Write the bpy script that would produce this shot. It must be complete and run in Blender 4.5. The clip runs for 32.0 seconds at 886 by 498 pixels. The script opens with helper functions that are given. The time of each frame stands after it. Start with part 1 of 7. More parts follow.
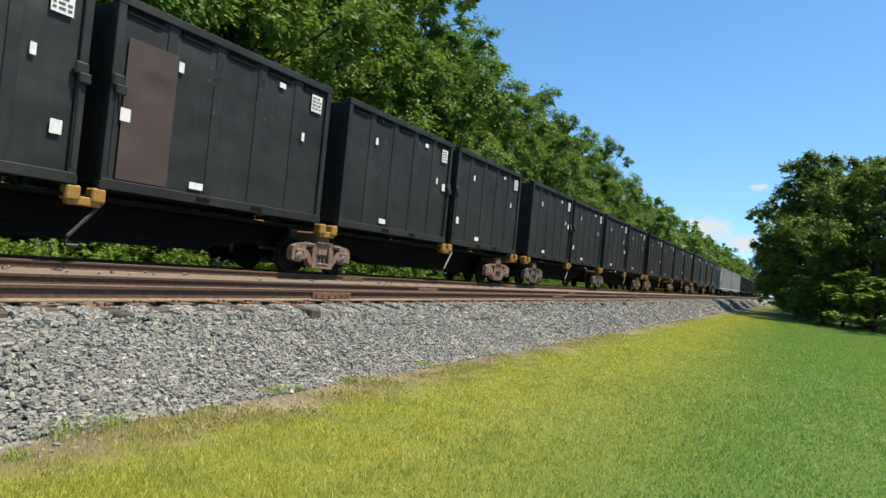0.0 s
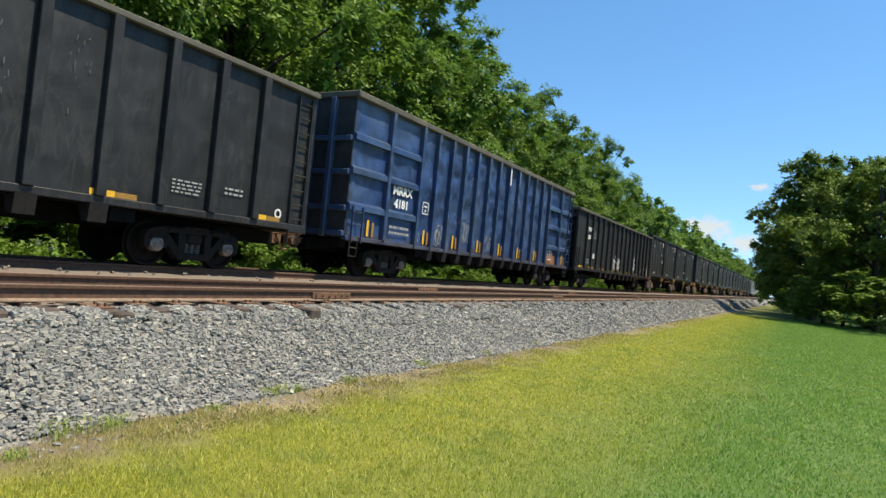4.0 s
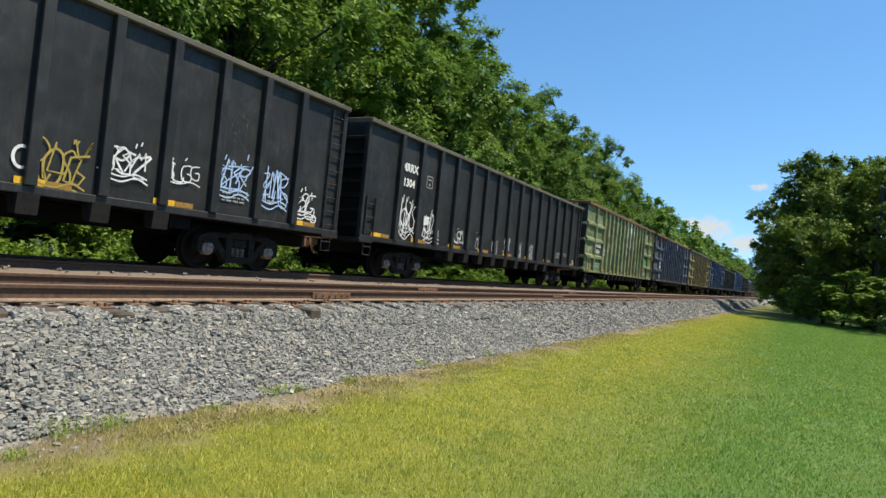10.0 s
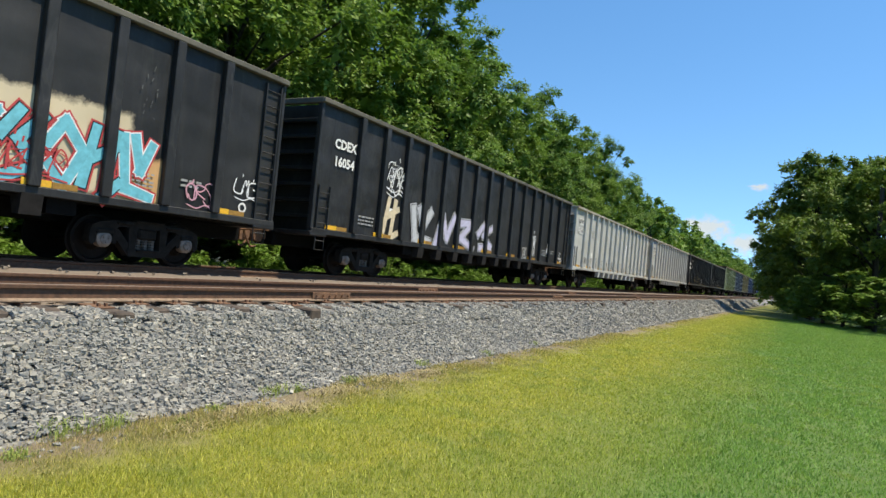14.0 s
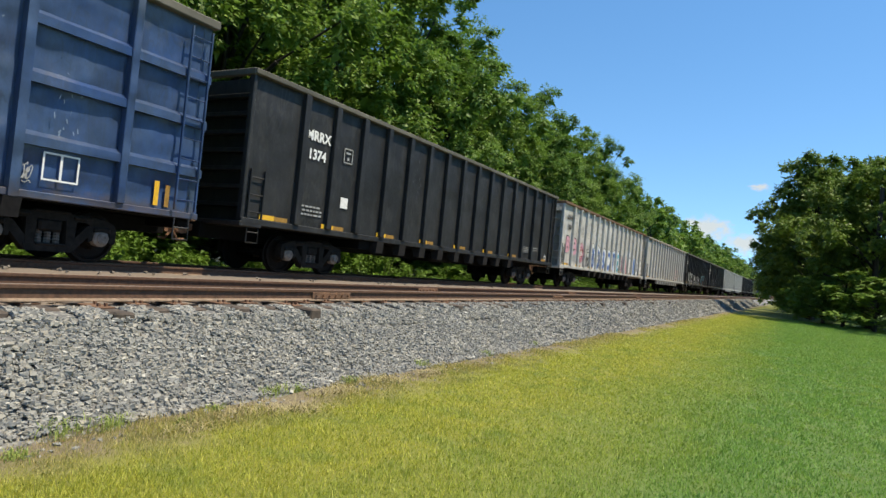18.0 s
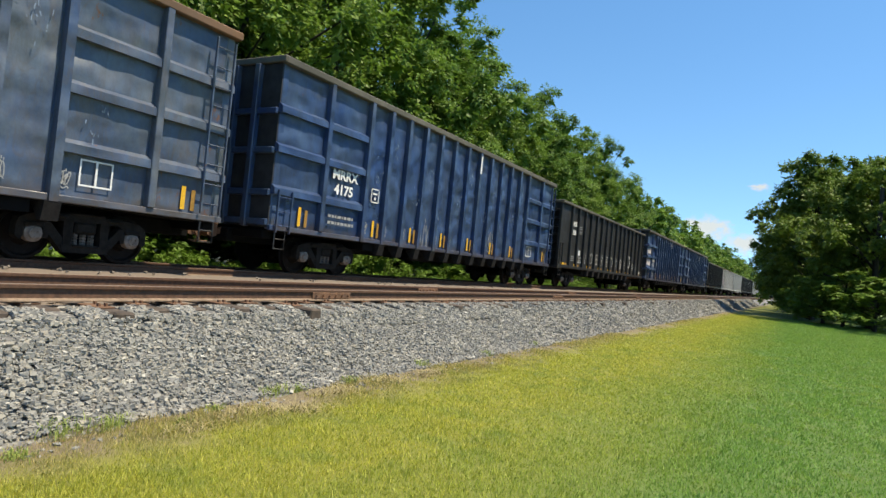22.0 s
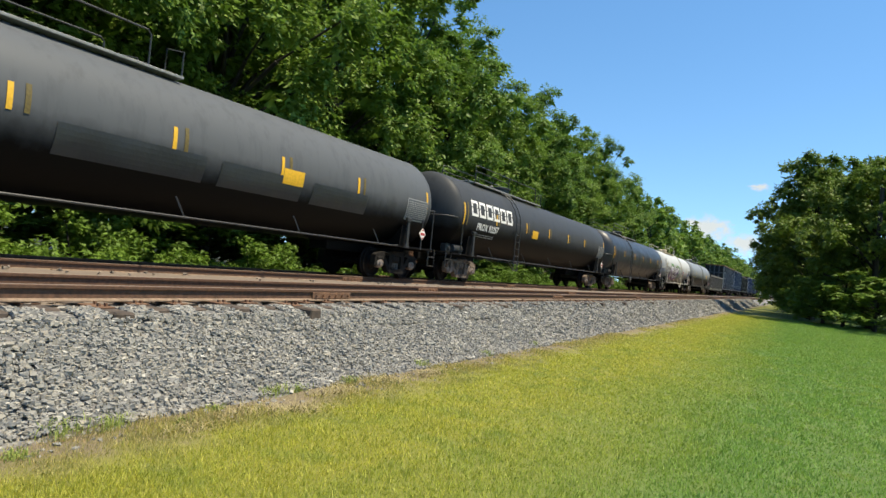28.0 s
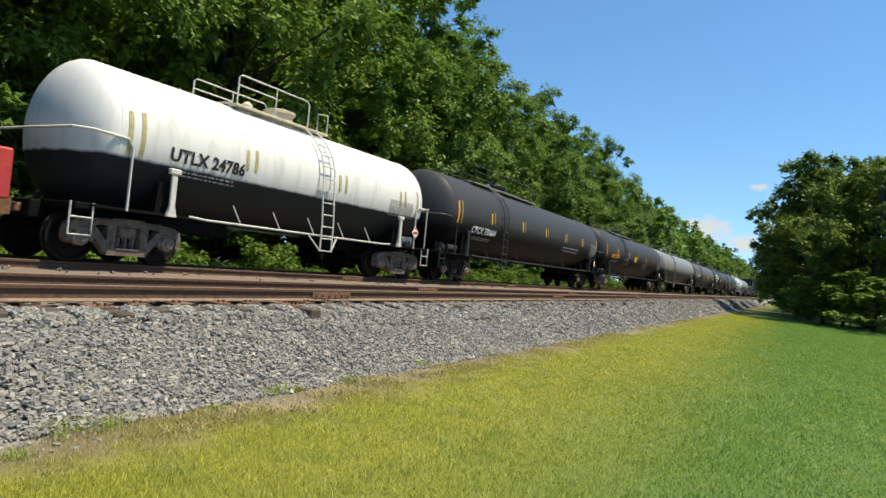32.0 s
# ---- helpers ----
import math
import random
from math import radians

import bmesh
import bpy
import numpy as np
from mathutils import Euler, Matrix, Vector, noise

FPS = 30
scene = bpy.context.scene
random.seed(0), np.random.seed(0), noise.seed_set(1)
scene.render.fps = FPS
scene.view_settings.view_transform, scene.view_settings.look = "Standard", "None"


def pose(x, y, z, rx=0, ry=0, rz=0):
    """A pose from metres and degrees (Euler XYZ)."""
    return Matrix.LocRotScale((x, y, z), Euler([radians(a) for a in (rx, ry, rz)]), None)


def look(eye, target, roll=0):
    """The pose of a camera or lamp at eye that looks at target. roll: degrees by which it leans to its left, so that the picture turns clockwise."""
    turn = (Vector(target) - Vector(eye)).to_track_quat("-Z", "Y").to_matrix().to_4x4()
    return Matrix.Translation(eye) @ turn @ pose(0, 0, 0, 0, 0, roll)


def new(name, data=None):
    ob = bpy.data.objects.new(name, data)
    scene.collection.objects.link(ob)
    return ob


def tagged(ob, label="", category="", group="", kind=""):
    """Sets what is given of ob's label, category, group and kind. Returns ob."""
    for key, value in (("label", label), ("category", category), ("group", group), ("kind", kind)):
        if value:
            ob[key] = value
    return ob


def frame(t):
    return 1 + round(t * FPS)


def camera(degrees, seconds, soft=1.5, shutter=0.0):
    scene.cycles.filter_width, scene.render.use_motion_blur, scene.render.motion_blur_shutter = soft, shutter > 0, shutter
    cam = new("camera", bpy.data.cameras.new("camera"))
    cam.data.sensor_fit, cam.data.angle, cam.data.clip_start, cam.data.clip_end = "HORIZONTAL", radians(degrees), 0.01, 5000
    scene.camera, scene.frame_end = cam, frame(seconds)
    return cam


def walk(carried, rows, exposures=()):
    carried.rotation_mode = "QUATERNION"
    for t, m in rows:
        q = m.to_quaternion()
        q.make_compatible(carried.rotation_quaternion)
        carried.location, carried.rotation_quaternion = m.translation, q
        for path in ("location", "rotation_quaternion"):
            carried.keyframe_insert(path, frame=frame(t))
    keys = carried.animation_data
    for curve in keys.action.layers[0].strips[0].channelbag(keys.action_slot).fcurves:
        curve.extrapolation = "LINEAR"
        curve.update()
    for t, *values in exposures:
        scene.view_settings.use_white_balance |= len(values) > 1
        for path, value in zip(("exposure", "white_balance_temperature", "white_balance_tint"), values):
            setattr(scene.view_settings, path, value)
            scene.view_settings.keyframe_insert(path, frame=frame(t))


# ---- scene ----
cam = camera(69.8, 32.0)
# seconds, stops against the mean, white balance
GLARE = ((0, 0, 7650), (4, 0, 7650), (6, 0, 7950), (7, -0.15, 7900), (8, -0.1, 7900), (9, -0.25, 7550), (10, -0.1, 7600), (11, -0.05, 7850), (12, -0.33, 7400), (13, -0.5, 7300), (14, -0.06, 7500), (16, -0.42, 7350), (17, -0.5, 7350), (18, -0.1, 7600), (20, 0, 7850),
         (22, 0, 7900), (24, -0.1, 7950), (25, -0.12, 7950), (28, 0, 7950), (30, -0.18, 7950), (31, -0.1, 7950), (32, -0.1, 7950))
EYE = Vector((0.0, 0.0, 0.578))
AIM = EYE + 20 * Vector((0.87253, 0.48792, 0.02514))
VIEW = look(EYE, AIM, 5.522)
walk(cam, [(0, VIEW), (32, VIEW)], exposures=[(t, 0.59 + e, kelvin, 6) for t, e, kelvin in GLARE])

# ---- light ----
TO_SUN = Vector((0.14, -0.37, 0.92)).normalized()
world = bpy.data.worlds.new("sky")
scene.world = world
world.use_nodes = True
wn = world.node_tree.nodes
sky = wn.new("ShaderNodeTexSky")
sky.sky_type = "NISHITA"
sky.sun_disc = False
sky.sun_elevation = math.asin(TO_SUN.z)
sky.sun_rotation = math.atan2(TO_SUN.x, TO_SUN.y)
sky.altitude = 1200.0
sky.air_density, sky.dust_density, sky.ozone_density = 1.0, 0.1, 2.2
wn["Background"].inputs["Strength"].default_value = 0.180
vivid = wn.new("ShaderNodeHueSaturation")
vivid.inputs["Saturation"].default_value = 1.24
lift, turn_to, unit = wn.new("ShaderNodeVectorMath"), wn.new("ShaderNodeTexCoord"), wn.new("ShaderNodeVectorMath")
lift.operation, unit.operation = "ADD", "NORMALIZE"
lift.inputs[1].default_value = (0.0, 0.0, 0.11)
world.node_tree.links.new(turn_to.outputs["Generated"], lift.inputs[0])
world.node_tree.links.new(lift.outputs[0], unit.inputs[0])
world.node_tree.links.new(unit.outputs[0], sky.inputs["Vector"])
world.node_tree.links.new(sky.outputs[0], vivid.inputs["Color"])
world.node_tree.links.new(vivid.outputs[0], wn["Background"].inputs["Color"])
sun_data = bpy.data.lights.new("sun", "SUN")
sun_data.energy, sun_data.angle, sun_data.color = 4.9, radians(0.53), (1.0, 0.95, 0.87)
sun = new("sun", sun_data)
sun.matrix_world = look((0, 0, 60), Vector((0, 0, 60)) - TO_SUN)

# ---- plan ----
YC = 12.09              # centre line of the train's track
YN = 7.343              # centre line of the near track
GAUGE = 1.5
SPEED = 20.74
LAWN = -1.0
BED = -0.24


# ---- materials ----
def nodes_of(name):
    m = bpy.data.materials.new(name)
    m.use_nodes = True
    return m, m.node_tree.nodes, m.node_tree.links, m.node_tree.nodes["Principled BSDF"]


def ramp(n, stops):
    r = n.new("ShaderNodeValToRGB")
    e = r.color_ramp.elements
    e[0].position, e[0].color = stops[0][0], (*stops[0][1], 1)
    e[1].position, e[1].color = stops[-1][0], (*stops[-1][1], 1)
    for at, c in stops[1:-1]:
        x = e.new(at)
        x.color = (*c, 1)
    return r


def grey(a, b):
    return [(a, (0, 0, 0)), (b, (1, 1, 1))]


def mixc(n, l, fac, a, b, mode="MIX"):
    m = n.new("ShaderNodeMix")
    m.data_type, m.blend_type = "RGBA", mode
    for socket, v in ((m.inputs[0], fac), (m.inputs[6], a), (m.inputs[7], b)):
        if isinstance(v, (int, float)):
            socket.default_value = v
        elif isinstance(v, tuple):
            socket.default_value = (*v, 1)
        else:
            l.new(v, socket)
    return m.outputs[2]


def noise_at(n, l, vec, scale, detail=4, rough=0.6, stretch=None):
    if stretch:
        mp = n.new("ShaderNodeMapping")
        mp.inputs["Scale"].default_value = stretch
        l.new(vec, mp.inputs["Vector"])
        vec = mp.outputs[0]
    t = n.new("ShaderNodeTexNoise")
    t.inputs["Scale"].default_value, t.inputs["Detail"].default_value, t.inputs["Roughness"].default_value = scale, detail, rough
    l.new(vec, t.inputs["Vector"])
    return t.outputs["Fac"]


def own_coords(n, l, spread=37.0):
    """Object coordinates, shifted for each object by its random number."""
    tc, oi, mul, add = n.new("ShaderNodeTexCoord"), n.new("ShaderNodeObjectInfo"), n.new("ShaderNodeMath"), n.new("ShaderNodeVectorMath")
    mul.operation = "MULTIPLY"
    mul.inputs[1].default_value = spread
    l.new(oi.outputs["Random"], mul.inputs[0])
    l.new(tc.outputs["Object"], add.inputs[0])
    l.new(mul.outputs[0], add.inputs[1])
    return add.outputs[0]


def bump(n, l, height, strength, dist, bsdf):
    b = n.new("ShaderNodeBump")
    b.inputs["Strength"].default_value, b.inputs["Distance"].default_value = strength, dist
    l.new(height, b.inputs["Height"])
    l.new(b.outputs[0], bsdf.inputs["Normal"])


def paint(name, base, faded, dirt, dirt_at=0.55, rust_at=0.68, rust=(0.16, 0.06, 0.025), rough=0.5, streak=0.5, third=None, mottle=0.0, gloss=0.5, dents=0.25, spots=()):
    """Weathered paint on steel: fading, streaks of dirt, patches of rust."""
    m, n, l, b = nodes_of(name)
    v = own_coords(n, l)
    big = noise_at(n, l, v, 0.55, 5, 0.62)
    c = mixc(n, l, ramp_fac(n, l, big, 0.38, 0.66), base, faded)
    if third:
        pn = noise_at(n, l, v, 0.95, 7, 0.68, (1.0, 1.0, 0.8))
        c = mixc(n, l, ramp_fac(n, l, pn, 0.45, 0.68), c, third)
    st = noise_at(n, l, v, 1.0, 6, 0.72, (3.2, 3.2, 0.45))
    sm = n.new("ShaderNodeMath")
    sm.operation = "MULTIPLY"
    sm.inputs[1].default_value = streak
    l.new(ramp_fac(n, l, st, dirt_at - 0.1, dirt_at + 0.2), sm.inputs[0])
    c = mixc(n, l, sm.outputs[0], c, dirt)
    if mottle:
        sp = noise_at(n, l, v, 3.4, 9, 0.78, (1.0, 1.0, 0.75))
        ml = n.new("ShaderNodeMapRange")
        ml.inputs["From Min"].default_value, ml.inputs["From Max"].default_value = 0.36, 0.66
        ml.inputs["To Min"].default_value, ml.inputs["To Max"].default_value = 1 - 0.5 * mottle, 1 + 0.35 * mottle
        l.new(sp, ml.inputs["Value"])
        c = mixc(n, l, 1.0, c, ml.outputs[0], "MULTIPLY")
        c = mixc(n, l, crease_shade(n, l, v, mottle), c, dirt)
    for spot in spots:
        c = mixc(n, l, spot_mask(n, l, spot), c, spot[4])
    ru = noise_at(n, l, v, 2.3, 8, 0.7, (1.0, 1.0, 0.6))
    rf = ramp_fac(n, l, ru, rust_at, rust_at + 0.035)
    c = mixc(n, l, rf, c, rust)
    l.new(c, b.inputs["Base Color"])
    b.inputs["Specular IOR Level"].default_value = gloss
    fine = noise_at(n, l, v, 14, 4)
    dent = noise_at(n, l, v, 1.9, 3, 0.5, (1.0, 1.0, 0.7))
    both = n.new("ShaderNodeMath")
    both.operation = "MULTIPLY_ADD"
    both.inputs[1].default_value = 5.0
    l.new(dent, both.inputs[0])
    l.new(fine, both.inputs[2])
    rr = n.new("ShaderNodeMapRange")
    rr.inputs["To Min"].default_value, rr.inputs["To Max"].default_value = rough - 0.1, rough + 0.2
    l.new(fine, rr.inputs["Value"])
    l.new(rr.outputs[0], b.inputs["Roughness"])
    wide = n.new("ShaderNodeBump")
    wide.inputs["Strength"].default_value, wide.inputs["Distance"].default_value = 1.0, 0.30 * dents
    l.new(noise_at(n, l, v, 0.95, 1.2, 0.45, (0.9, 0.9, 1.3)), wide.inputs["Height"])
    near = n.new("ShaderNodeBump")
    near.inputs["Strength"].default_value, near.inputs["Distance"].default_value = 0.16, 0.012
    l.new(both.outputs[0], near.inputs["Height"])
    l.new(wide.outputs[0], near.inputs["Normal"])
    l.new(near.outputs[0], b.inputs["Normal"])
    return m


def maths(n, l, op, a, c):
    m = n.new("ShaderNodeMath")
    m.operation = op
    for socket, v in ((m.inputs[0], a), (m.inputs[1], c)):
        if isinstance(v, (int, float)):
            socket.default_value = v
        else:
            l.new(v, socket)
    return m.outputs[0]


def spot_mask(n, l, spot):
    """A ragged sprayed or stained patch on a side: x0, x1, z0, z1, colour, softness, strength."""
    x0, x1, z0, z1, _, soft, much = spot
    tc, sx = n.new("ShaderNodeTexCoord"), n.new("ShaderNodeSeparateXYZ")
    l.new(tc.outputs["Object"], sx.inputs[0])
    off = maths(n, l, "MULTIPLY", maths(n, l, "SUBTRACT", noise_at(n, l, tc.outputs["Object"], 2.2, 6, 0.7), 0.5), soft * 4.0)
    x, z = maths(n, l, "ADD", sx.outputs["X"], off), maths(n, l, "ADD", sx.outputs["Z"], off)
    inside = maths(n, l, "MINIMUM", maths(n, l, "MINIMUM", maths(n, l, "SUBTRACT", x, x0), maths(n, l, "SUBTRACT", x1, x)), maths(n, l, "MINIMUM", maths(n, l, "SUBTRACT", z, z0), maths(n, l, "SUBTRACT", z1, z)))
    return maths(n, l, "MULTIPLY", ramp_fac(n, l, inside, -soft * 0.3, soft * 0.7), much)


def crease_shade(n, l, v, much):
    """Shade of thin folds put into the colour: dark lines, mostly upright, in patches."""
    mp, t = n.new("ShaderNodeMapping"), n.new("ShaderNodeTexNoise")
    mp.inputs["Scale"].default_value = (2.4, 2.4, 0.75)
    l.new(v, mp.inputs["Vector"])
    l.new(mp.outputs[0], t.inputs["Vector"])
    t.inputs["Scale"].default_value, t.inputs["Detail"].default_value, t.inputs["Distortion"].default_value = 1.5, 3.0, 0.9
    d, a, k = n.new("ShaderNodeMath"), n.new("ShaderNodeMath"), n.new("ShaderNodeMath")
    d.operation, a.operation, k.operation = "SUBTRACT", "ABSOLUTE", "MULTIPLY"
    d.inputs[1].default_value = 0.5
    l.new(t.outputs["Fac"], d.inputs[0])
    l.new(d.outputs[0], a.inputs[0])
    r = n.new("ShaderNodeMapRange")
    r.inputs["From Min"].default_value, r.inputs["From Max"].default_value = 0.004, 0.05
    r.inputs["To Min"].default_value, r.inputs["To Max"].default_value = 0.85 * min(1, much), 0.0
    l.new(a.outputs[0], r.inputs["Value"])
    l.new(r.outputs[0], k.inputs[0])
    l.new(ramp_fac(n, l, noise_at(n, l, v, 0.9, 4), 0.40, 0.58), k.inputs[1])
    return k.outputs[0]


def ramp_fac(n, l, fac, a, b):
    r = n.new("ShaderNodeMapRange")
    r.inputs["From Min"].default_value, r.inputs["From Max"].default_value = a, b
    l.new(fac, r.inputs["Value"])
    return r.outputs[0]


def plain(name, base, rough=0.6, vary=0.25, scale=6.0, metal=0.0, bumps=0.15, gloss=0.5):
    m, n, l, b = nodes_of(name)
    v = own_coords(n, l)
    f = noise_at(n, l, v, scale, 5)
    lo = tuple(x * (1 - vary) for x in base)
    hi = tuple(min(1, x * (1 + vary)) for x in base)
    c = mixc(n, l, ramp_fac(n, l, f, 0.3, 0.7), lo, hi)
    l.new(c, b.inputs["Base Color"])
    b.inputs["Roughness"].default_value, b.inputs["Metallic"].default_value = rough, metal
    b.inputs["Specular IOR Level"].default_value = gloss
    bump(n, l, f, bumps, 0.01, b)
    return m


GRIME = ((-9.5, 9.5, 0.9, 1.22, (0.085, 0.060, 0.042), 0.22, 0.6), (-9.5, 9.5, 4.45, 5.1, (0.10, 0.11, 0.12), 0.35, 0.4))
BLUE = paint("blue_weathered_paint", (0.020, 0.051, 0.142), (0.053, 0.087, 0.15), (0.030, 0.036, 0.046), 0.53, 0.70, rough=0.30, third=(0.026, 0.050, 0.115), mottle=0.4, gloss=0.5, dents=0.7, spots=GRIME)
BLUE_WORN = paint("worn_blue_paint", (0.052, 0.082, 0.135), (0.115, 0.14, 0.165), (0.085, 0.065, 0.05), 0.52, 0.64, (0.13, 0.062, 0.035), rough=0.36, third=(0.038, 0.068, 0.135), mottle=0.45, dents=0.8, spots=GRIME)
GREEN = paint("green_weathered_paint", (0.20, 0.26, 0.12), (0.33, 0.34, 0.19), (0.12, 0.095, 0.05), 0.47, 0.66, (0.18, 0.085, 0.045), third=(0.13, 0.25, 0.11), mottle=0.8, dents=0.8)
OLIVE = paint("olive_rusted_paint", (0.275, 0.24, 0.115), (0.20, 0.235, 0.10), (0.13, 0.09, 0.045), 0.46, 0.63, (0.15, 0.08, 0.045), third=(0.185, 0.125, 0.068), mottle=1.0, dents=0.6)
BLACK = paint("black_weathered_paint", (0.0115, 0.0116, 0.0122), (0.025, 0.0248, 0.0246), (0.055, 0.053, 0.049), 0.60, 0.76, (0.10, 0.095, 0.09), 0.5, 0.45, third=(0.012, 0.012, 0.013), gloss=0.4, mottle=0.4)
WHITE = paint("off_white_paint", (0.46, 0.46, 0.435), (0.42, 0.42, 0.395), (0.31, 0.295, 0.26), 0.58, 0.75, (0.26, 0.19, 0.11), 0.5, 0.28, mottle=0.12, dents=0.3)
WHITE_RUST = paint("rust_stained_white_paint", (0.56, 0.555, 0.53), (0.47, 0.46, 0.43), (0.33, 0.28, 0.21), 0.54, 0.66, (0.28, 0.17, 0.09), 0.5, 0.55, mottle=0.5, dents=0.3)
GREY = paint("grey_gondola_paint", (0.12, 0.12, 0.11), (0.17, 0.165, 0.15), (0.09, 0.085, 0.075), 0.52, 0.74, (0.17, 0.11, 0.06))
BOX_BLACK = paint("black_container_paint", (0.0135, 0.0138, 0.0125), (0.026, 0.026, 0.0235), (0.056, 0.052, 0.046), 0.60, 0.77, (0.10, 0.09, 0.08), 0.5, 0.4, gloss=0.35)
BOX_PATCH = paint("brown_patch_paint", (0.058, 0.035, 0.029), (0.07, 0.042, 0.035), (0.05, 0.04, 0.035), 0.55, 0.8)
CHORD = paint("mossy_grey_steel", (0.075, 0.07, 0.055), (0.12, 0.11, 0.085), (0.06, 0.055, 0.04), 0.5, 0.66, (0.13, 0.075, 0.04), 0.75)
CHORD_RUST = paint("rusty_top_chord_paint", (0.17, 0.085, 0.04), (0.13, 0.075, 0.045), (0.08, 0.05, 0.03), 0.5, 0.6, (0.2, 0.09, 0.04), 0.8)
CHORD_WHITE = paint("stained_white_chord_paint", (0.36, 0.34, 0.28), (0.27, 0.24, 0.19), (0.16, 0.12, 0.08), 0.5, 0.62, (0.2, 0.12, 0.06), 0.7)
# Black steel taken darker so its colour also holds the shade under wagons.
UNDER = plain("shade_black_underframe_steel", (0.003, 0.0028, 0.0026), 0.8, 0.5, 9, gloss=0.15)
TRUCK = plain("dusty_cast_steel", (0.115, 0.095, 0.08), 0.8, 0.5, 8, gloss=0.2)
TRUCK_RUST = plain("rusty_cast_steel", (0.19, 0.12, 0.082), 0.8, 0.5, 8)
TRUCK_TAN = plain("dusty_brown_cast_steel", (0.135, 0.105, 0.082), 0.85, 0.5, 8, gloss=0.2)
FOOT = plain("dark_grey_bracket_steel", (0.015, 0.0135, 0.0125), 0.8, 0.4, 8, gloss=0.2)
# Paler than the trucks: sunlight on the caps is put into the colour.
BEARING = plain("lit_bearing_cap_steel", (0.20, 0.165, 0.14), 0.7, 0.45, 9, gloss=0.3)
END_DARK = plain("dark_end_wall_steel", (0.020, 0.020, 0.022), 0.7, 0.5, 3)
TRUCK_DARK = plain("dark_cast_steel", (0.015, 0.013, 0.011), 0.8, 0.5, 8, gloss=0.15)
WHEEL = plain("wheel_steel", (0.010, 0.008, 0.007), 0.65, 0.4, 10, 0.2, gloss=0.15)
RUSTY = plain("rusty_steel", (0.145, 0.074, 0.040), 0.85, 0.45, 12)
RAIL_FOOT = plain("dusty_rail_foot_steel", (0.20, 0.142, 0.098), 0.9, 0.35, 14)
# Rust brown, darkened to paint in the head's shade on the web.
RAIL_RUST = plain("shaded_rust_brown_rail_steel", (0.095, 0.048, 0.027), 0.8, 0.4, 18)
RAIL_TOP = plain("worn_rail_head_steel", (0.27, 0.21, 0.165), 0.5, 0.25, 9, 0.3)
TIE = plain("weathered_tie_wood", (0.078, 0.058, 0.044), 0.9, 0.5, 7, 0, 0.5)
YELLOW = plain("yellow_reflector_tape", (0.72, 0.40, 0.03), 0.5, 0.15, 20)
AMBER = plain("dirty_amber_tape", (0.30, 0.16, 0.03), 0.6, 0.3, 20)
OLD_TAPE = plain("sooty_olive_tape", (0.115, 0.085, 0.022), 0.7, 0.3, 20)
MARK = plain("white_marking_paint", (0.72, 0.71, 0.68), 0.6, 0.12, 15)
MARK_GREY = plain("faded_grey_marking_paint", (0.30, 0.30, 0.29), 0.7, 0.25, 15)
SLATE = plain("slate_grey_paint", (0.075, 0.085, 0.095), 0.6, 0.3, 5)
PALE_BLUE = plain("pale_blue_scrape", (0.16, 0.21, 0.28), 0.6, 0.3, 12)
SCUFF = plain("pale_scrape", (0.085, 0.085, 0.083), 0.7, 0.3, 15)
MARK_BLACK = plain("black_marking_paint", (0.015, 0.015, 0.016), 0.6, 0.3, 15)
GHOST = plain("faded_yellow_paint", (0.38, 0.33, 0.15), 0.6, 0.25, 9)
MARK_ORANGE = plain("orange_marking_paint", (0.62, 0.30, 0.04), 0.6, 0.15, 15)
RED = plain("red_paint", (0.42, 0.035, 0.03), 0.5, 0.2, 12)
SPRAY = {k: plain(k + "_spray_paint", c, 0.55, 0.2, 9) for k, c in dict(
    white=(0.70, 0.70, 0.69), lilac=(0.48, 0.46, 0.60), gold=(0.36, 0.27, 0.06), teal=(0.13, 0.44, 0.52), orange=(0.60, 0.26, 0.06),
    blue=(0.06, 0.13, 0.34), sky=(0.36, 0.50, 0.72), pink=(0.58, 0.30, 0.36), green=(0.06, 0.22, 0.07), purple=(0.16, 0.08, 0.22),
    cream=(0.60, 0.50, 0.34), silver=(0.46, 0.47, 0.49), red=(0.45, 0.05, 0.05), sage=(0.40, 0.44, 0.38), maroon=(0.22, 0.035, 0.03), black=(0.012, 0.012, 0.014)).items()}
TANK_BLACK = paint("black_tank_paint", (0.024, 0.028, 0.033), (0.034, 0.038, 0.042), (0.05, 0.048, 0.045), 0.58, 0.82, (0.07, 0.06, 0.05), 0.38, 0.35)
PIPE = plain("grey_pipe_paint", (0.20, 0.20, 0.19), 0.55, 0.25, 12)
PIPE_DARK = plain("black_pipe_paint", (0.03, 0.03, 0.03), 0.5, 0.3, 12)
PIPE_WHITE = plain("white_pipe_paint", (0.55, 0.53, 0.47), 0.55, 0.15, 12)
CREAM = plain("cream_platform_paint", (0.52, 0.44, 0.32), 0.6, 0.2, 9)


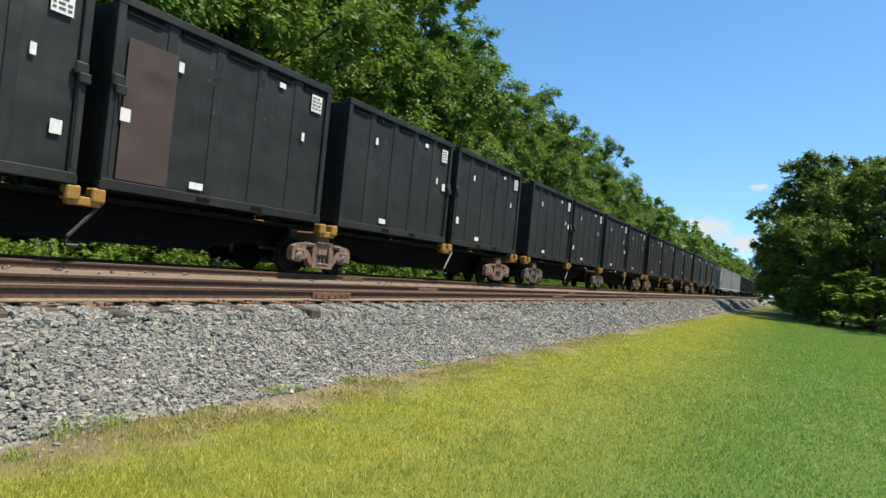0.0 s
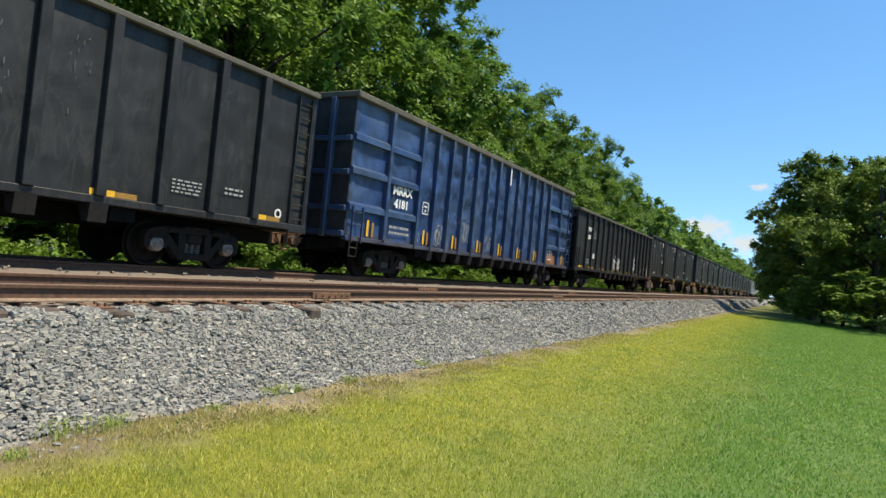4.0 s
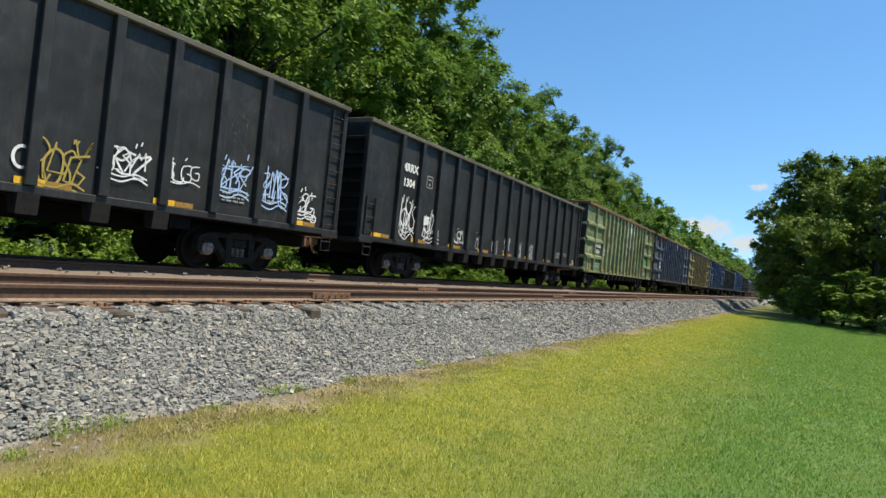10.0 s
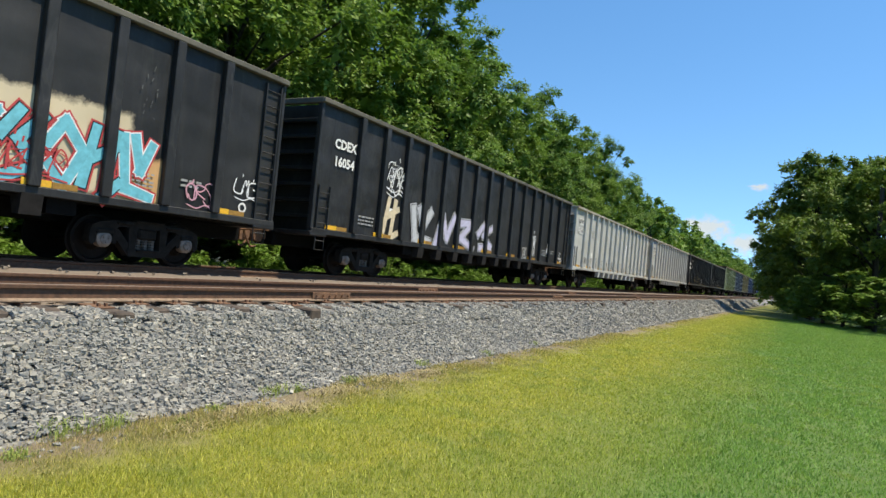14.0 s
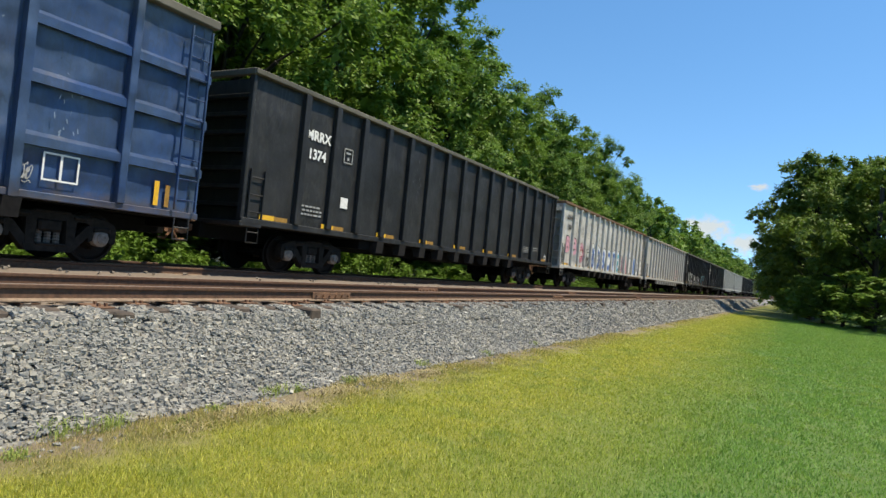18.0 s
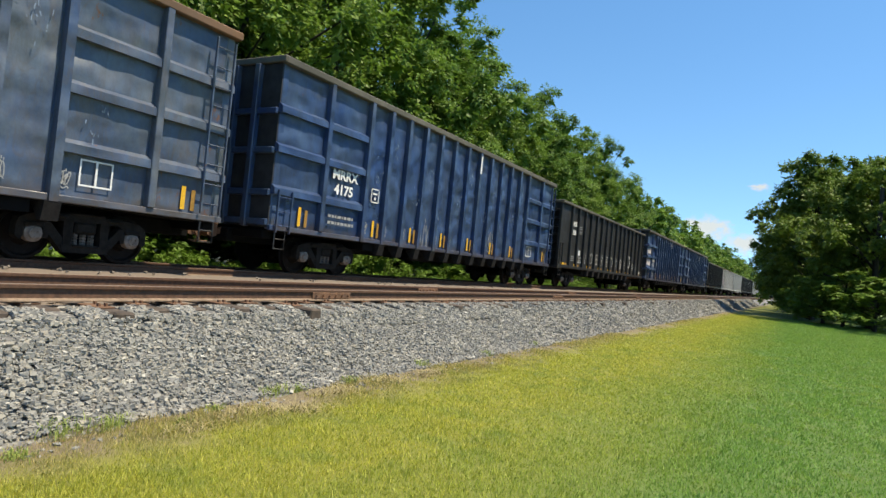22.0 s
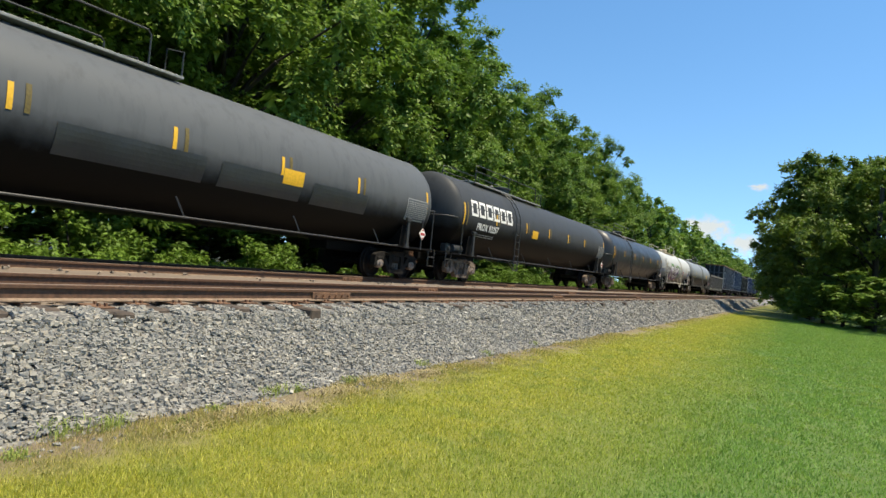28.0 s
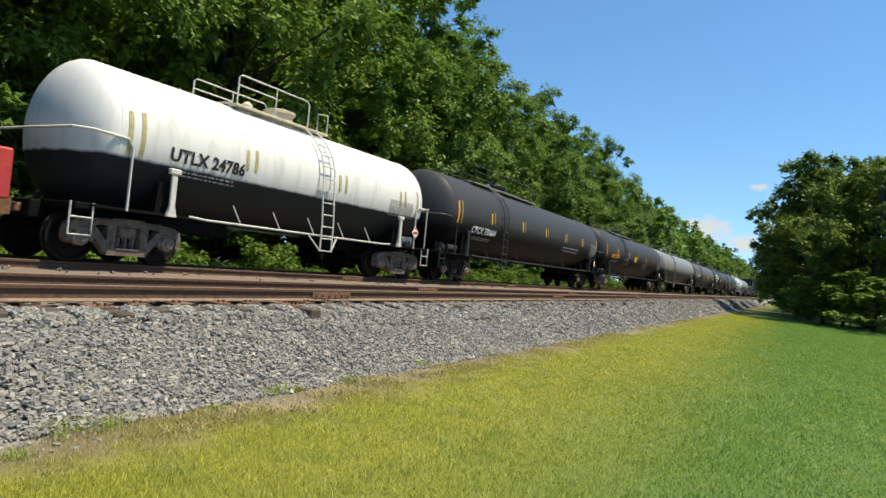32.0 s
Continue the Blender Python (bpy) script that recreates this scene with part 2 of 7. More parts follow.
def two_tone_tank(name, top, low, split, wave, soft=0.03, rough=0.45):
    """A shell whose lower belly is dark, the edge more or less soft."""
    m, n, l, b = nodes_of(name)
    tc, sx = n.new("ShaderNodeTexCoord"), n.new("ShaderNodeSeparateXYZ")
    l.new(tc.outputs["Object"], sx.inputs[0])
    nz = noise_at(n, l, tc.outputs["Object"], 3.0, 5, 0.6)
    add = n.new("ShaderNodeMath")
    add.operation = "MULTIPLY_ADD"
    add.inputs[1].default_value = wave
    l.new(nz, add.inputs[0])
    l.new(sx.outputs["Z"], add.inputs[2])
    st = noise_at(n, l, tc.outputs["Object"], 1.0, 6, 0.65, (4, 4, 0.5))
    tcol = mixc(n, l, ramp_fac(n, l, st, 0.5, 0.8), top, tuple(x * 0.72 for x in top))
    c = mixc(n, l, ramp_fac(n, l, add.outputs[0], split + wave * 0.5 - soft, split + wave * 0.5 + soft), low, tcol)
    l.new(c, b.inputs["Base Color"])
    b.inputs["Roughness"].default_value = rough
    b.inputs["Specular IOR Level"].default_value = 0.10
    bump(n, l, nz, 0.05, 0.01, b)
    return m


TANK_TWO = two_tone_tank("white_tank_paint_with_black_belly", (0.66, 0.65, 0.62), (0.022, 0.024, 0.026), 1.99, 0.10)
# Belly colours of the next three mix dirt with painted-in shade.
TANK_GREY = two_tone_tank("pale_grey_tank_paint_with_dirty_shaded_belly", (0.205, 0.225, 0.24), (0.012, 0.012, 0.012), 2.16, 0.35, 0.26)
TANK_DARK = two_tone_tank("charcoal_tank_paint_with_dirty_shaded_belly", (0.050, 0.053, 0.056), (0.003, 0.003, 0.003), 2.20, 0.35, 0.30, 0.5)
TANK_MID = two_tone_tank("grey_tank_paint_with_dirty_shaded_belly", (0.094, 0.100, 0.106), (0.004, 0.004, 0.004), 2.12, 0.35, 0.34, 0.5)
TANK_WHITE = two_tone_tank("grimy_white_tank_paint", (0.455, 0.475, 0.475), (0.12, 0.11, 0.09), 1.62, 0.5, 0.36)


# ---- mesh helpers ----
class Shape:
    """Gathers simple solids into one mesh."""

    def __init__(self):
        self.v, self.f = [], []

    def add(self, verts, faces):
        k = len(self.v)
        self.v += [tuple(p) for p in verts]
        self.f += [tuple(i + k for i in f) for f in faces]
        return self

    def box(self, x0, x1, y0, y1, z0, z1, b=0.0):
        if b <= 0:
            vs = [(x, y, z) for x in (x0, x1) for y in (y0, y1) for z in (z0, z1)]
            return self.add(vs, [(0, 1, 3, 2), (4, 6, 7, 5), (0, 4, 5, 1), (2, 3, 7, 6), (0, 2, 6, 4), (1, 5, 7, 3)])
        b = min(b, (x1 - x0) * 0.45, (y1 - y0) * 0.45, (z1 - z0) * 0.45)
        vs, at = [], {}
        lim = ((x0, x1), (y0, y1), (z0, z1))
        for c in [(i, j, k) for i in (0, 1) for j in (0, 1) for k in (0, 1)]:
            for ax in range(3):
                p = [lim[a][c[a]] + (0 if a == ax else (b if c[a] == 0 else -b)) for a in range(3)]
                at[c, ax] = len(vs)
                vs.append(p)
        fs = []
        for ax in range(3):
            o = [a for a in range(3) if a != ax]
            for s in (0, 1):
                q = []
                for i, j in ((0, 0), (1, 0), (1, 1), (0, 1)):
                    c = [0, 0, 0]
                    c[ax], c[o[0]], c[o[1]] = s, i, j
                    q.append(at[tuple(c), ax])
                fs.append(tuple(q))
            for i in (0, 1):
                for j in (0, 1):
                    c0, c1 = [0, 0, 0], [0, 0, 0]
                    for c, s in ((c0, 0), (c1, 1)):
                        c[ax], c[o[0]], c[o[1]] = s, i, j
                    fs.append((at[tuple(c0), o[0]], at[tuple(c1), o[0]], at[tuple(c1), o[1]], at[tuple(c0), o[1]]))
        fs += [tuple(at[c, ax] for ax in range(3)) for c in [(i, j, k) for i in (0, 1) for j in (0, 1) for k in (0, 1)]]
        return self.add(vs, fs)

    def bar(self, p, q, w, h, up=(0, 0, 1)):
        """A square bar from p to q, w wide and h high."""
        p, q = Vector(p), Vector(q)
        d = (q - p).normalized()
        s = d.cross(Vector(up))
        s = s.normalized() if s.length > 1e-4 else Vector((1, 0, 0))
        u = s.cross(d).normalized()
        vs = [e + s * a * w / 2 + u * c * h / 2 for e in (p, q) for a, c in ((-1, -1), (1, -1), (1, 1), (-1, 1))]
        return self.add(vs, [(0, 1, 2, 3), (4, 7, 6, 5), (0, 4, 5, 1), (1, 5, 6, 2), (2, 6, 7, 3), (3, 7, 4, 0)])

    def tube(self, pts, r, n=6):
        pts = [Vector(p) for p in pts]
        rings = []
        for i, p in enumerate(pts):
            d = (pts[min(i + 1, len(pts) - 1)] - pts[max(i - 1, 0)]).normalized()
            s = d.cross(Vector((0.31, 0.2, 0.93)))
            s = (s if s.length > 0.05 else d.cross(Vector((1, 0, 0)))).normalized()
            u = s.cross(d)
            rings.append([p + (s * math.cos(2 * math.pi * k / n) + u * math.sin(2 * math.pi * k / n)) * r for k in range(n)])
        fs = [(i * n + k, i * n + (k + 1) % n, (i + 1) * n + (k + 1) % n, (i + 1) * n + k) for i in range(len(pts) - 1) for k in range(n)]
        fs += [tuple(range(n)), tuple(range((len(pts) - 1) * n, len(pts) * n))]
        return self.add([p for r_ in rings for p in r_], fs)

    def lathe(self, prof, axis="y", n=24, at=(0, 0, 0)):
        """prof: (place along the axis, radius)."""
        vs = []
        for a, r in prof:
            for k in range(n):
                c, s = r * math.cos(2 * math.pi * k / n), r * math.sin(2 * math.pi * k / n)
                p = {"y": (c, a, s), "x": (a, c, s), "z": (c, s, a)}[axis]
                vs.append((p[0] + at[0], p[1] + at[1], p[2] + at[2]))
        m = len(prof)
        fs = [(i * n + k, i * n + (k + 1) % n, (i + 1) * n + (k + 1) % n, (i + 1) * n + k) for i in range(m - 1) for k in range(n)]
        fs += [tuple(range(n)), tuple(range((m - 1) * n, m * n))]
        return self.add(vs, fs)

    def prism(self, poly, y0, y1, plane="xz"):
        """A closed polygon pushed out from y0 to y1 (or, in plane yz, along x)."""
        k = len(poly)
        if plane == "xz":
            vs = [(a, y0, c) for a, c in poly] + [(a, y1, c) for a, c in poly]
        else:
            vs = [(y0, a, c) for a, c in poly] + [(y1, a, c) for a, c in poly]
        return self.add(vs, [tuple(range(k)), tuple(range(2 * k - 1, k - 1, -1))] + [(i, (i + 1) % k, k + (i + 1) % k, k + i) for i in range(k)])

    def mesh(self, name, mat, smooth=35):
        me = bpy.data.meshes.new(name)
        me.from_pydata(self.v, [], self.f)
        bm = bmesh.new()
        bm.from_mesh(me)
        bmesh.ops.recalc_face_normals(bm, faces=bm.faces)
        bm.to_mesh(me)
        bm.free()
        for x in (mat if isinstance(mat, (list, tuple)) else [mat]):
            me.materials.append(x)
        if smooth:
            me.polygons.foreach_set("use_smooth", [True] * len(me.polygons))
            me.set_sharp_from_angle(angle=radians(smooth))
        return me


CACHE = {}


def cached(key, make):
    if key not in CACHE:
        CACHE[key] = make()
    return CACHE[key]


def part(name, me, parent, label="", at=(0, 0, 0), turn=0.0):
    ob = new(name, me)
    ob.parent = parent
    ob.location = at
    if turn:
        ob.rotation_euler = (0, 0, radians(turn))
    if label:
        tagged(ob, label)
    elif name in ("scuff", "stencil", "rivet_rows"):
        tagged(ob, kind="stuff")
    return ob


def thing(name, label, category, group="", at=(0, 0, 0), kind=""):
    ob = new(name)
    ob.location = at
    ob.empty_display_size = 0.3
    return tagged(ob, label, category, group, kind)


def words(text, size, mat, bold=0.0, width=1.0):
    """Flat lettering that stands upright, read from the -y side, centred."""
    def make():
        cu = bpy.data.curves.new("lettering", "FONT")
        cu.body, cu.size, cu.align_x, cu.align_y = text, size, "CENTER", "CENTER"
        cu.offset, cu.resolution_u = bold, 2
        ob = bpy.data.objects.new("lettering", cu)
        scene.collection.objects.link(ob)
        me = bpy.data.meshes.new_from_object(ob.evaluated_get(bpy.context.evaluated_depsgraph_get()))
        bpy.data.objects.remove(ob)
        bpy.data.curves.remove(cu)
        me.transform(Matrix.Rotation(radians(90), 4, "X") @ Matrix.Diagonal((width, 1, 1, 1)))
        me.materials.clear()
        me.materials.append(mat)
        return me
    return cached(("words", text, size, mat.name, bold, width), make)


def plate(x0, x1, z0, z1, y, mat, name="stencil", b=0.0):
    """A thin panel on the side that faces -y."""
    return Shape().box(x0, x1, y - 0.006, y, z0, z1, b).mesh(name, mat, 0)


def bars_text(w, h, rows, mat, seed=1):
    """Small lettering too fine to read: rows of short bars."""
    def make():
        r, s = random.Random(seed), Shape()
        for i in range(rows):
            x, z = -w / 2, h / 2 - (i + 0.5) * h / rows
            while x < w / 2 - 0.05:
                d = min(r.uniform(0.05, 0.16), w / 2 - x)
                s.box(x, x + d, -0.005, 0, z - 0.22 * h / rows, z + 0.22 * h / rows)
                x += d + 0.04
        return s.mesh("small_lettering", mat, 0)
    return cached(("bars", w, h, rows, mat.name, seed), make)


def ribbon(shape, pts, w, y=0.0):
    """A flat brush stroke in the xz plane."""
    n = len(pts)
    vs = []
    for i, (x, z) in enumerate(pts):
        a, b = pts[max(0, i - 1)], pts[min(n - 1, i + 1)]
        dx, dz = b[0] - a[0], b[1] - a[1]
        q = math.hypot(dx, dz) or 1
        vs += [(x - dz / q * w / 2, y, z + dx / q * w / 2), (x + dz / q * w / 2, y, z - dx / q * w / 2)]
    shape.add(vs, [(2 * i, 2 * i + 1, 2 * i + 3, 2 * i + 2) for i in range(n - 1)])


def curl(pts, steps=5):
    """A smooth line through points."""
    out = []
    for i in range(len(pts) - 1):
        p0, p1, p2, p3 = pts[max(i - 1, 0)], pts[i], pts[i + 1], pts[min(i + 2, len(pts) - 1)]
        for k in range(steps):
            t = k / steps
            out.append(tuple(0.5 * (2 * b + (c - a) * t + (2 * a - 5 * b + 4 * c - d) * t * t + (3 * b - a - 3 * c + d) * t ** 3)
                             for a, b, c, d in zip(p0, p1, p2, p3)))
    return out + [pts[-1]]


TAG_LINES = (
    ((0.5, 0.42), (0.1, 0.5), (-0.35, 0.3), (0.3, -0.05), (0.4, -0.4), (-0.1, -0.5), (-0.5, -0.35)),
    ((-0.5, -0.5), (-0.2, 0.5), (0.0, 0.1), (0.2, 0.5), (0.5, -0.5)),
    ((-0.4, 0.5), (-0.45, -0.45), (0.35, -0.5), (0.5, -0.2)),
    ((-0.45, -0.5), (-0.3, 0.5), (0.45, 0.35), (0.1, 0.02), (-0.3, 0.0), (0.5, -0.5)),
    ((0.45, 0.5), (-0.4, 0.4), (-0.45, -0.4), (0.3, -0.5), (0.45, -0.1), (0.0, 0.0)),
    ((-0.5, 0.5), (0.0, 0.05), (0.5, 0.5), (0.0, 0.05), (-0.2, -0.6)),
    ((-0.3, -0.45), (-0.5, 0.1), (-0.1, 0.5), (0.4, 0.3), (0.45, -0.3), (0.0, -0.5), (-0.35, -0.2)),
    ((-0.5, 0.45), (0.5, 0.5), (-0.45, -0.45), (0.6, -0.5)),
)


def scrawl(w, h, seed, mat, n=4, stroke=0.035):
    """A spray tag: slanted overlapping strokes, an underline and stray flicks, no readable letters."""
    def make():
        r, s = random.Random(seed), Shape()
        k = max(3, int(n * 1.2))
        d, lean, sharp = w / k, r.uniform(-0.1, 0.35), r.choice((1, 3, 4))
        for i in range(k):
            line, tall = r.choice(TAG_LINES), h * r.uniform(0.6, 1.0)
            cx, cz = -w / 2 + (i + 0.5) * d, r.uniform(-0.12, 0.12) * h
            wide = d * r.uniform(1.0, 1.5)
            pts = [(cx + a * wide + lean * c * tall + r.uniform(-0.04, 0.04) * d, cz + c * tall + r.uniform(-0.05, 0.05) * h) for a, c in line]
            ribbon(s, curl(pts, 4) if sharp > 1 else pts, stroke * r.uniform(0.65, 1.05), -0.0006 * i)
        ribbon(s, curl([(-0.5 * w, -0.5 * h), (-0.1 * w, -0.62 * h), (0.25 * w, -0.46 * h), (0.55 * w, -0.6 * h)], 4), stroke * 0.7, -0.008)
        for i in range(max(2, k // 2)):
            x, z = r.uniform(-0.5, 0.45) * w, r.uniform(0.3, 0.6) * h
            ribbon(s, [(x, z), (x + r.uniform(-0.1, 0.2) * d, z + r.uniform(0.08, 0.2) * h)], stroke * 0.7, -0.009)
        return s.mesh("graffiti", mat, 0)
    return cached(("scrawl", w, h, seed, mat.name, n, stroke), make)


def blob(w, h, seed, square=0.6, n=22):
    """Rounded outline of a painted letter shape."""
    r = random.Random(seed)
    ph, out = [r.uniform(0, 6.28) for _ in range(3)], []
    for i in range(n):
        a = 2 * math.pi * i / n
        k = 1 + 0.10 * math.sin(2 * a + ph[0]) + 0.09 * math.sin(3 * a + ph[1]) + 0.07 * math.sin(5 * a + ph[2])
        c, s = math.cos(a), math.sin(a)
        q = (abs(c) ** (2 / square) + abs(s) ** (2 / square)) ** (-square / 2) if square < 1 else 1
        out.append((c * k * q * w / 2, s * k * q * h / 2))
    return out


GLYPHS = (
    (((-0.42, -0.5), (-0.15, 0.45), (0.1, -0.2), (0.42, 0.5)),),
    (((-0.42, 0.4), (0.3, 0.45), (-0.3, -0.1), (0.42, -0.45)),),
    (((-0.35, -0.45), (0.38, -0.3), (-0.1, 0.1), (0.36, 0.5)), ((-0.42, 0.1), (-0.1, 0.5))),
    (((-0.42, 0.2), (0.0, 0.5), (0.42, 0.1), (0.05, -0.5), (-0.36, -0.2)),),
    (((-0.42, -0.42), (-0.2, 0.5)), ((-0.25, 0.1), (0.42, 0.3)), ((0.3, 0.5), (0.1, -0.5), (0.44, -0.3))),
    (((-0.42, 0.5), (-0.3, -0.4), (0.4, -0.45)), ((-0.1, 0.5), (0.1, 0.0), (0.42, 0.4))),
)


def strokes(shape, glyph, w, h, thick, y, seed):
    """Blocky strokes of an abstract painted letter."""
    r, k = random.Random(seed), 0
    for line in glyph:
        pts = [Vector(((a + r.uniform(-0.05, 0.05)) * w, 0, (c + r.uniform(-0.05, 0.05)) * h)) for a, c in line]
        for p, q in zip(pts, pts[1:]):
            d = (q - p).normalized() * thick * 0.42
            n = Vector((-d.z, 0, d.x)) * 1.19
            e = Vector((0, y - 0.0003 * k, 0))
            shape.add([p - d + n + e, p - d - n + e, q + d - n * 0.85 + e, q + d + n * 0.85 + e], [(0, 1, 2, 3)])
            k += 1
    return shape


def letter_piece(parent, x, z, w, h, y, fill, line, seed, inner=None, thick=0.30):
    """One painted graffiti letter in layers: inner colour outermost, outline, fill."""
    g, t = GLYPHS[seed * 7 % 6], min(w, h) * thick
    o = part("graffiti", strokes(Shape(), g, w, h, t + 0.12, 0, seed).mesh("graffiti_outline", line, 0), parent, "", (x, y, z))
    part("graffiti_edge", strokes(Shape(), g, w, h, t + 0.05, -0.003, seed).mesh("graffiti_edge", inner or line, 0), o)
    part("graffiti_fill", strokes(Shape(), g, w, h, t, -0.006, seed).mesh("graffiti_fill", fill, 0), o)
    return o


def bubble_letter(parent, ch, x, z, w, h, y, layers, cloud_mats=()):
    """A rounded painted letter in layers of paint (material, swelling), on a rounded ground."""
    first = words(ch, 1.0, layers[-1][0], layers[-1][1])
    xs, zs = [v.co.x for v in first.vertices], [v.co.z for v in first.vertices]
    kx, kz = w / (max(xs) - min(xs)), h / (max(zs) - min(zs))
    mid = Vector(((max(xs) + min(xs)) / 2, 0, (max(zs) + min(zs)) / 2))
    top = None
    for i, (m, grow) in enumerate(cloud_mats):
        sh = Shape()
        pts = blob(w * 1.15 + grow, h * 1.08 + grow, int(x * 37), 0.55, 26)
        sh.add([(a, 0, c) for a, c in pts], [tuple(range(26))])
        q = part("graffiti_ground", sh.mesh("graffiti_ground", m, 0), top or parent, "", (0, -0.003, 0) if top else (x, y, z))
        top = top or q
    for i, (m, bold) in enumerate(layers):
        me = words(ch, 1.0, m, bold).copy()
        me.transform(Matrix.Diagonal((kx, 1, kz, 1)) @ Matrix.Translation(-mid))
        lift = -0.003 * (len(cloud_mats) + i)
        q = part("graffiti", me, top or parent, "", (0, lift, 0) if top else (x, y + lift, z))
        top = top or q


# ---- ground ----
def lawn_material():
    m, n, l, b = nodes_of("mown_grass_ground")
    tc, sx = n.new("ShaderNodeTexCoord"), n.new("ShaderNodeSeparateXYZ")
    v = tc.outputs["Object"]
    l.new(v, sx.inputs[0])
    c = grass_colour(n, l, v, sx)
    fine = noise_at(n, l, v, 55, 6, 0.75)
    soil = noise_at(n, l, v, 3.0, 6, 0.7)
    sa = n.new("ShaderNodeMath")
    sa.operation = "MULTIPLY_ADD"
    sa.inputs[1].default_value = 2.2
    l.new(soil, sa.inputs[0])
    l.new(sx.outputs["Y"], sa.inputs[2])
    c = mixc(n, l, ramp_fac(n, l, fine, 0.35, 0.7), mixc(n, l, 0.22, c, (0.10, 0.11, 0.03)), c)
    crumb = noise_at(n, l, v, 26, 8, 0.8)
    bare = mixc(n, l, ramp_fac(n, l, crumb, 0.38, 0.62), (0.20, 0.155, 0.085), (0.50, 0.40, 0.26))
    c = mixc(n, l, ramp_fac(n, l, sa.outputs[0], 5.25, 5.75), c, bare)
    # Wood floor darkened, the trees' shade put into the ground colour.
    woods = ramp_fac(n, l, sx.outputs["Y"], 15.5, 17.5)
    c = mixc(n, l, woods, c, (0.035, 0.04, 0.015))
    c = mixc(n, l, 1.0, c, (0.50, 0.49, 0.46), "MULTIPLY")
    l.new(c, b.inputs["Base Color"])
    b.inputs["Roughness"].default_value = 0.85
    bump(n, l, fine, 0.6, 0.03, b)
    return m


def grass_colour(n, l, v, sx):
    """Dry yellow grass beside the stones, greener lawn away from them."""
    big = noise_at(n, l, v, 0.45, 4, 0.6)
    mid = noise_at(n, l, v, 2.2, 4, 0.6)
    add = n.new("ShaderNodeMath")
    add.operation = "MULTIPLY_ADD"
    add.inputs[1].default_value = 2.4
    l.new(big, add.inputs[0])
    l.new(sx.outputs["Y"], add.inputs[2])
    c = mixc(n, l, ramp_fac(n, l, add.outputs[0], 1.5, 4.0), (0.18, 0.33, 0.06), (0.44, 0.445, 0.07))
    pale = maths(n, l, "MULTIPLY", ramp_fac(n, l, mid, 0.50, 0.78), 0.6)
    c = mixc(n, l, pale, c, (0.30, 0.37, 0.06))
    deep = maths(n, l, "MULTIPLY", ramp_fac(n, l, noise_at(n, l, v, 1.1, 5, 0.65), 0.52, 0.72), 0.55)
    c = mixc(n, l, deep, c, (0.20, 0.31, 0.055))
    add2 = n.new("ShaderNodeMath")
    add2.operation = "MULTIPLY_ADD"
    add2.inputs[1].default_value = 1.6
    l.new(mid, add2.inputs[0])
    l.new(sx.outputs["Y"], add2.inputs[2])
    return mixc(n, l, ramp_fac(n, l, add2.outputs[0], 4.55, 5.6), c, (0.40, 0.33, 0.14))


def ballast_material(name, stones):
    m, n, l, b = nodes_of(name)
    tc = n.new("ShaderNodeTexCoord")
    v = tc.outputs["Object"]
    if stones:
        g = n.new("ShaderNodeNewGeometry")
        r = ramp(n, [(0.0, (0.175, 0.172, 0.155)), (0.3, (0.205, 0.205, 0.188)), (0.55, (0.24, 0.23, 0.198)), (0.78, (0.275, 0.26, 0.215)), (0.90, (0.32, 0.28, 0.215)), (0.96, (0.40, 0.37, 0.30)), (1.0, (0.56, 0.53, 0.46))])
        l.new(g.outputs["Random Per Island"], r.inputs[0])
        f = noise_at(n, l, v, 40, 4)
        c = mixc(n, l, 0.35, r.outputs[0], mixc(n, l, f, (0.10, 0.095, 0.09), (0.34, 0.33, 0.31)))
    else:
        vo = n.new("ShaderNodeTexVoronoi")
        vo.inputs["Scale"].default_value = 24
        l.new(v, vo.inputs["Vector"])
        sp = n.new("ShaderNodeSeparateColor")
        l.new(vo.outputs["Color"], sp.inputs[0])
        r = ramp(n, [(0.0, (0.13, 0.125, 0.115)), (0.4, (0.19, 0.183, 0.163)), (0.8, (0.24, 0.23, 0.20)), (1.0, (0.38, 0.36, 0.31))])
        l.new(sp.outputs[0], r.inputs[0])
        c = mixc(n, l, ramp_fac(n, l, vo.outputs["Distance"], 0.25, 0.7), r.outputs[0], (0.11, 0.105, 0.10))
        bump(n, l, vo.outputs["Distance"], -0.9, 0.05, b)
    sx = n.new("ShaderNodeSeparateXYZ")
    l.new(v, sx.inputs[0])
    rusty = ramp_fac(n, l, sx.outputs["Y"], 6.1, 6.5)
    mul = n.new("ShaderNodeMath")
    mul.operation = "MULTIPLY"
    mul.inputs[1].default_value = 0.7
    l.new(rusty, mul.inputs[0])
    c = mixc(n, l, mul.outputs[0], c, (0.165, 0.115, 0.075))
    l.new(c, b.inputs["Base Color"])
    b.inputs["Roughness"].default_value = 0.9
    return m


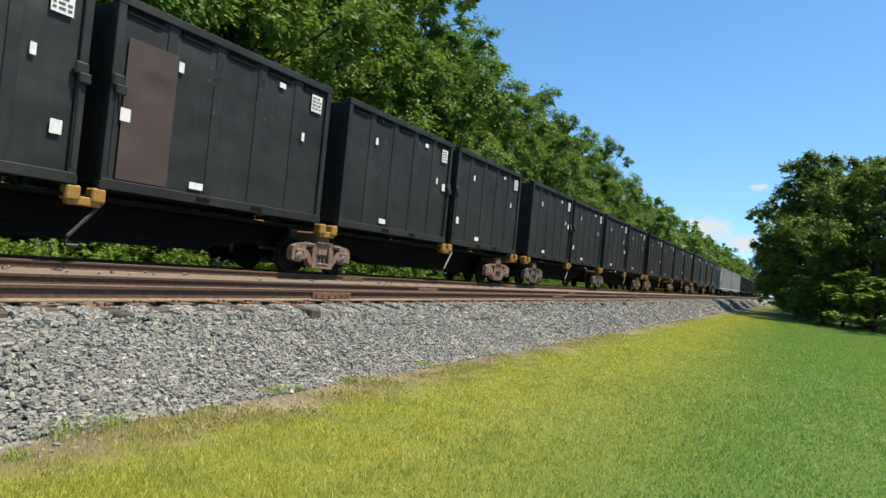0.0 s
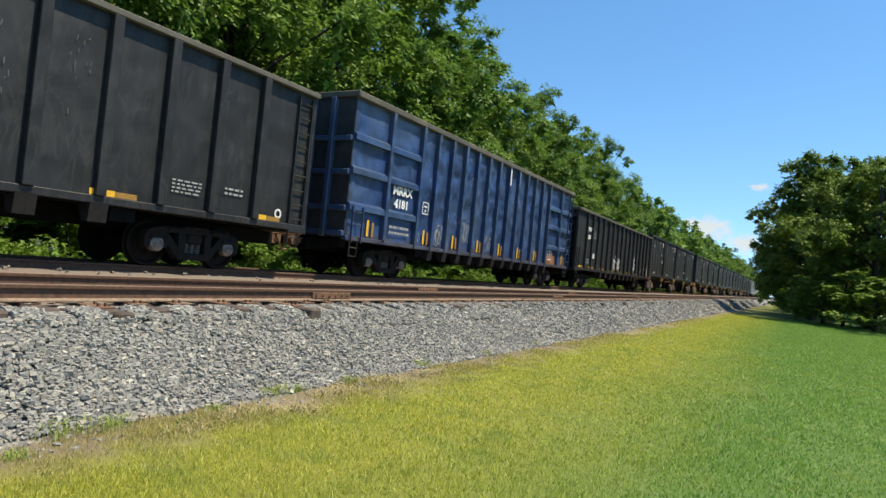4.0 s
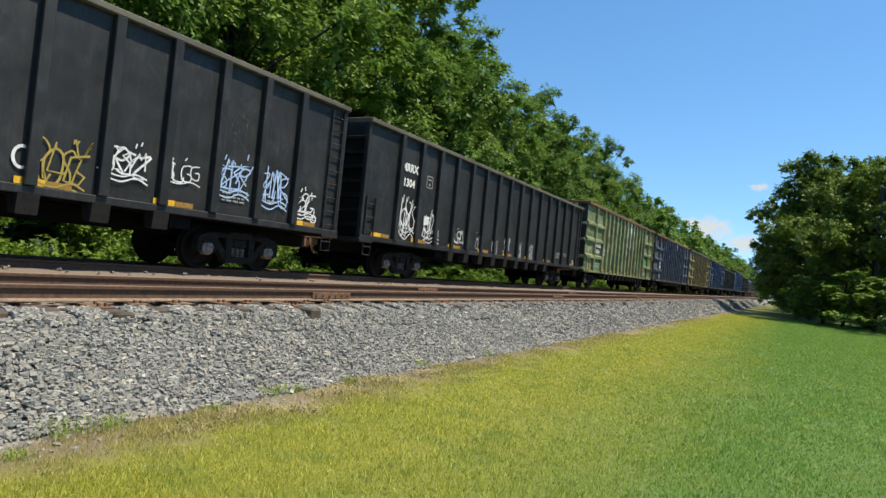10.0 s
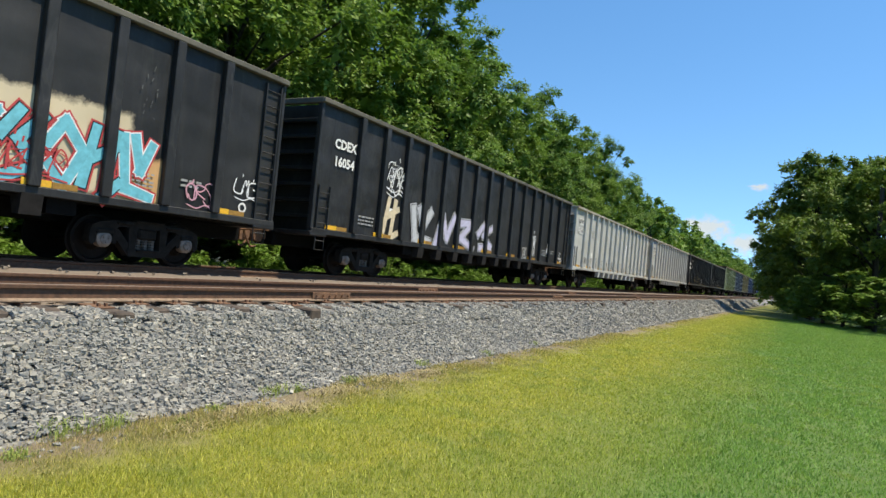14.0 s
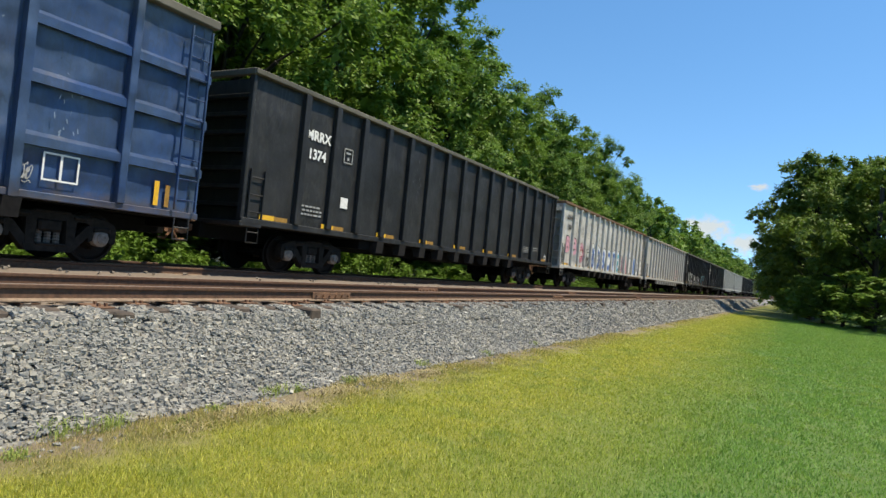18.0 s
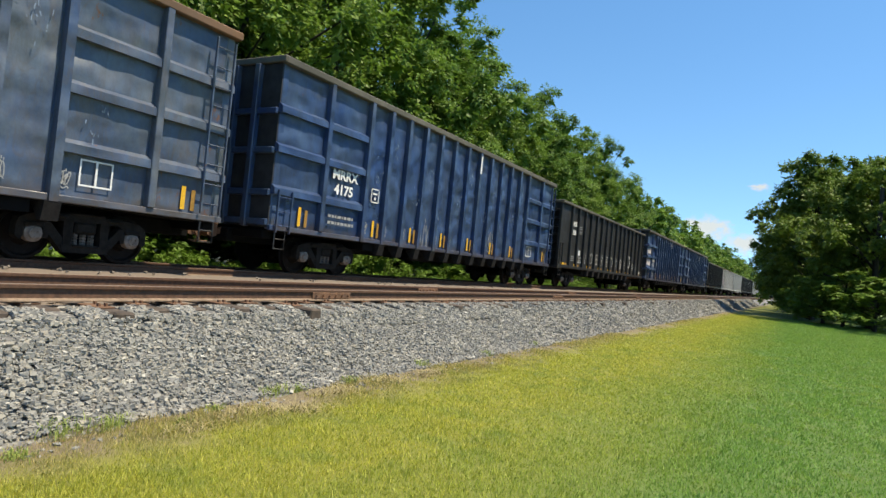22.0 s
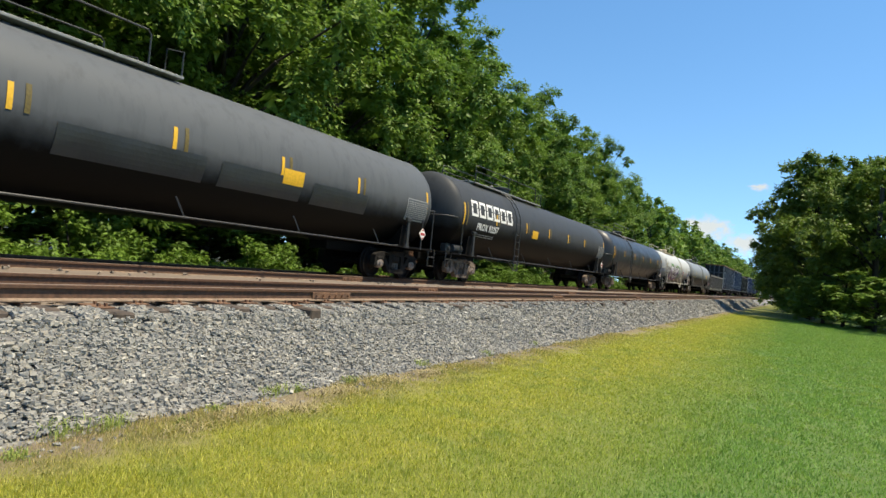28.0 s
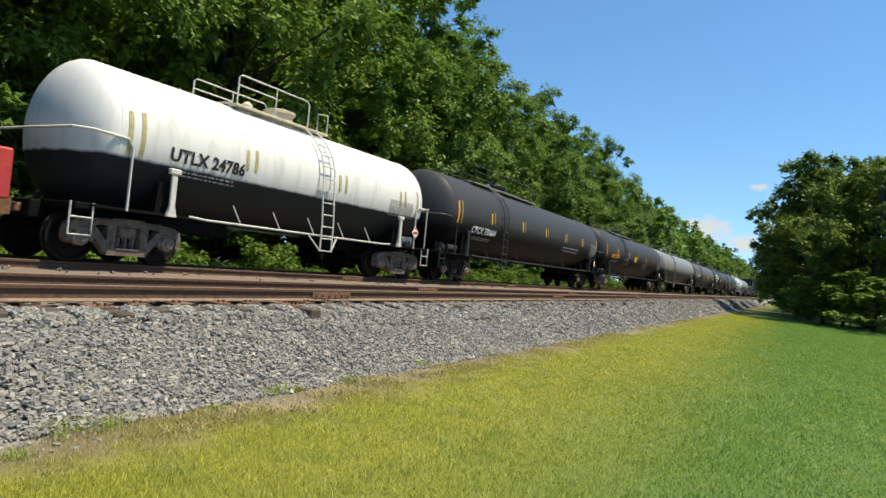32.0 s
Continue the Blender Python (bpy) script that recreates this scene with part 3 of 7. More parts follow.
def ground_sheet():
    xs = [-900, -300, -100, -40, -15] + [i * 1.5 for i in range(-6, 60)] + [100, 130, 180, 260, 400, 700, 1200, 2500, 4500]
    ys = [-3000, -1200, -400, -150, -60, -30] + [i * 0.75 for i in range(-26, 33)] + [30, 45, 80, 200, 600, 1500, 3000]
    vs = []
    for x in xs:
        for y in ys:
            vs.append((x, y, LAWN))
    k = len(ys)
    fs = [(i * k + j, (i + 1) * k + j, (i + 1) * k + j + 1, i * k + j + 1) for i in range(len(xs) - 1) for j in range(k - 1)]
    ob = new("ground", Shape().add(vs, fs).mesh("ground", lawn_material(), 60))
    return tagged(ob, "mown lawn, dry and yellow beside the ballast", "ground", kind="structure")


ground_sheet()


def bed_height(y):
    """Cross-section of the ballast bed."""
    pts = ((4.3, -1.10), (4.62, -1.06), (4.95, -0.955), (5.85, BED - 0.03), (6.12, BED + 0.02), (6.4, BED + 0.01), (8.5, BED + 0.03), (9.1, -0.105), (10.45, -0.10), (10.95, -0.20), (14.0, BED - 0.02), (14.4, BED - 0.1), (16.0, -1.05))
    for (a, za), (b, zb) in zip(pts, pts[1:]):
        if a <= y <= b:
            return za + (zb - za) * (y - a) / (b - a)
    return -1.1


def ballast_bed():
    xs = [-80, -40, -20, -8] + [i * 0.4 for i in range(-10, 100)] + [42 + i * 3 for i in range(30)] + [150, 200, 300, 450, 700, 1000]
    ys = [4.3, 4.5, 4.62, 4.8, 4.95, 5.1, 5.25, 5.5, 5.75, 6.0, 6.2, 6.35, 6.6, 7.0, 7.4, 7.8, 8.2, 8.5, 8.8, 9.1, 9.6, 10.1, 10.45, 10.7, 10.95, 11.4, 12, 12.8, 13.6, 14.0, 14.4, 15.2, 16.0]
    vs = [(x, y, bed_height(y + (0.16 * noise.noise(Vector((x * 0.55, 2.2, 7))) if 4.4 < y < 5.6 else 0.0)) + 0.03 * noise.noise(Vector((x * 1.6, y * 1.6, 3)))) for x in xs for y in ys]
    k = len(ys)
    fs = [(i * k + j, (i + 1) * k + j, (i + 1) * k + j + 1, i * k + j + 1) for i in range(len(xs) - 1) for j in range(k - 1)]
    ob = new("ballast_bed", Shape().add(vs, fs).mesh("ballast_bed", ballast_material("crushed_stone_bed", False), 60))
    return tagged(ob, "bed of grey crushed stone under the tracks", "ballast", kind="structure")


ballast_bed()


# ---- tracks ----
def rail_mesh(x0, x1):
    """A flat-bottomed rail, its head worn bright."""
    prof = [(-0.07, -0.172), (0.07, -0.172), (0.07, -0.160), (0.012, -0.140), (0.009, -0.05), (0.036, -0.038), (0.037, -0.008), (0.028, 0.0), (-0.028, 0.0), (-0.037, -0.008), (-0.036, -0.038), (-0.009, -0.05), (-0.012, -0.140), (-0.07, -0.160)]
    me = Shape().prism(prof, x0, x1, "yz").mesh("rail", [RAIL_RUST, RAIL_TOP, RAIL_FOOT], 30)
    for p in me.polygons:
        if p.normal.z > 0.9 and p.center.z > -0.01:
            p.material_index = 1
        elif p.center.z < -0.138:
            p.material_index = 2
    return me


def joint_bar_mesh():
    s = Shape().box(-0.48, 0.48, -0.042, -0.014, -0.145, -0.042, 0.008).box(-0.48, 0.48, 0.014, 0.042, -0.145, -0.042, 0.008)
    for i in range(6):
        s.lathe([(-0.075, 0.018), (-0.042, 0.018)], "y", 6, (-0.4 + i * 0.16, 0, -0.09))
    return s.mesh("joint_bar", RUSTY)


def railway_track(yc, joints, label):
    t = thing("railway_track", label, "railway track", "railway tracks", (0, yc, 0), "structure")
    me = cached("rail", lambda: rail_mesh(-70, 900))
    jb = cached("joint_bar", joint_bar_mesh)
    for y, js in ((-GAUGE / 2, joints[0]), (GAUGE / 2, joints[1])):
        r = part("rail", me, t, "", (0, y, 0))
        for x in js:
            part("joint_bar", jb, r, "rusty bolted joint bar", (x, 0, 0))
    rnd = random.Random(int(yc * 10))
    tie = cached("tie", lambda: Shape().box(-0.11, 0.11, -1.27, 1.27, -0.37, -0.19, 0.02).mesh("tie", TIE))
    pl = cached("tie_plate", lambda: Shape().box(-0.10, 0.10, -0.18, 0.18, -0.188, -0.172, 0.004).box(-0.05, -0.025, -0.115, -0.08, -0.172, -0.140).box(0.03, 0.055, 0.08, 0.115, -0.172, -0.140).box(0.03, 0.055, -0.115, -0.08, -0.172, -0.140).mesh("tie_plate", RUSTY, 0))
    far = Shape()
    x = -6.0
    while x < 420:
        if x < 42:
            q = part("tie", tie, t, "", (x + rnd.uniform(-0.03, 0.03), rnd.choice((-0.30, -0.18, -0.06, 0.0, 0.08)) + rnd.uniform(-0.05, 0.05), rnd.uniform(-0.02, 0.004)), rnd.uniform(-1.5, 1.5))
            for y in (-GAUGE / 2, GAUGE / 2):
                part("tie_plate", pl, q, "", (0, y, 0))
        else:
            far.box(x - 0.11, x + 0.11, -1.3, 1.3, -0.37, -0.19)
        x += 0.56
    tagged(part("far_ties", far.mesh("far_ties", TIE, 0), t), kind="stuff")
    return t


railway_track(YN, ((8.2, 19.5, 31.4, 43.3), (13.85, 25.7, 37.6)), "empty track of rusty jointed rails on wooden ties")
railway_track(YC, ((3.1, 15.0, 26.9), (20.0, 32.0)), "track of rusty rails on wooden ties under the train")


# ---- running gear ----
WHEELSETS = []
WHEEL_R = 0.457


def wheelset_mesh():
    s = Shape()
    s.lathe([(-1.12, 0.07), (-1.12, 0.115), (-1.09, 0.125), (-0.93, 0.125), (-0.90, 0.085), (0.90, 0.085), (0.93, 0.125), (1.09, 0.125), (1.12, 0.115), (1.12, 0.07)], "y", 10)
    for d in (-1, 1):
        prof = [(0.66, 0.12), (0.66, 0.40), (0.675, 0.485), (0.70, 0.482), (0.715, WHEEL_R), (0.80, WHEEL_R - 0.006), (0.805, 0.40), (0.755, 0.37), (0.745, 0.22), (0.82, 0.16), (0.82, 0.12)]
        s.lathe([(a * d, r) for a, r in prof], "y", 18)
        for k in range(3):
            a = 2 * math.pi * k / 3
            s.lathe([(1.115 * d, 0.022), (1.145 * d, 0.022)], "y", 6, (0.065 * math.cos(a), 0, 0.065 * math.sin(a)))
    return s.mesh("wheelset", WHEEL)


def side_frame_mesh(mat):
    """A cast side frame: arched top, two triangular windows, pedestal jaws over the axle ends."""
    s = Shape()
    y0, y1 = -1.10, -0.92
    s.prism([(-1.16, 0.60), (-1.14, 0.70), (-1.0, 0.77), (-0.62, 0.83), (0.62, 0.83), (1.0, 0.77), (1.14, 0.70), (1.16, 0.60), (0.74, 0.62), (0.60, 0.71), (-0.60, 0.71), (-0.74, 0.62)], y0, y1)
    s.prism([(-0.40, 0.17), (0.40, 0.17), (0.44, 0.30), (-0.44, 0.30)], y0 - 0.02, y1)
    for d in (-1, 1):
        s.prism([(d * x, z) for x, z in ((0.80, 0.64), (0.62, 0.66), (0.30, 0.29), (0.40, 0.18))], y0, y1)
        s.prism([(d * x, z) for x, z in ((0.26, 0.28), (0.40, 0.28), (0.42, 0.73), (0.24, 0.73))], y0 - 0.01, y1)
        s.prism([(d * x, z) for x, z in ((1.17, 0.62), (1.17, 0.40), (1.10, 0.34), (1.05, 0.40), (1.05, 0.62))], y0, y1)
        s.prism([(d * x, z) for x, z in ((0.74, 0.62), (0.73, 0.40), (0.66, 0.38), (0.62, 0.62))], y0, y1)
        s.box(d * 0.889 - 0.16, d * 0.889 + 0.16, y0 - 0.03, y1 + 0.02, 0.56, 0.65, 0.02)
        s.box(d * 0.52 - 0.16, d * 0.52 + 0.16, y0 - 0.05, y0, 0.75, 0.80, 0.015)
    s.box(-0.24, 0.24, y0 - 0.04, y0 + 0.1, 0.27, 0.31, 0.01)
    s.box(-0.30, 0.30, y0 - 0.05, y0 + 0.06, 0.83, 0.86, 0.01)
    return s.mesh("side_frame", mat, 30)


def bearing_mesh(mat):
    """The round end cap of an axle, with its three bolts."""
    s = Shape().lathe([(-0.96, 0.15), (-1.10, 0.15), (-1.115, 0.135), (-1.13, 0.10), (-1.16, 0.095), (-1.16, 0.01)], "y", 14)
    for k in range(3):
        a = 2.094 * k + 0.5
        s.lathe([(-1.155, 0.022), (-1.185, 0.022)], "y", 6, (0.055 * math.cos(a), 0, 0.055 * math.sin(a)))
    return s.mesh("bearing_cap", mat)


def spring_mesh():
    s = Shape()
    for x in (-0.15, 0.0, 0.15):
        s.lathe([(0.30 + i * 0.025, 0.066 if i % 2 else 0.050) for i in range(10)], "z", 6, (x, -1.0, 0))
    return s.mesh("spring_nest", TRUCK, 0)


def add_truck(car, x, mat):
    bol = cached(("bolster", mat.name), lambda: Shape().box(-0.2, 0.2, -1.1, 1.1, 0.50, 0.72, 0.04).box(-0.3, 0.3, -0.3, 0.3, 0.70, 0.80, 0.03).mesh("bolster", mat))
    t = part("truck", bol, car, "four-wheel cast steel truck", (x, 0, 0))
    fr = cached(("frame", mat.name), lambda: side_frame_mesh(mat))
    sp = cached("spring", spring_mesh)
    bc = cached(("bearing", mat.name), lambda: bearing_mesh(BEARING))
    bb = cached("brake", lambda: Shape().tube([(0.36, -0.7, 0.42), (0.30, 0, 0.36), (0.36, 0.7, 0.42)], 0.035).box(0.34, 0.41, -0.78, -0.66, 0.30, 0.55, 0.01).box(0.34, 0.41, 0.66, 0.78, 0.30, 0.55, 0.01).mesh("brake_beam", UNDER))
    for turn in (0, 180):
        part("side_frame", fr, t, "", (0, 0, 0), turn)
        part("spring_nest", sp, t, "", (0, 0, 0), turn)
        for d in (-0.889, 0.889):
            part("bearing_cap", bc, t, "", (d, 0, WHEEL_R), turn)
        part("brake_beam", bb, t, "", (0, 0, 0), turn)
    for d in (-0.889, 0.889):
        w = part("wheelset", cached("wheelset", wheelset_mesh), t, "steel wheels on an axle")
        w.matrix_parent_inverse = Matrix.Translation((d, 0, WHEEL_R))
        WHEELSETS.append(w)


def coupler_mesh():
    s = Shape()
    s.box(-0.75, 0.0, -0.09, 0.09, 0.80, 0.96, 0.02)
    s.prism([(0.0, 0.74), (0.0, 1.02), (0.12, 1.04), (0.26, 1.0), (0.30, 0.9), (0.26, 0.76), (0.12, 0.72)], -0.14, 0.14)
    s.box(0.10, 0.30, -0.19, -0.08, 0.76, 1.0, 0.03)
    s.tube([(-0.05, -0.32, 0.95), (0.08, -0.34, 0.72), (0.22, -0.30, 0.58), (0.42, -0.26, 0.60)], 0.028)
    s.tube([(-0.35, -1.15, 1.02), (-0.08, -1.15, 1.0), (-0.05, -0.4, 0.98), (-0.05, 0.2, 0.94)], 0.018)
    return s.mesh("coupler", RUSTY)


def add_couplers(car, half):
    me = cached("coupler", coupler_mesh)
    part("coupler", me, car, "rusty knuckle coupler with air hose", (half, 0, 0))
    part("coupler", me, car, "rusty knuckle coupler with air hose", (-half, 0, 0), 180)


def ladder(car, x0, x1, y, z0, z1, mat, n=8):
    """Two stiles and their rungs, on the side that faces -y."""
    st = part("ladder", cached(("ladder", x1 - x0, z0, z1, mat.name), lambda: Shape().box(-(x1 - x0) / 2, -(x1 - x0) / 2 + 0.035, -0.06, 0.0, z0, z1, 0.006).box((x1 - x0) / 2 - 0.035, (x1 - x0) / 2, -0.06, 0.0, z0, z1, 0.006).mesh("ladder", mat)), car, "", ((x0 + x1) / 2, y, 0))
    rg = cached(("rung", x1 - x0, mat.name), lambda: Shape().tube([(-(x1 - x0) / 2 + 0.02, -0.035, 0), ((x1 - x0) / 2 - 0.02, -0.035, 0)], 0.014, 5).mesh("rung", mat))
    for i in range(n):
        part("rung", rg, st, "", (0, 0, z0 + (i + 0.5) * (z1 - z0) / n))


def stirrup(car, x, y, z, mat):
    me = cached(("stirrup", mat.name), lambda: Shape().tube([(-0.17, 0, 0.06), (-0.17, 0, -0.40), (0.17, 0, -0.40), (0.17, 0, 0.06)], 0.018).tube([(-0.17, 0, -0.17), (0.17, 0, -0.17)], 0.014).mesh("stirrup_step", mat))
    part("stirrup_step", me, car, "", (x, y, z))


def dented_sheet(x0, x1, z0, z1, y, seed, deep, bays, mat):
    """A side sheet that bulges between its posts and carries dents."""
    nx, nz = max(24, int((x1 - x0) / (0.085 if deep > 0.03 else 0.13))), 34 if deep > 0.03 else 18
    off = Vector((seed * 13.7, 3.1, 0))
    vs = []
    for j in range(nz + 1):
        z = z0 + (z1 - z0) * j / nz
        for i in range(nx + 1):
            x = x0 + (x1 - x0) * i / nx
            d = min(abs(x - b) for b in bays) if bays else 0.5
            calm = 0.45 if bays and not bays[1] < x < bays[-2] else 1.0
            free = calm * min(1.0, d / 0.28) * max(0.0, math.sin(math.pi * j / nz)) ** 0.6
            q = Vector((x * 0.9, 0, z * 0.8)) + off
            dent = noise.noise(q * 1.1) * 0.6 + noise.noise(q * 2.6) * 0.45 - abs(noise.noise(q * 1.7 + Vector((5, 0, 9)))) * 0.5 + 0.35 * noise.noise(Vector((x * 1.1, 3.3, z * 2.4)) + off)
            crease = max(0.0, 0.10 - abs(noise.noise(Vector((x * 1.3 + 0.8 * z, 4.4, z * 1.9)) + off))) / 0.10 * max(0.0, noise.noise(q * 0.9 + Vector((9, 2, 4))) + 0.25)
            dent += 0.6 * crease + 0.55 * abs(noise.noise(Vector((x * 2.0 + 0.6 * z, 8.1, z * 3.4)) + off)) + 0.30 * noise.noise(q * 4.2)
            fold = abs(noise.noise(Vector((x * 2.3 + z * 0.5, 1.7, z * 0.75)) + off)) + 0.6 * abs(noise.noise(Vector((x * 1.5 - z * 1.3, 7.7, z * 1.1)) + off))
            vs.append((x, y + free * (deep * dent + deep * 0.55 * (fold - 0.35) - deep * 0.25), z))
    fs = [(j * (nx + 1) + i, j * (nx + 1) + i + 1, (j + 1) * (nx + 1) + i + 1, (j + 1) * (nx + 1) + i) for j in range(nz) for i in range(nx)]
    s = Shape().add(vs, fs)
    s.box(x0, x1, y + deep + 0.008, y + deep + 0.02, z0, z1)
    return s.mesh("side_sheet", mat, 60)


def frame_mark():
    """A white painted frame with two openings."""
    xs, zs = (-0.3, -0.27, -0.02, 0.02, 0.27, 0.3), (-0.23, -0.2, 0.2, 0.23)
    vs = [(x, 0, z) for x in xs for z in zs]
    fs = [(i * 4 + j, i * 4 + j + 1, i * 4 + j + 5, i * 4 + j + 4) for i in range(5) for j in range(3) if not (j == 1 and i in (1, 3))]
    return Shape().add(vs, fs).mesh("framed_panel", MARK, 0)


# ---- gondolas with ribbed end panels ----
A_LEN, A_Y = 18.9, 1.55
A_POSTS = [1.75] + [3.5 + 0.994 * k for k in range(13)] + [17.2]


def end_panel_gondola(right, body, chord, mark, number, seed, tape, deep=0.09, dark_plate=False, sheet=None):
    h = A_LEN / 2
    hue = {"BLUE": "faded dark blue", "BLUE_WORN": "rust-worn blue", "GREEN": "dented pale green", "OLIVE": "rusty olive green"}[body]
    m = {"BLUE": BLUE, "BLUE_WORN": BLUE_WORN, "GREEN": GREEN, "OLIVE": OLIVE}[body]
    car = thing("gondola_wagon", f"{hue} high-sided steel gondola wagon with ribbed ends, rolling", "freight wagon", "wagons of the train", (right - h, YC, 0))
    top = 5.04
    posts = [p - h for p in A_POSTS]
    k = ("A", m.name, chord.name)
    ys = A_Y - 0.15
    part("side_sheet", dented_sheet(-h + 0.06, h - 0.06, 1.06, 4.95, -ys, seed, deep, posts, sheet or m), car)
    part("side_sheet", cached((*k, "far"), lambda: Shape().box(-h + 0.06, h - 0.06, -0.01, 0.01, 1.06, 4.95).mesh("side_sheet", m)), car, "", (0, ys, 0))
    rail = cached((*k, "chord"), lambda: Shape().box(-h - 0.03, h + 0.03, -0.09, 0.09, top - 0.17, top, 0.02).mesh("top_chord", chord))
    sill = cached((*k, "sill"), lambda: Shape().box(-h, h, -0.05, 0.05, 1.0, 1.12, 0.012).mesh("side_sill", m))
    for d in (-1, 1):
        part("top_chord", rail, car, "", (0, d * (A_Y - 0.08), 0))
        part("side_sill", sill, car, "", (0, d * (ys + 0.06), 0))
    post = cached((*k, "post"), lambda: Shape().prism([(-0.15, 4.9), (0.02, 4.9), (0.02, 1.0), (-0.15, 1.0)], -0.075, 0.075, "yz").mesh("post", m))
    plainpost = cached((*k, "post2"), lambda: Shape().box(-0.075, 0.075, -0.15, 0.02, 1.12, 4.9, 0.012).mesh("post", m))
    foot = cached("post_foot", lambda: Shape().prism([(-0.145, 0.998), (0.30, 0.998), (0.02, 0.68), (-0.08, 0.68)], -0.14, 0.14, "yz").mesh("post_foot", FOOT))
    for i, x in enumerate(posts):
        for d in (-1, 1):
            q = part("post", plainpost if i in (0, len(posts) - 1) else post, car, "", (x, d * ys, 0), 0 if d < 0 else 180)
            if 1 < i < len(posts) - 1 and d < 0:
                part("post_foot", foot, q, "tapered black foot")
    spans = [(-h + 0.02, posts[0] - 0.075), (posts[0] + 0.075, posts[1] - 0.075), (posts[-2] + 0.075, posts[-1] - 0.075), (posts[-1] + 0.075, h - 0.02)]
    for a, b in spans:
        for z in (1.84, 2.82, 3.74):
            me = cached((*k, "rib", round(b - a, 2)), lambda: Shape().prism([(0.02, 0.25), (-0.115, 0.15), (-0.125, 0.0), (0.02, 0.0)], -(b - a) / 2, (b - a) / 2, "yz").mesh("rib", m))
            for d in (-1, 1):
                part("rib", me, car, "", ((a + b) / 2, d * ys, z), 0 if d < 0 else 180)
    endw = cached((*k, "end"), lambda: Shape().box(-0.02, 0.02, -ys - 0.01, ys + 0.01, 1.06, 4.95, 0.005).mesh("end_wall", END_DARK))
    ecorner = cached((*k, "ecorner"), lambda: Shape().box(-0.22, 0.0, -0.07, 0.07, 1.0, 4.9, 0.03).mesh("corner_post", m))
    erail = cached((*k, "echord"), lambda: Shape().box(-0.14, 0.06, -A_Y, A_Y, top - 0.15, top + 0.01, 0.02).mesh("end_chord", chord))
    epost = cached((*k, "epost"), lambda: Shape().box(0.0, 0.16, -0.08, 0.08, 1.05, 4.88, 0.015).mesh("end_post", m))
    erib = cached((*k, "erib"), lambda: Shape().box(0.0, 0.10, -ys, ys, -0.05, 0.10, 0.02).mesh("end_rib", m))
    for d in (-1, 1):
        t = 0 if d > 0 else 180
        w = part("end_wall", endw, car, "", (d * (h - 0.04), 0, 0), t)
        part("end_chord", erail, car, "", (d * (h - 0.0), 0, 0), t)
        for y in (-ys + 0.05, ys - 0.05):
            part("corner_post", ecorner, w, "", (0.01, y, 0))
        for y in (-0.72, 0.0, 0.72):
            part("end_post", epost, w, "", (0, y, 0))
        for z in (1.84, 2.82, 3.74, 1.15):
            part("end_rib", erib, w, "", (0, 0, z))
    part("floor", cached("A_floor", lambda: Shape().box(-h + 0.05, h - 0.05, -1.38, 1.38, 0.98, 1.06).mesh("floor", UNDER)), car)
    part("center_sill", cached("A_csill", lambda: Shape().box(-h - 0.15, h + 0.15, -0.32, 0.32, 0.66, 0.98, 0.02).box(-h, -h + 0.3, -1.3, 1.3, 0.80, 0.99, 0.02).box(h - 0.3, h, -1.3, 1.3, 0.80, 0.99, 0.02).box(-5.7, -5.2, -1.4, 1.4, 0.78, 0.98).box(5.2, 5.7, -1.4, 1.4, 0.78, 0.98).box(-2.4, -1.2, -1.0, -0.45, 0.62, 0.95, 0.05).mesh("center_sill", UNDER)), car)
    for x in (-h + 2.6, h - 2.6):
        add_truck(car, x, TRUCK_DARK)
    add_couplers(car, h + 0.30)
    ladder(car, h - 0.62, h - 0.12, -A_Y + 0.02, 1.15, 4.75, m, 9)
    ladder(car, -h + 0.12, -h + 0.60, -A_Y + 0.02, 0.95, 1.95, m, 3)
    stirrup(car, -h + 0.36, -A_Y + 0.06, 0.98, PIPE_DARK)
    stirrup(car, h - 0.36, -A_Y + 0.06, 0.98, PIPE_DARK)
    y = -ys - deep * 0.4 - 0.012
    xt = -h + 2.62
    if dark_plate:
        part("number_panel", plate(xt - 0.6, xt + 0.6, 2.13, 2.79, y - 0.006, MARK_BLACK), car, "black painted panel behind the number")
    part("lettering", words(mark, 0.36, MARK, 0.012, 1.1), car, f"white letters {mark}", (xt, y - 0.018, 2.66))
    part("lettering", words(number, 0.36, MARK, 0.012, 1.1), car, f"white digits {number}", (xt - 0.02, y - 0.018, 2.27))
    part("stencil", bars_text(1.1, 0.34, 2, MARK_GREY, seed), car, "", (xt, y - 0.006, 1.48))
    if body == "GREEN":
        part("data_panel", cached("data_panel", lambda: plate(-0.42, 0.42, -0.42, 0.42, 0, SLATE)), car, "slate grey painted square", (h - 2.75, y - 0.002, 1.6))
    part("framed_panel", cached("framed", frame_mark), car, "white outlined data box", (h - 2.75, y - 0.012, 1.55))
    part("panel_mark", Shape().box(-0.19, 0.19, -0.004, 0, 0.17, 0.2).box(-0.19, 0.19, -0.004, 0, -0.2, -0.17).box(-0.19, -0.16, -0.004, 0, -0.2, 0.2).box(0.16, 0.19, -0.004, 0, -0.2, 0.2).box(-0.1, 0.1, -0.004, 0, 0.03, 0.08).box(-0.04, 0.04, -0.004, 0, -0.12, -0.04).mesh("panel_mark", MARK, 0), car, "small white framed panel", (posts[2] - 0.45, y - 0.004, 2.35))
    part("post_stripe", plate(posts[8] - 0.055, posts[8] + 0.055, 4.1, 4.75, -A_Y - 0.002, MARK), car, "white stripe on a post")
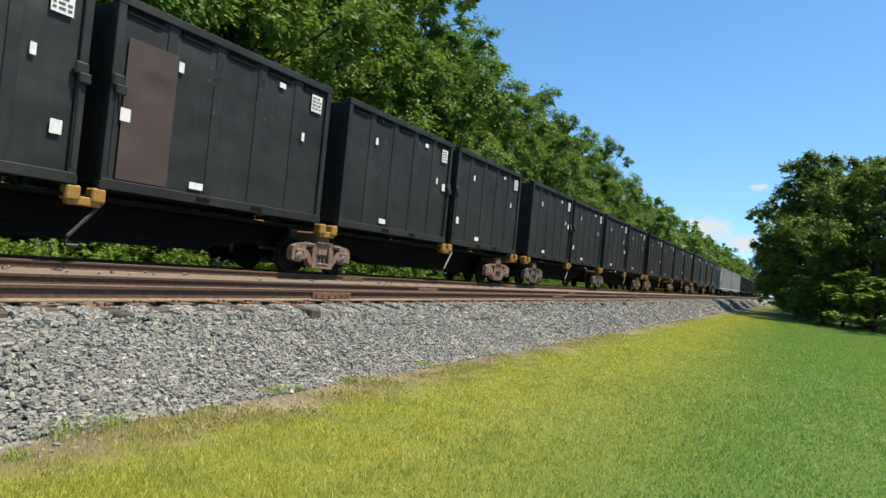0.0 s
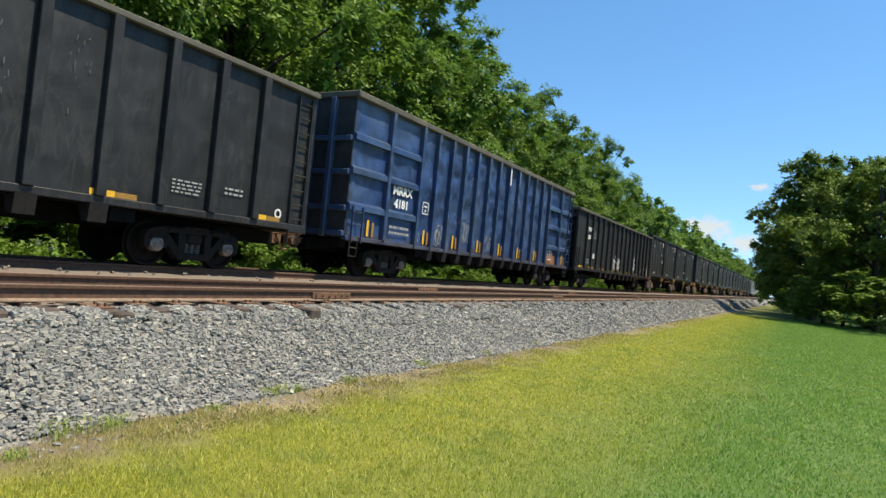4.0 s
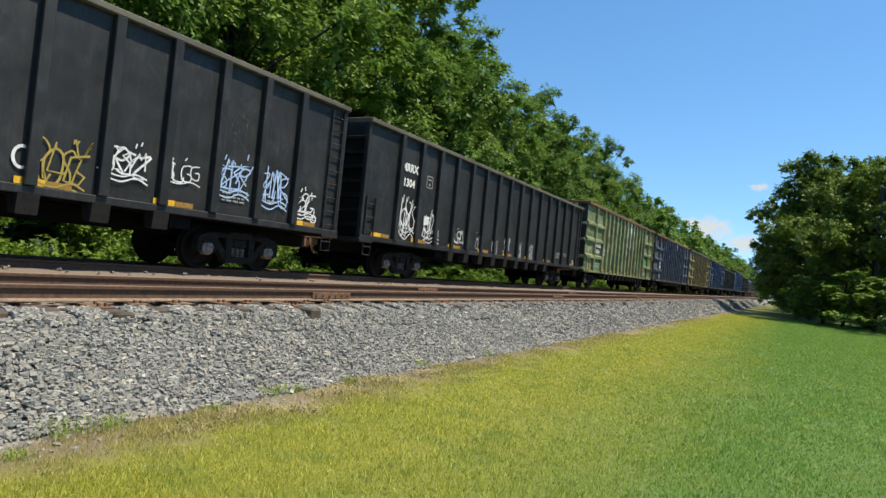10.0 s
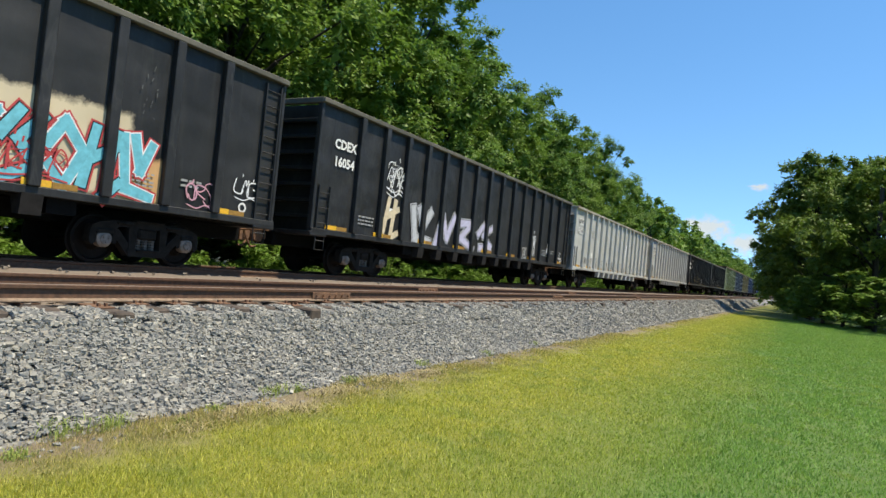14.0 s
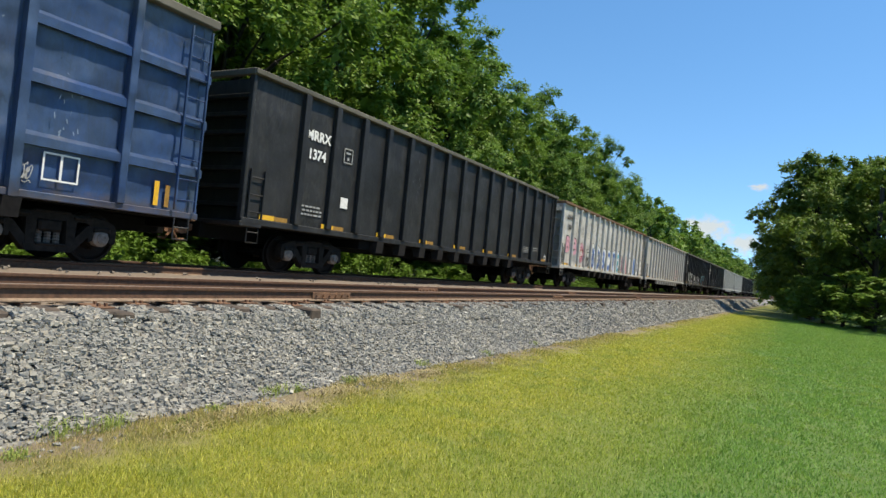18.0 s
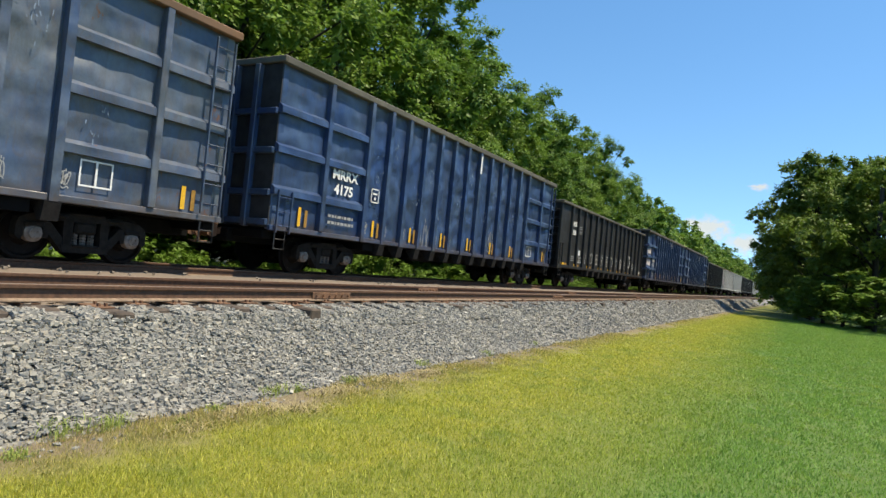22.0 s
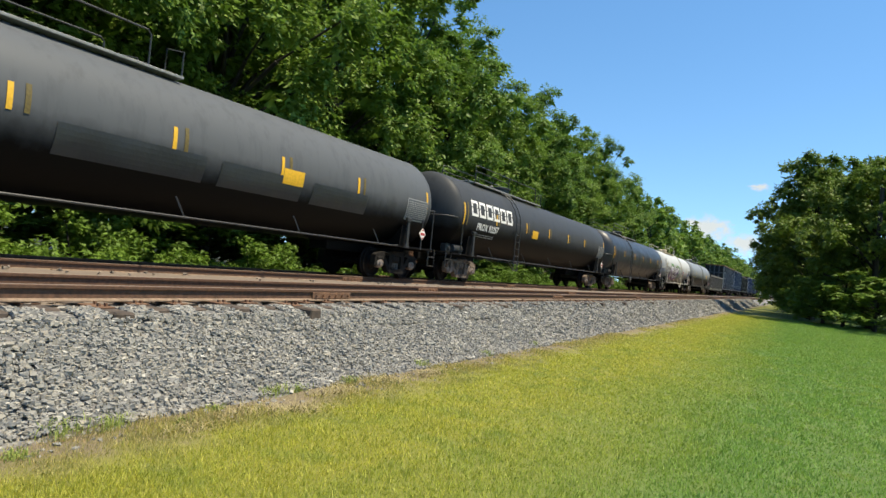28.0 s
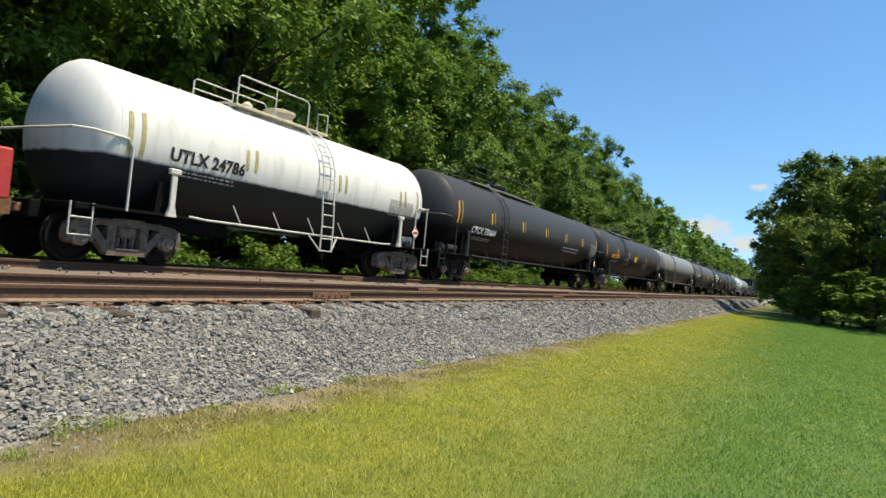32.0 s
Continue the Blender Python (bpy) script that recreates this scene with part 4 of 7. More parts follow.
    for i, x in enumerate((posts[2] - 0.42, posts[4] - 0.4, posts[6] - 0.4, posts[8] - 0.4, posts[10] - 0.4, posts[12] - 0.4, h - 0.95, -h + 1.0)):
        if tape == "up":
            part("reflector", cached("tape_up", lambda: plate(-0.05, 0.05, 0, 0.46, 0, YELLOW)), car, "", (x, y, 1.18))
            part("reflector", cached("tape_up2", lambda: plate(-0.05, 0.05, 0, 0.42, 0, AMBER)), car, "", (x + 0.24, y, 1.17))
        else:
            part("reflector", cached("tape_flat", lambda: plate(-0.25, 0.05, 0, 0.1, 0, YELLOW)), car, "", (x, y, 1.16))
            part("reflector", cached("tape_flat2", lambda: plate(-0.05, 0.2, 0, 0.1, 0, AMBER)), car, "", (x + 0.1, y, 1.16))
    if body.startswith("BLUE"):
        for i in range(1, len(posts) - 1):
            part("scuff", cached(("post_tag", i % 4), lambda: scrawl(0.13, 0.26, 860 + i % 4, MARK_GREY, 2, 0.022)), car, "", (posts[i] + 0.20, y - 0.004, 1.40))
            part("scuff", scuffs(seed % 5 * 3 + i % 5 + 30, PALE_BLUE), car, "", (posts[i] + 0.3 + 0.11 * (i * 3 % 5), y - 0.03, 1.9 + 0.5 * (i * 7 % 5)))
    r = random.Random(seed)
    for i in range(2 + seed % 3):
        b = r.randrange(2, 13)
        part("graffiti", scrawl(0.5, r.uniform(0.4, 0.8), seed * 10 + i, MARK_GREY, 3, 0.026), car, "", (posts[b] + 0.5, y - 0.004, r.uniform(1.5, 2.1)))
    return car


# ---- plain gondolas with end ladders ----
B_LEN = 20.2


def ladder_end_gondola(right, colour, mark, number, seed, length=B_LEN, extras=True, sheet=None):
    h = length / 2
    hue = {"black": "black weathered", "white": "dirty off-white", "white_rust": "rust-stained off-white"}[colour]
    m, chord = {"black": (BLACK, CHORD), "white": (WHITE, CHORD_WHITE), "white_rust": (WHITE_RUST, CHORD_RUST)}[colour]
    car = thing("gondola_wagon", f"{hue} steel gondola wagon with side posts, rolling", "freight wagon", "wagons of the train", (right - h, YC, 0))
    top, ys = 4.48, 1.42
    n = 15
    posts = [-h + 1.72 + (length - 3.44) / (n - 1) * i for i in range(n)]
    k = ("B", m.name, length)
    part("side_sheet", cached((*k, "sheet", seed % 3, sheet and sheet.name), lambda: dented_sheet(-h + 0.05, h - 0.05, 1.12, 4.42, -ys, seed % 3 + 40, 0.014, posts, sheet or m)), car)
    part("side_sheet", cached((*k, "far"), lambda: Shape().box(-h + 0.05, h - 0.05, -0.01, 0.01, 1.12, 4.42).mesh("side_sheet", m)), car, "", (0, ys, 0))
    rail = cached((*k, "chord"), lambda: Shape().box(-h - 0.02, h + 0.02, -0.08, 0.08, top - 0.12, top, 0.015).mesh("top_chord", chord))
    sill = cached((*k, "sill"), lambda: Shape().box(-h, h, -0.05, 0.05, 1.06, 1.2, 0.012).mesh("side_sill", m))
    for d in (-1, 1):
        part("top_chord", rail, car, "", (0, d * 1.47, 0))
        part("side_sill", sill, car, "", (0, d * (ys + 0.03), 0))
    post = cached((*k, "post"), lambda: Shape().box(-0.095, 0.095, -0.13, 0.01, 1.2, top - 0.12, 0.012).mesh("post", m))
    foot = cached(("B_foot", m.name), lambda: Shape().prism([(-0.10, 1.08), (0.25, 1.08), (0.12, 0.74), (-0.07, 0.74)], -0.17, 0.17, "yz").mesh("post_foot", m if m == WHITE else FOOT))
    for i, x in enumerate(posts):
        for d in (-1, 1):
            q = part("post", post, car, "", (x, d * ys, 0), 0 if d < 0 else 180)
            if 2 < i < n - 3 and d < 0:
                part("post_foot", foot, q)
    endw = cached((*k, "end"), lambda: Shape().box(-0.62, -0.58, -ys, ys, 1.12, top - 0.02).box(-0.62, 0.02, -1.5, 1.5, 1.0, 1.12, 0.02).mesh("end_wall", m))
    ecorner = cached((*k, "ecorner"), lambda: Shape().box(-0.10, 0.0, -0.08, 0.08, 1.06, top - 0.1, 0.02).mesh("corner_post", m))
    erail = cached((*k, "echord"), lambda: Shape().box(-0.10, 0.03, -1.5, 1.5, top - 0.14, top + 0.005, 0.015).mesh("end_chord", chord))
    erib = cached((*k, "erib"), lambda: Shape().box(-0.58, -0.38, -ys + 0.02, ys - 0.02, -0.05, 0.05, 0.012).mesh("end_rib", m))
    for d in (-1, 1):
        t = 0 if d > 0 else 180
        w = part("end_wall", endw, car, "", (d * h, 0, 0), t)
        part("end_chord", erail, car, "", (d * h, 0, 0), t)
        for y in (-ys + 0.02, ys - 0.02):
            part("corner_post", ecorner, w, "", (0, y, 0))
        for z in range(7):
            part("end_rib", erib, w, "", (0, 0, 1.5 + z * 0.42))
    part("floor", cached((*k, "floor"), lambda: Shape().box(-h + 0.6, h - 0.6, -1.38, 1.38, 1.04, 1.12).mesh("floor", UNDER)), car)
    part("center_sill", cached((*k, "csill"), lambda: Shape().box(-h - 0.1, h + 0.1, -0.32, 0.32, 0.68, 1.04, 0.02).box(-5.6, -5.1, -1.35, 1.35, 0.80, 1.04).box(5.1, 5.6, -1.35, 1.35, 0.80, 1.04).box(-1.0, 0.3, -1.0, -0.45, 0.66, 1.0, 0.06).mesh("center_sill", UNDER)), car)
    for x in (-h + 2.9, h - 2.9):
        add_truck(car, x, TRUCK_DARK)
    add_couplers(car, h + 0.28)
    lm = m if colour == "black" else PIPE
    ladder(car, h - 0.62, h - 0.14, -ys - 0.02, 1.15, 4.28, lm, 9)
    ladder(car, -h + 0.16, -h + 0.62, -ys - 0.02, 1.15, 2.3, lm, 3)
    stirrup(car, -h + 0.4, -ys - 0.03, 1.06, lm)
    stirrup(car, h - 0.4, -ys - 0.03, 1.06, lm)
    if not extras:
        return car
    y = -ys - 0.02
    ink = MARK if colour == "black" else MARK_BLACK
    xt = -h + (2.3 if mark == "MRRX" else 1.1) if colour == "black" else -h + 1.15
    if mark:
        if colour == "white":
            for z in (3.72, 3.22):
                part("number_panel", plate(xt - 0.42, xt + 0.42, z - 0.17, z + 0.17, y + 0.002, MARK), car)
        zt = 3.45 if colour == "black" else 3.72
        part("lettering", words(mark, 0.34, ink, 0.012), car, f"letters {mark}", (xt, y - 0.008, zt))
        part("lettering", words(number, 0.34, ink, 0.012), car, f"digits {number}", (xt, y - 0.008, zt - (0.46 if colour == "black" else 0.5)))
    part("panel_mark", Shape().box(-0.19, 0.19, -0.004, 0, 0.17, 0.2).box(-0.19, 0.19, -0.004, 0, -0.2, -0.17).box(-0.19, -0.16, -0.004, 0, -0.2, 0.2).box(0.16, 0.19, -0.004, 0, -0.2, 0.2).box(-0.1, 0.1, -0.004, 0, 0.05, 0.1).box(-0.04, 0.04, -0.004, 0, -0.12, -0.04).mesh("panel_mark", MARK_GREY, 0), car, "small framed panel", (posts[1] + 0.62, y - 0.004, 3.22))
    part("notice", plate(posts[1] + 0.47, posts[1] + 0.77, 1.82, 2.1, y - 0.004, MARK), car, "small white notice")
    part("stencil", bars_text(0.9, 0.3, 3, MARK_GREY, seed), car, "", (posts[0] + 0.5, y, 1.6))
    part("stencil", bars_text(0.7, 0.3, 4, MARK_GREY, seed + 1), car, "", (posts[-3] + 0.6, y, 1.62))
    part("stencil", bars_text(0.5, 0.2, 2, MARK_GREY, seed + 2), car, "", (posts[-2] + 0.6, y, 1.7))
    ring = Shape()
    ribbon(ring, [(0.09 * math.cos(a * 0.4), 0.09 * math.sin(a * 0.4)) for a in range(17)], 0.045)
    part("stencil", ring.mesh("ring_mark", MARK, 0), car, "", (h - 0.95, y - 0.006, 1.4))
    for i, x in enumerate((posts[0] - 0.75, posts[1] + 0.2, posts[3] + 0.25, posts[5] + 0.25, posts[7] + 0.2, posts[9] + 0.2, posts[11] + 0.25, posts[-1] + 0.35)):
        part("reflector", cached("tape_y", lambda: plate(-0.42, 0.05, 0, 0.11, 0, YELLOW)), car, "", (x, y - 0.014, 1.21))
        part("reflector", cached("tape_a", lambda: plate(-0.02, 0.40, 0, 0.1, 0, AMBER)), car, "", (x + 0.08, y - 0.014, 1.21))
    r = random.Random(seed)
    for i in range(4):
        b = r.randrange(2, 13)
        part("scuff", scuffs(seed % 3 * 4 + i), car, "", (posts[b] + 0.6, y - 0.006, r.uniform(2.4, 3.7)))
    return car


def scuffs(seed, mat=None):
    """Scrapes on a side."""
    def make():
        r, s = random.Random(seed), Shape()
        for i in range(14):
            x, z = r.gauss(0, 0.12), r.gauss(0, 0.35)
            ribbon(s, [(x, z), (x + r.uniform(-0.03, 0.03), z + r.uniform(0.02, 0.11))], r.uniform(0.005, 0.022))
        return s.mesh("scuff", mat or SCUFF, 0)
    return cached(("scuff", seed, mat and mat.name), make)


def tags(car, half, spots, y=-1.445):
    """Spray tags: (metres from the left end, height, width, tall, colour, seed)."""
    for x, z, w, t, c, seed in spots:
        part("graffiti", scrawl(w, t, seed, SPRAY[c], max(3, int(w / 0.2)), 0.042 if t > 0.5 else 0.032), car, "", (x - half, y - 0.004, z))
        if t > 0.55:
            part("graffiti", scrawl(w * 0.95, t * 0.75, seed + 500, SPRAY[c], max(3, int(w / 0.26)), 0.04), car, "", (x - half, y - 0.012, z))


# ---- low gondola ----
def low_gondola(right):
    L = 16.85
    h = L / 2
    car = thing("low_gondola_wagon", "low grey steel gondola wagon with chalked letters, rolling", "freight wagon", "wagons of the train", (right - h, YC, 0))
    ys, top = 1.42, 2.83
    posts = [-h + 1.75] + [-h + 3.18 + 1.075 * k for k in range(11)] + [h - 1.35]
    part("side_sheet", dented_sheet(-h + 0.03, h - 0.03, 0.8, 2.7, -ys, 71, 0.02, posts, GREY), car)
    part("side_sheet", Shape().box(-h, h, ys - 0.01, ys + 0.01, 0.8, 2.7).mesh("side_sheet", GREY), car)
    for d in (-1, 1):
        part("top_chord", cached("C_chord", lambda: Shape().box(-h - 0.02, h + 0.02, -0.09, 0.09, top - 0.2, top, 0.02).mesh("top_chord", GREY)), car, "", (0, d * 1.47, 0))
        part("side_sill", cached("C_sill", lambda: Shape().box(-h, h, -0.06, 0.06, 0.72, 1.05, 0.015).mesh("side_sill", GREY)), car, "", (0, d * (ys + 0.03), 0))
        for x in posts:
            part("post", cached("C_post", lambda: Shape().prism([(-0.14, 2.62), (0.0, 2.62), (0.0, 0.72), (-0.14, 0.72)], -0.085, 0.085, "yz").box(-0.085, 0.085, -0.05, 0.0, 0.66, 0.75).mesh("post", GREY)), car, "", (x, d * ys, 0), 0 if d < 0 else 180)
        t = 0 if d > 0 else 180
        w = part("end_wall", cached("C_end", lambda: Shape().box(-0.06, 0.0, -1.5, 1.5, 0.7, top, 0.01).box(-0.05, 0.08, -1.5, -1.4, 0.7, top, 0.01).box(-0.05, 0.08, 1.4, 1.5, 0.7, top, 0.01).mesh("end_wall", GREY)), car, "", (d * (h + 0.02), 0, 0), t)
        for z in (1.0, 1.5, 2.0, 2.5):
            part("end_rib", cached("C_erib", lambda: Shape().box(0.0, 0.12, -1.4, 1.4, -0.07, 0.07, 0.02).mesh("end_rib", GREY)), w, "", (0, 0, z))
        add_truck(car, d * (h - 1.9), TRUCK_DARK)
    part("floor", Shape().box(-h, h, -1.38, 1.38, 0.9, 0.98).mesh("floor", UNDER), car)
    part("center_sill", Shape().box(-h - 0.1, h + 0.1, -0.32, 0.32, 0.66, 0.92, 0.02).mesh("center_sill", UNDER), car)
    add_couplers(car, h + 0.28)
    rivets = Shape()
    for i in range(64):
        x = -h + 0.3 + i * 0.26
        for z in (0.98, 1.2):
            rivets.box(x - 0.02, x + 0.02, -ys - 0.1, -ys - 0.06 if z < 1 else -ys - 0.02, z - 0.02, z + 0.02)
    part("rivet_rows", rivets.mesh("rivet_rows", GREY, 0), car)
    y = -ys - 0.025
    part("number_panel", plate(posts[0] + 0.12, posts[1] - 0.12, 1.55, 2.5, y, MARK_BLACK), car, "black panel behind the number")
    xm = (posts[0] + posts[1]) / 2
    part("lettering", words("DJJX", 0.42, MARK, 0.016, 1.15), car, "white letters DJJX", (xm, y - 0.012, 2.22))
    part("lettering", words("19345", 0.42, MARK, 0.012), car, "white digits 19345", (xm, y - 0.012, 1.82))
    part("stencil", bars_text(1.3, 0.34, 2, MARK, 5), car, "", (xm, y, 1.35))
    part("sign_panel", plate(posts[5] + 0.14, posts[5] + 0.74, 1.35, 2.35, y, SPRAY["sky"]), car, "pale blue panel")
    part("sign_panel", plate(posts[5] + 0.16, posts[5] + 0.72, 1.40, 1.62, y - 0.008, SPRAY["blue"]), car, "blue stripe panel")
    part("sign_panel", plate(posts[5] + 0.24, posts[5] + 0.64, 1.85, 2.2, y - 0.008, MARK), car, "white square panel")
    for ch, x in (("M", h - 4.90), ("O", h - 4.36), ("E", h - 3.80)):
        part("chalk_letter", words(ch, 0.95, MARK, -0.024, 0.60), car, "hand-drawn white letter", (x, y - 0.012, 1.98))
    part("framed_panel", cached("framed", frame_mark), car, "white outlined data box", (h - 2.72, y - 0.012, 1.5))
    part("panel_mark", plate(posts[10] - 0.42, posts[10] - 0.12, 1.38, 1.46, y, MARK), car)
    for x in (posts[1] + 1.0, posts[4] + 0.6, posts[7] + 0.6, posts[10] + 0.15, h - 0.1):
        part("reflector", cached("tape_c", lambda: plate(-0.05, 0.05, 0, 0.4, 0, YELLOW)), car, "", (x, y - 0.005, 1.1))
    ladder(car, h - 0.75, h - 0.35, -ys - 0.04, 1.1, 2.3, GREY, 3)
    ladder(car, -h + 0.2, -h + 0.65, -ys - 0.04, 0.8, 2.3, GREY, 4)
    part("rust_corner", plate(-h + 0.02, -h + 0.3, 1.0, 1.7, y - 0.002, AMBER), car, "orange rust stain")


# ---- container wagons ----
BOX_L, BOX_H, BOX_Y, BOX_Z = 5.95, 3.52, 1.22, 1.35


def waste_container(car, x, seed, patch=False):
    r = random.Random(seed)
    h = BOX_L / 2

    def shell():
        s = Shape()
        s.box(-h + 0.05, h - 0.05, -BOX_Y + 0.06, BOX_Y - 0.06, BOX_Z + 0.1, BOX_Z + BOX_H - 0.1, 0.01)
        return s.mesh("container_shell", BOX_BLACK)

    c = part("waste_container", cached("box_shell", shell), car, "tall black steel waste container", (x, 0, 0))
    fr = cached("box_rail", lambda: Shape().box(-h, h, -0.07, 0.07, -0.08, 0.08, 0.012).mesh("frame_rail", BOX_BLACK))
    lo = cached("box_low", lambda: Shape().box(-h, h, -0.07, 0.07, 0.0, 0.19, 0.012).mesh("bottom_rail", BOX_BLACK))
    co = cached("box_corner", lambda: Shape().box(-0.08, 0.08, -0.09, 0.09, BOX_Z, BOX_Z + BOX_H, 0.015).box(-0.1, 0.1, -0.1, 0.1, BOX_Z, BOX_Z + 0.14, 0.01).box(-0.1, 0.1, -0.1, 0.1, BOX_Z + BOX_H - 0.14, BOX_Z + BOX_H, 0.01).mesh("corner_post", BOX_BLACK))
    rib = cached("box_rib", lambda: Shape().box(-0.11, 0.11, -0.018, 0.02, BOX_Z + 0.19, BOX_Z + BOX_H - 0.14, 0.01).mesh("rib", BOX_BLACK))
    # Flat black plates for the slots, their inner shade put into the colour.
    flap = cached("box_flap", lambda: Shape().prism([(-0.40, 0.0), (0.40, 0.0), (0.34, -0.16), (-0.40, -0.14)], -0.028, 0.0).mesh("pocket", UNDER, 0))
    for d in (-1, 1):
        part("top_rail", fr, c, "", (0, d * (BOX_Y - 0.05), BOX_Z + BOX_H - 0.08))
        part("bottom_rail", lo, c, "", (0, d * (BOX_Y - 0.05), BOX_Z))
        for e in (-1, 1):
            part("corner_post", co, c, "", (e * (h - 0.08), d * (BOX_Y - 0.08), 0))
        for i in range(4):
            part("rib", rib, c, "", (-h + BOX_L * (i + 1) / 5, d * (BOX_Y - 0.055), 0), 0 if d < 0 else 180)
    for i in range(5):
        part("pocket", flap, c, "dark slot under the top rail", (-h + BOX_L * (i + 0.5) / 5, -BOX_Y + 0.05, BOX_Z + BOX_H - 0.16))
    y = -BOX_Y + 0.02
    # The fork openings are black plates too, drawn dark for their inner shade.
    for px in (-0.75, 0.75):
        part("fork_pocket", cached("fork", lambda: plate(-0.17, 0.17, 0.04, 0.14, -BOX_Y - 0.022, UNDER)), c, "", (px, 0, BOX_Z))
    if patch:
        part("paint_patch", plate(-h + 0.28, -h + 1.35, BOX_Z + 0.22, BOX_Z + BOX_H - 0.7, y + 0.004, BOX_PATCH), c, "brown primer patch")
    part("number_plate", cached("number_plate", lambda: plate(-0.19, 0.19, -0.21, 0.21, 0, MARK)), c, "white number plate", (h - 0.52, y - 0.001, BOX_Z + BOX_H - 0.55))
    part("stencil", bars_text(0.32, 0.34, 4, SCUFF, 9 + seed % 4), c, "", (h - 0.52, y - 0.009, BOX_Z + BOX_H - 0.55))
    for dx, dz, w, t in ((-h + 1.42, 2.62, 0.12, 0.2), (h - 0.9, 2.05, 0.1, 0.2), (-h + 2.05, 0.35, 0.34, 0.14), (h - 1.75, 3.08, 0.2, 0.12), (-h + 0.35 if seed % 2 else h - 0.42, 0.9 + 0.5 * (seed % 3), 0.2, 0.24)):
        part("notice", cached(("note", w, t), lambda: plate(-w / 2, w / 2, -t / 2, t / 2, 0, MARK)), c, "", (dx, y, BOX_Z + dz))
    lock = cached("box_lock", lambda: Shape().tube([(0, 0, 0.3), (0, 0, 1.9)], 0.025).box(-0.12, 0.12, -0.05, 0.03, 1.85, 2.08, 0.03).box(-0.05, 0.16, -0.07, 0.0, 1.72, 1.9, 0.02).mesh("door_lock", BOX_BLACK))
    if seed % 2:
        part("door_lock", lock, c, "", (-h + 0.12, -BOX_Y - 0.01, BOX_Z))
    else:
        part("door_lock", lock, c, "", (h - 0.12, -BOX_Y - 0.01, BOX_Z))
    for i in range(2):
        part("scuff", scuffs(seed % 5 + 20), c, "", (r.uniform(-1.6, 1.8), y - 0.002, BOX_Z + r.uniform(1.4, 2.8)))


def container_wagon(left, seed, patch=-1):
    L = 25.5
    h = L / 2
    car = thing("container_wagon", "articulated flat wagon carrying four tall black waste containers", "freight wagon", "wagons of the train", (left + h, YC, 0))
    xs = [0.0 + BOX_L / 2, 6.38 + BOX_L / 2, 13.12 + BOX_L / 2, 19.55 + BOX_L / 2]
    for i, x in enumerate(xs):
        waste_container(car, x - h, seed * 4 + i, i == patch)
    for a, b in ((-h - 0.45, -h + 12.55), (-h + 12.95, h + 0.45)):
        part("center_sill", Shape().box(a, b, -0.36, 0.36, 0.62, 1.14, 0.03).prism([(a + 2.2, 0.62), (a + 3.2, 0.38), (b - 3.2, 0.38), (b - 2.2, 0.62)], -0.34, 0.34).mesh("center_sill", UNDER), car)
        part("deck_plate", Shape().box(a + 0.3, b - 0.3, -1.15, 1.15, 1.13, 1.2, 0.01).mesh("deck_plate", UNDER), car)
        m = (a + b) / 2 - (a + b) / 2 % 0.01
        part("side_step", Shape().tube([(m + 0.5, -1.1, 1.1), (m - 0.1, -1.15, 0.45), (m - 0.12, -1.15, 0.3), (m + 0.1, -1.15, 0.3)], 0.035).mesh("side_step", PIPE_DARK), car)
    for x in (0.05, 6.16, 12.75, 19.3, 25.45):
        for y in (-1.12, 1.12):
            part("corner_support", cached("support", lambda: Shape().box(-0.36, -0.1, -0.12, 0.12, 1.08, 1.34, 0.03).box(0.1, 0.36, -0.12, 0.12, 1.08, 1.34, 0.03).box(-0.3, 0.3, -0.08, 0.08, 1.0, 1.16, 0.02).mesh("corner_support", AMBER)), car, "yellow container support", (x - h, y, 0))
    for x in (1.35, 12.75, L - 1.35):
        add_truck(car, x - h, TRUCK_RUST if seed % 2 else TRUCK)
        part("bolster_arm", cached("boxarm", lambda: Shape().box(-0.25, 0.25, -1.1, 1.1, 0.82, 1.12, 0.04).mesh("bolster_arm", RUSTY)), car, "rusty cross bolster", (x - h, 0, 0))
    add_couplers(car, h + 0.62)
    return car


# ---- tank wagons ----
def on_shell(me, r, zc):
    """Bends a flat upright mesh round the shell, on the side that faces -y."""
    for v in me.vertices:
        a = (v.co.z - zc) / r
        q = r + 0.008 - v.co.y
        v.co = (v.co.x, -q * math.cos(a), zc + q * math.sin(a))
    return me


def shell_patch(x0, x1, z0, z1, r, zc, mat, name="reflector"):
    s, n = Shape(), 6
    vs = [(x, 0, z0 + (z1 - z0) * i / n) for i in range(n + 1) for x in (x0, x1)]
    s.add(vs, [(2 * i, 2 * i + 1, 2 * i + 3, 2 * i + 2) for i in range(n)])
    return on_shell(s.mesh(name, mat, 0), r, zc)


def shell_words(text, size, mat, x, z, r, zc, bold=0.01, width=1.0):
    me = words(text, size, mat, bold, width).copy()
    bm = bmesh.new()
    bm.from_mesh(me)
    bmesh.ops.triangulate(bm, faces=bm.faces)
    bmesh.ops.subdivide_edges(bm, edges=[e for e in bm.edges if e.calc_length() > 0.12], cuts=1)
    bm.to_mesh(me)
    bm.free()
    me.transform(Matrix.Translation((x, -0.004, z)))
    return on_shell(me, r, zc)


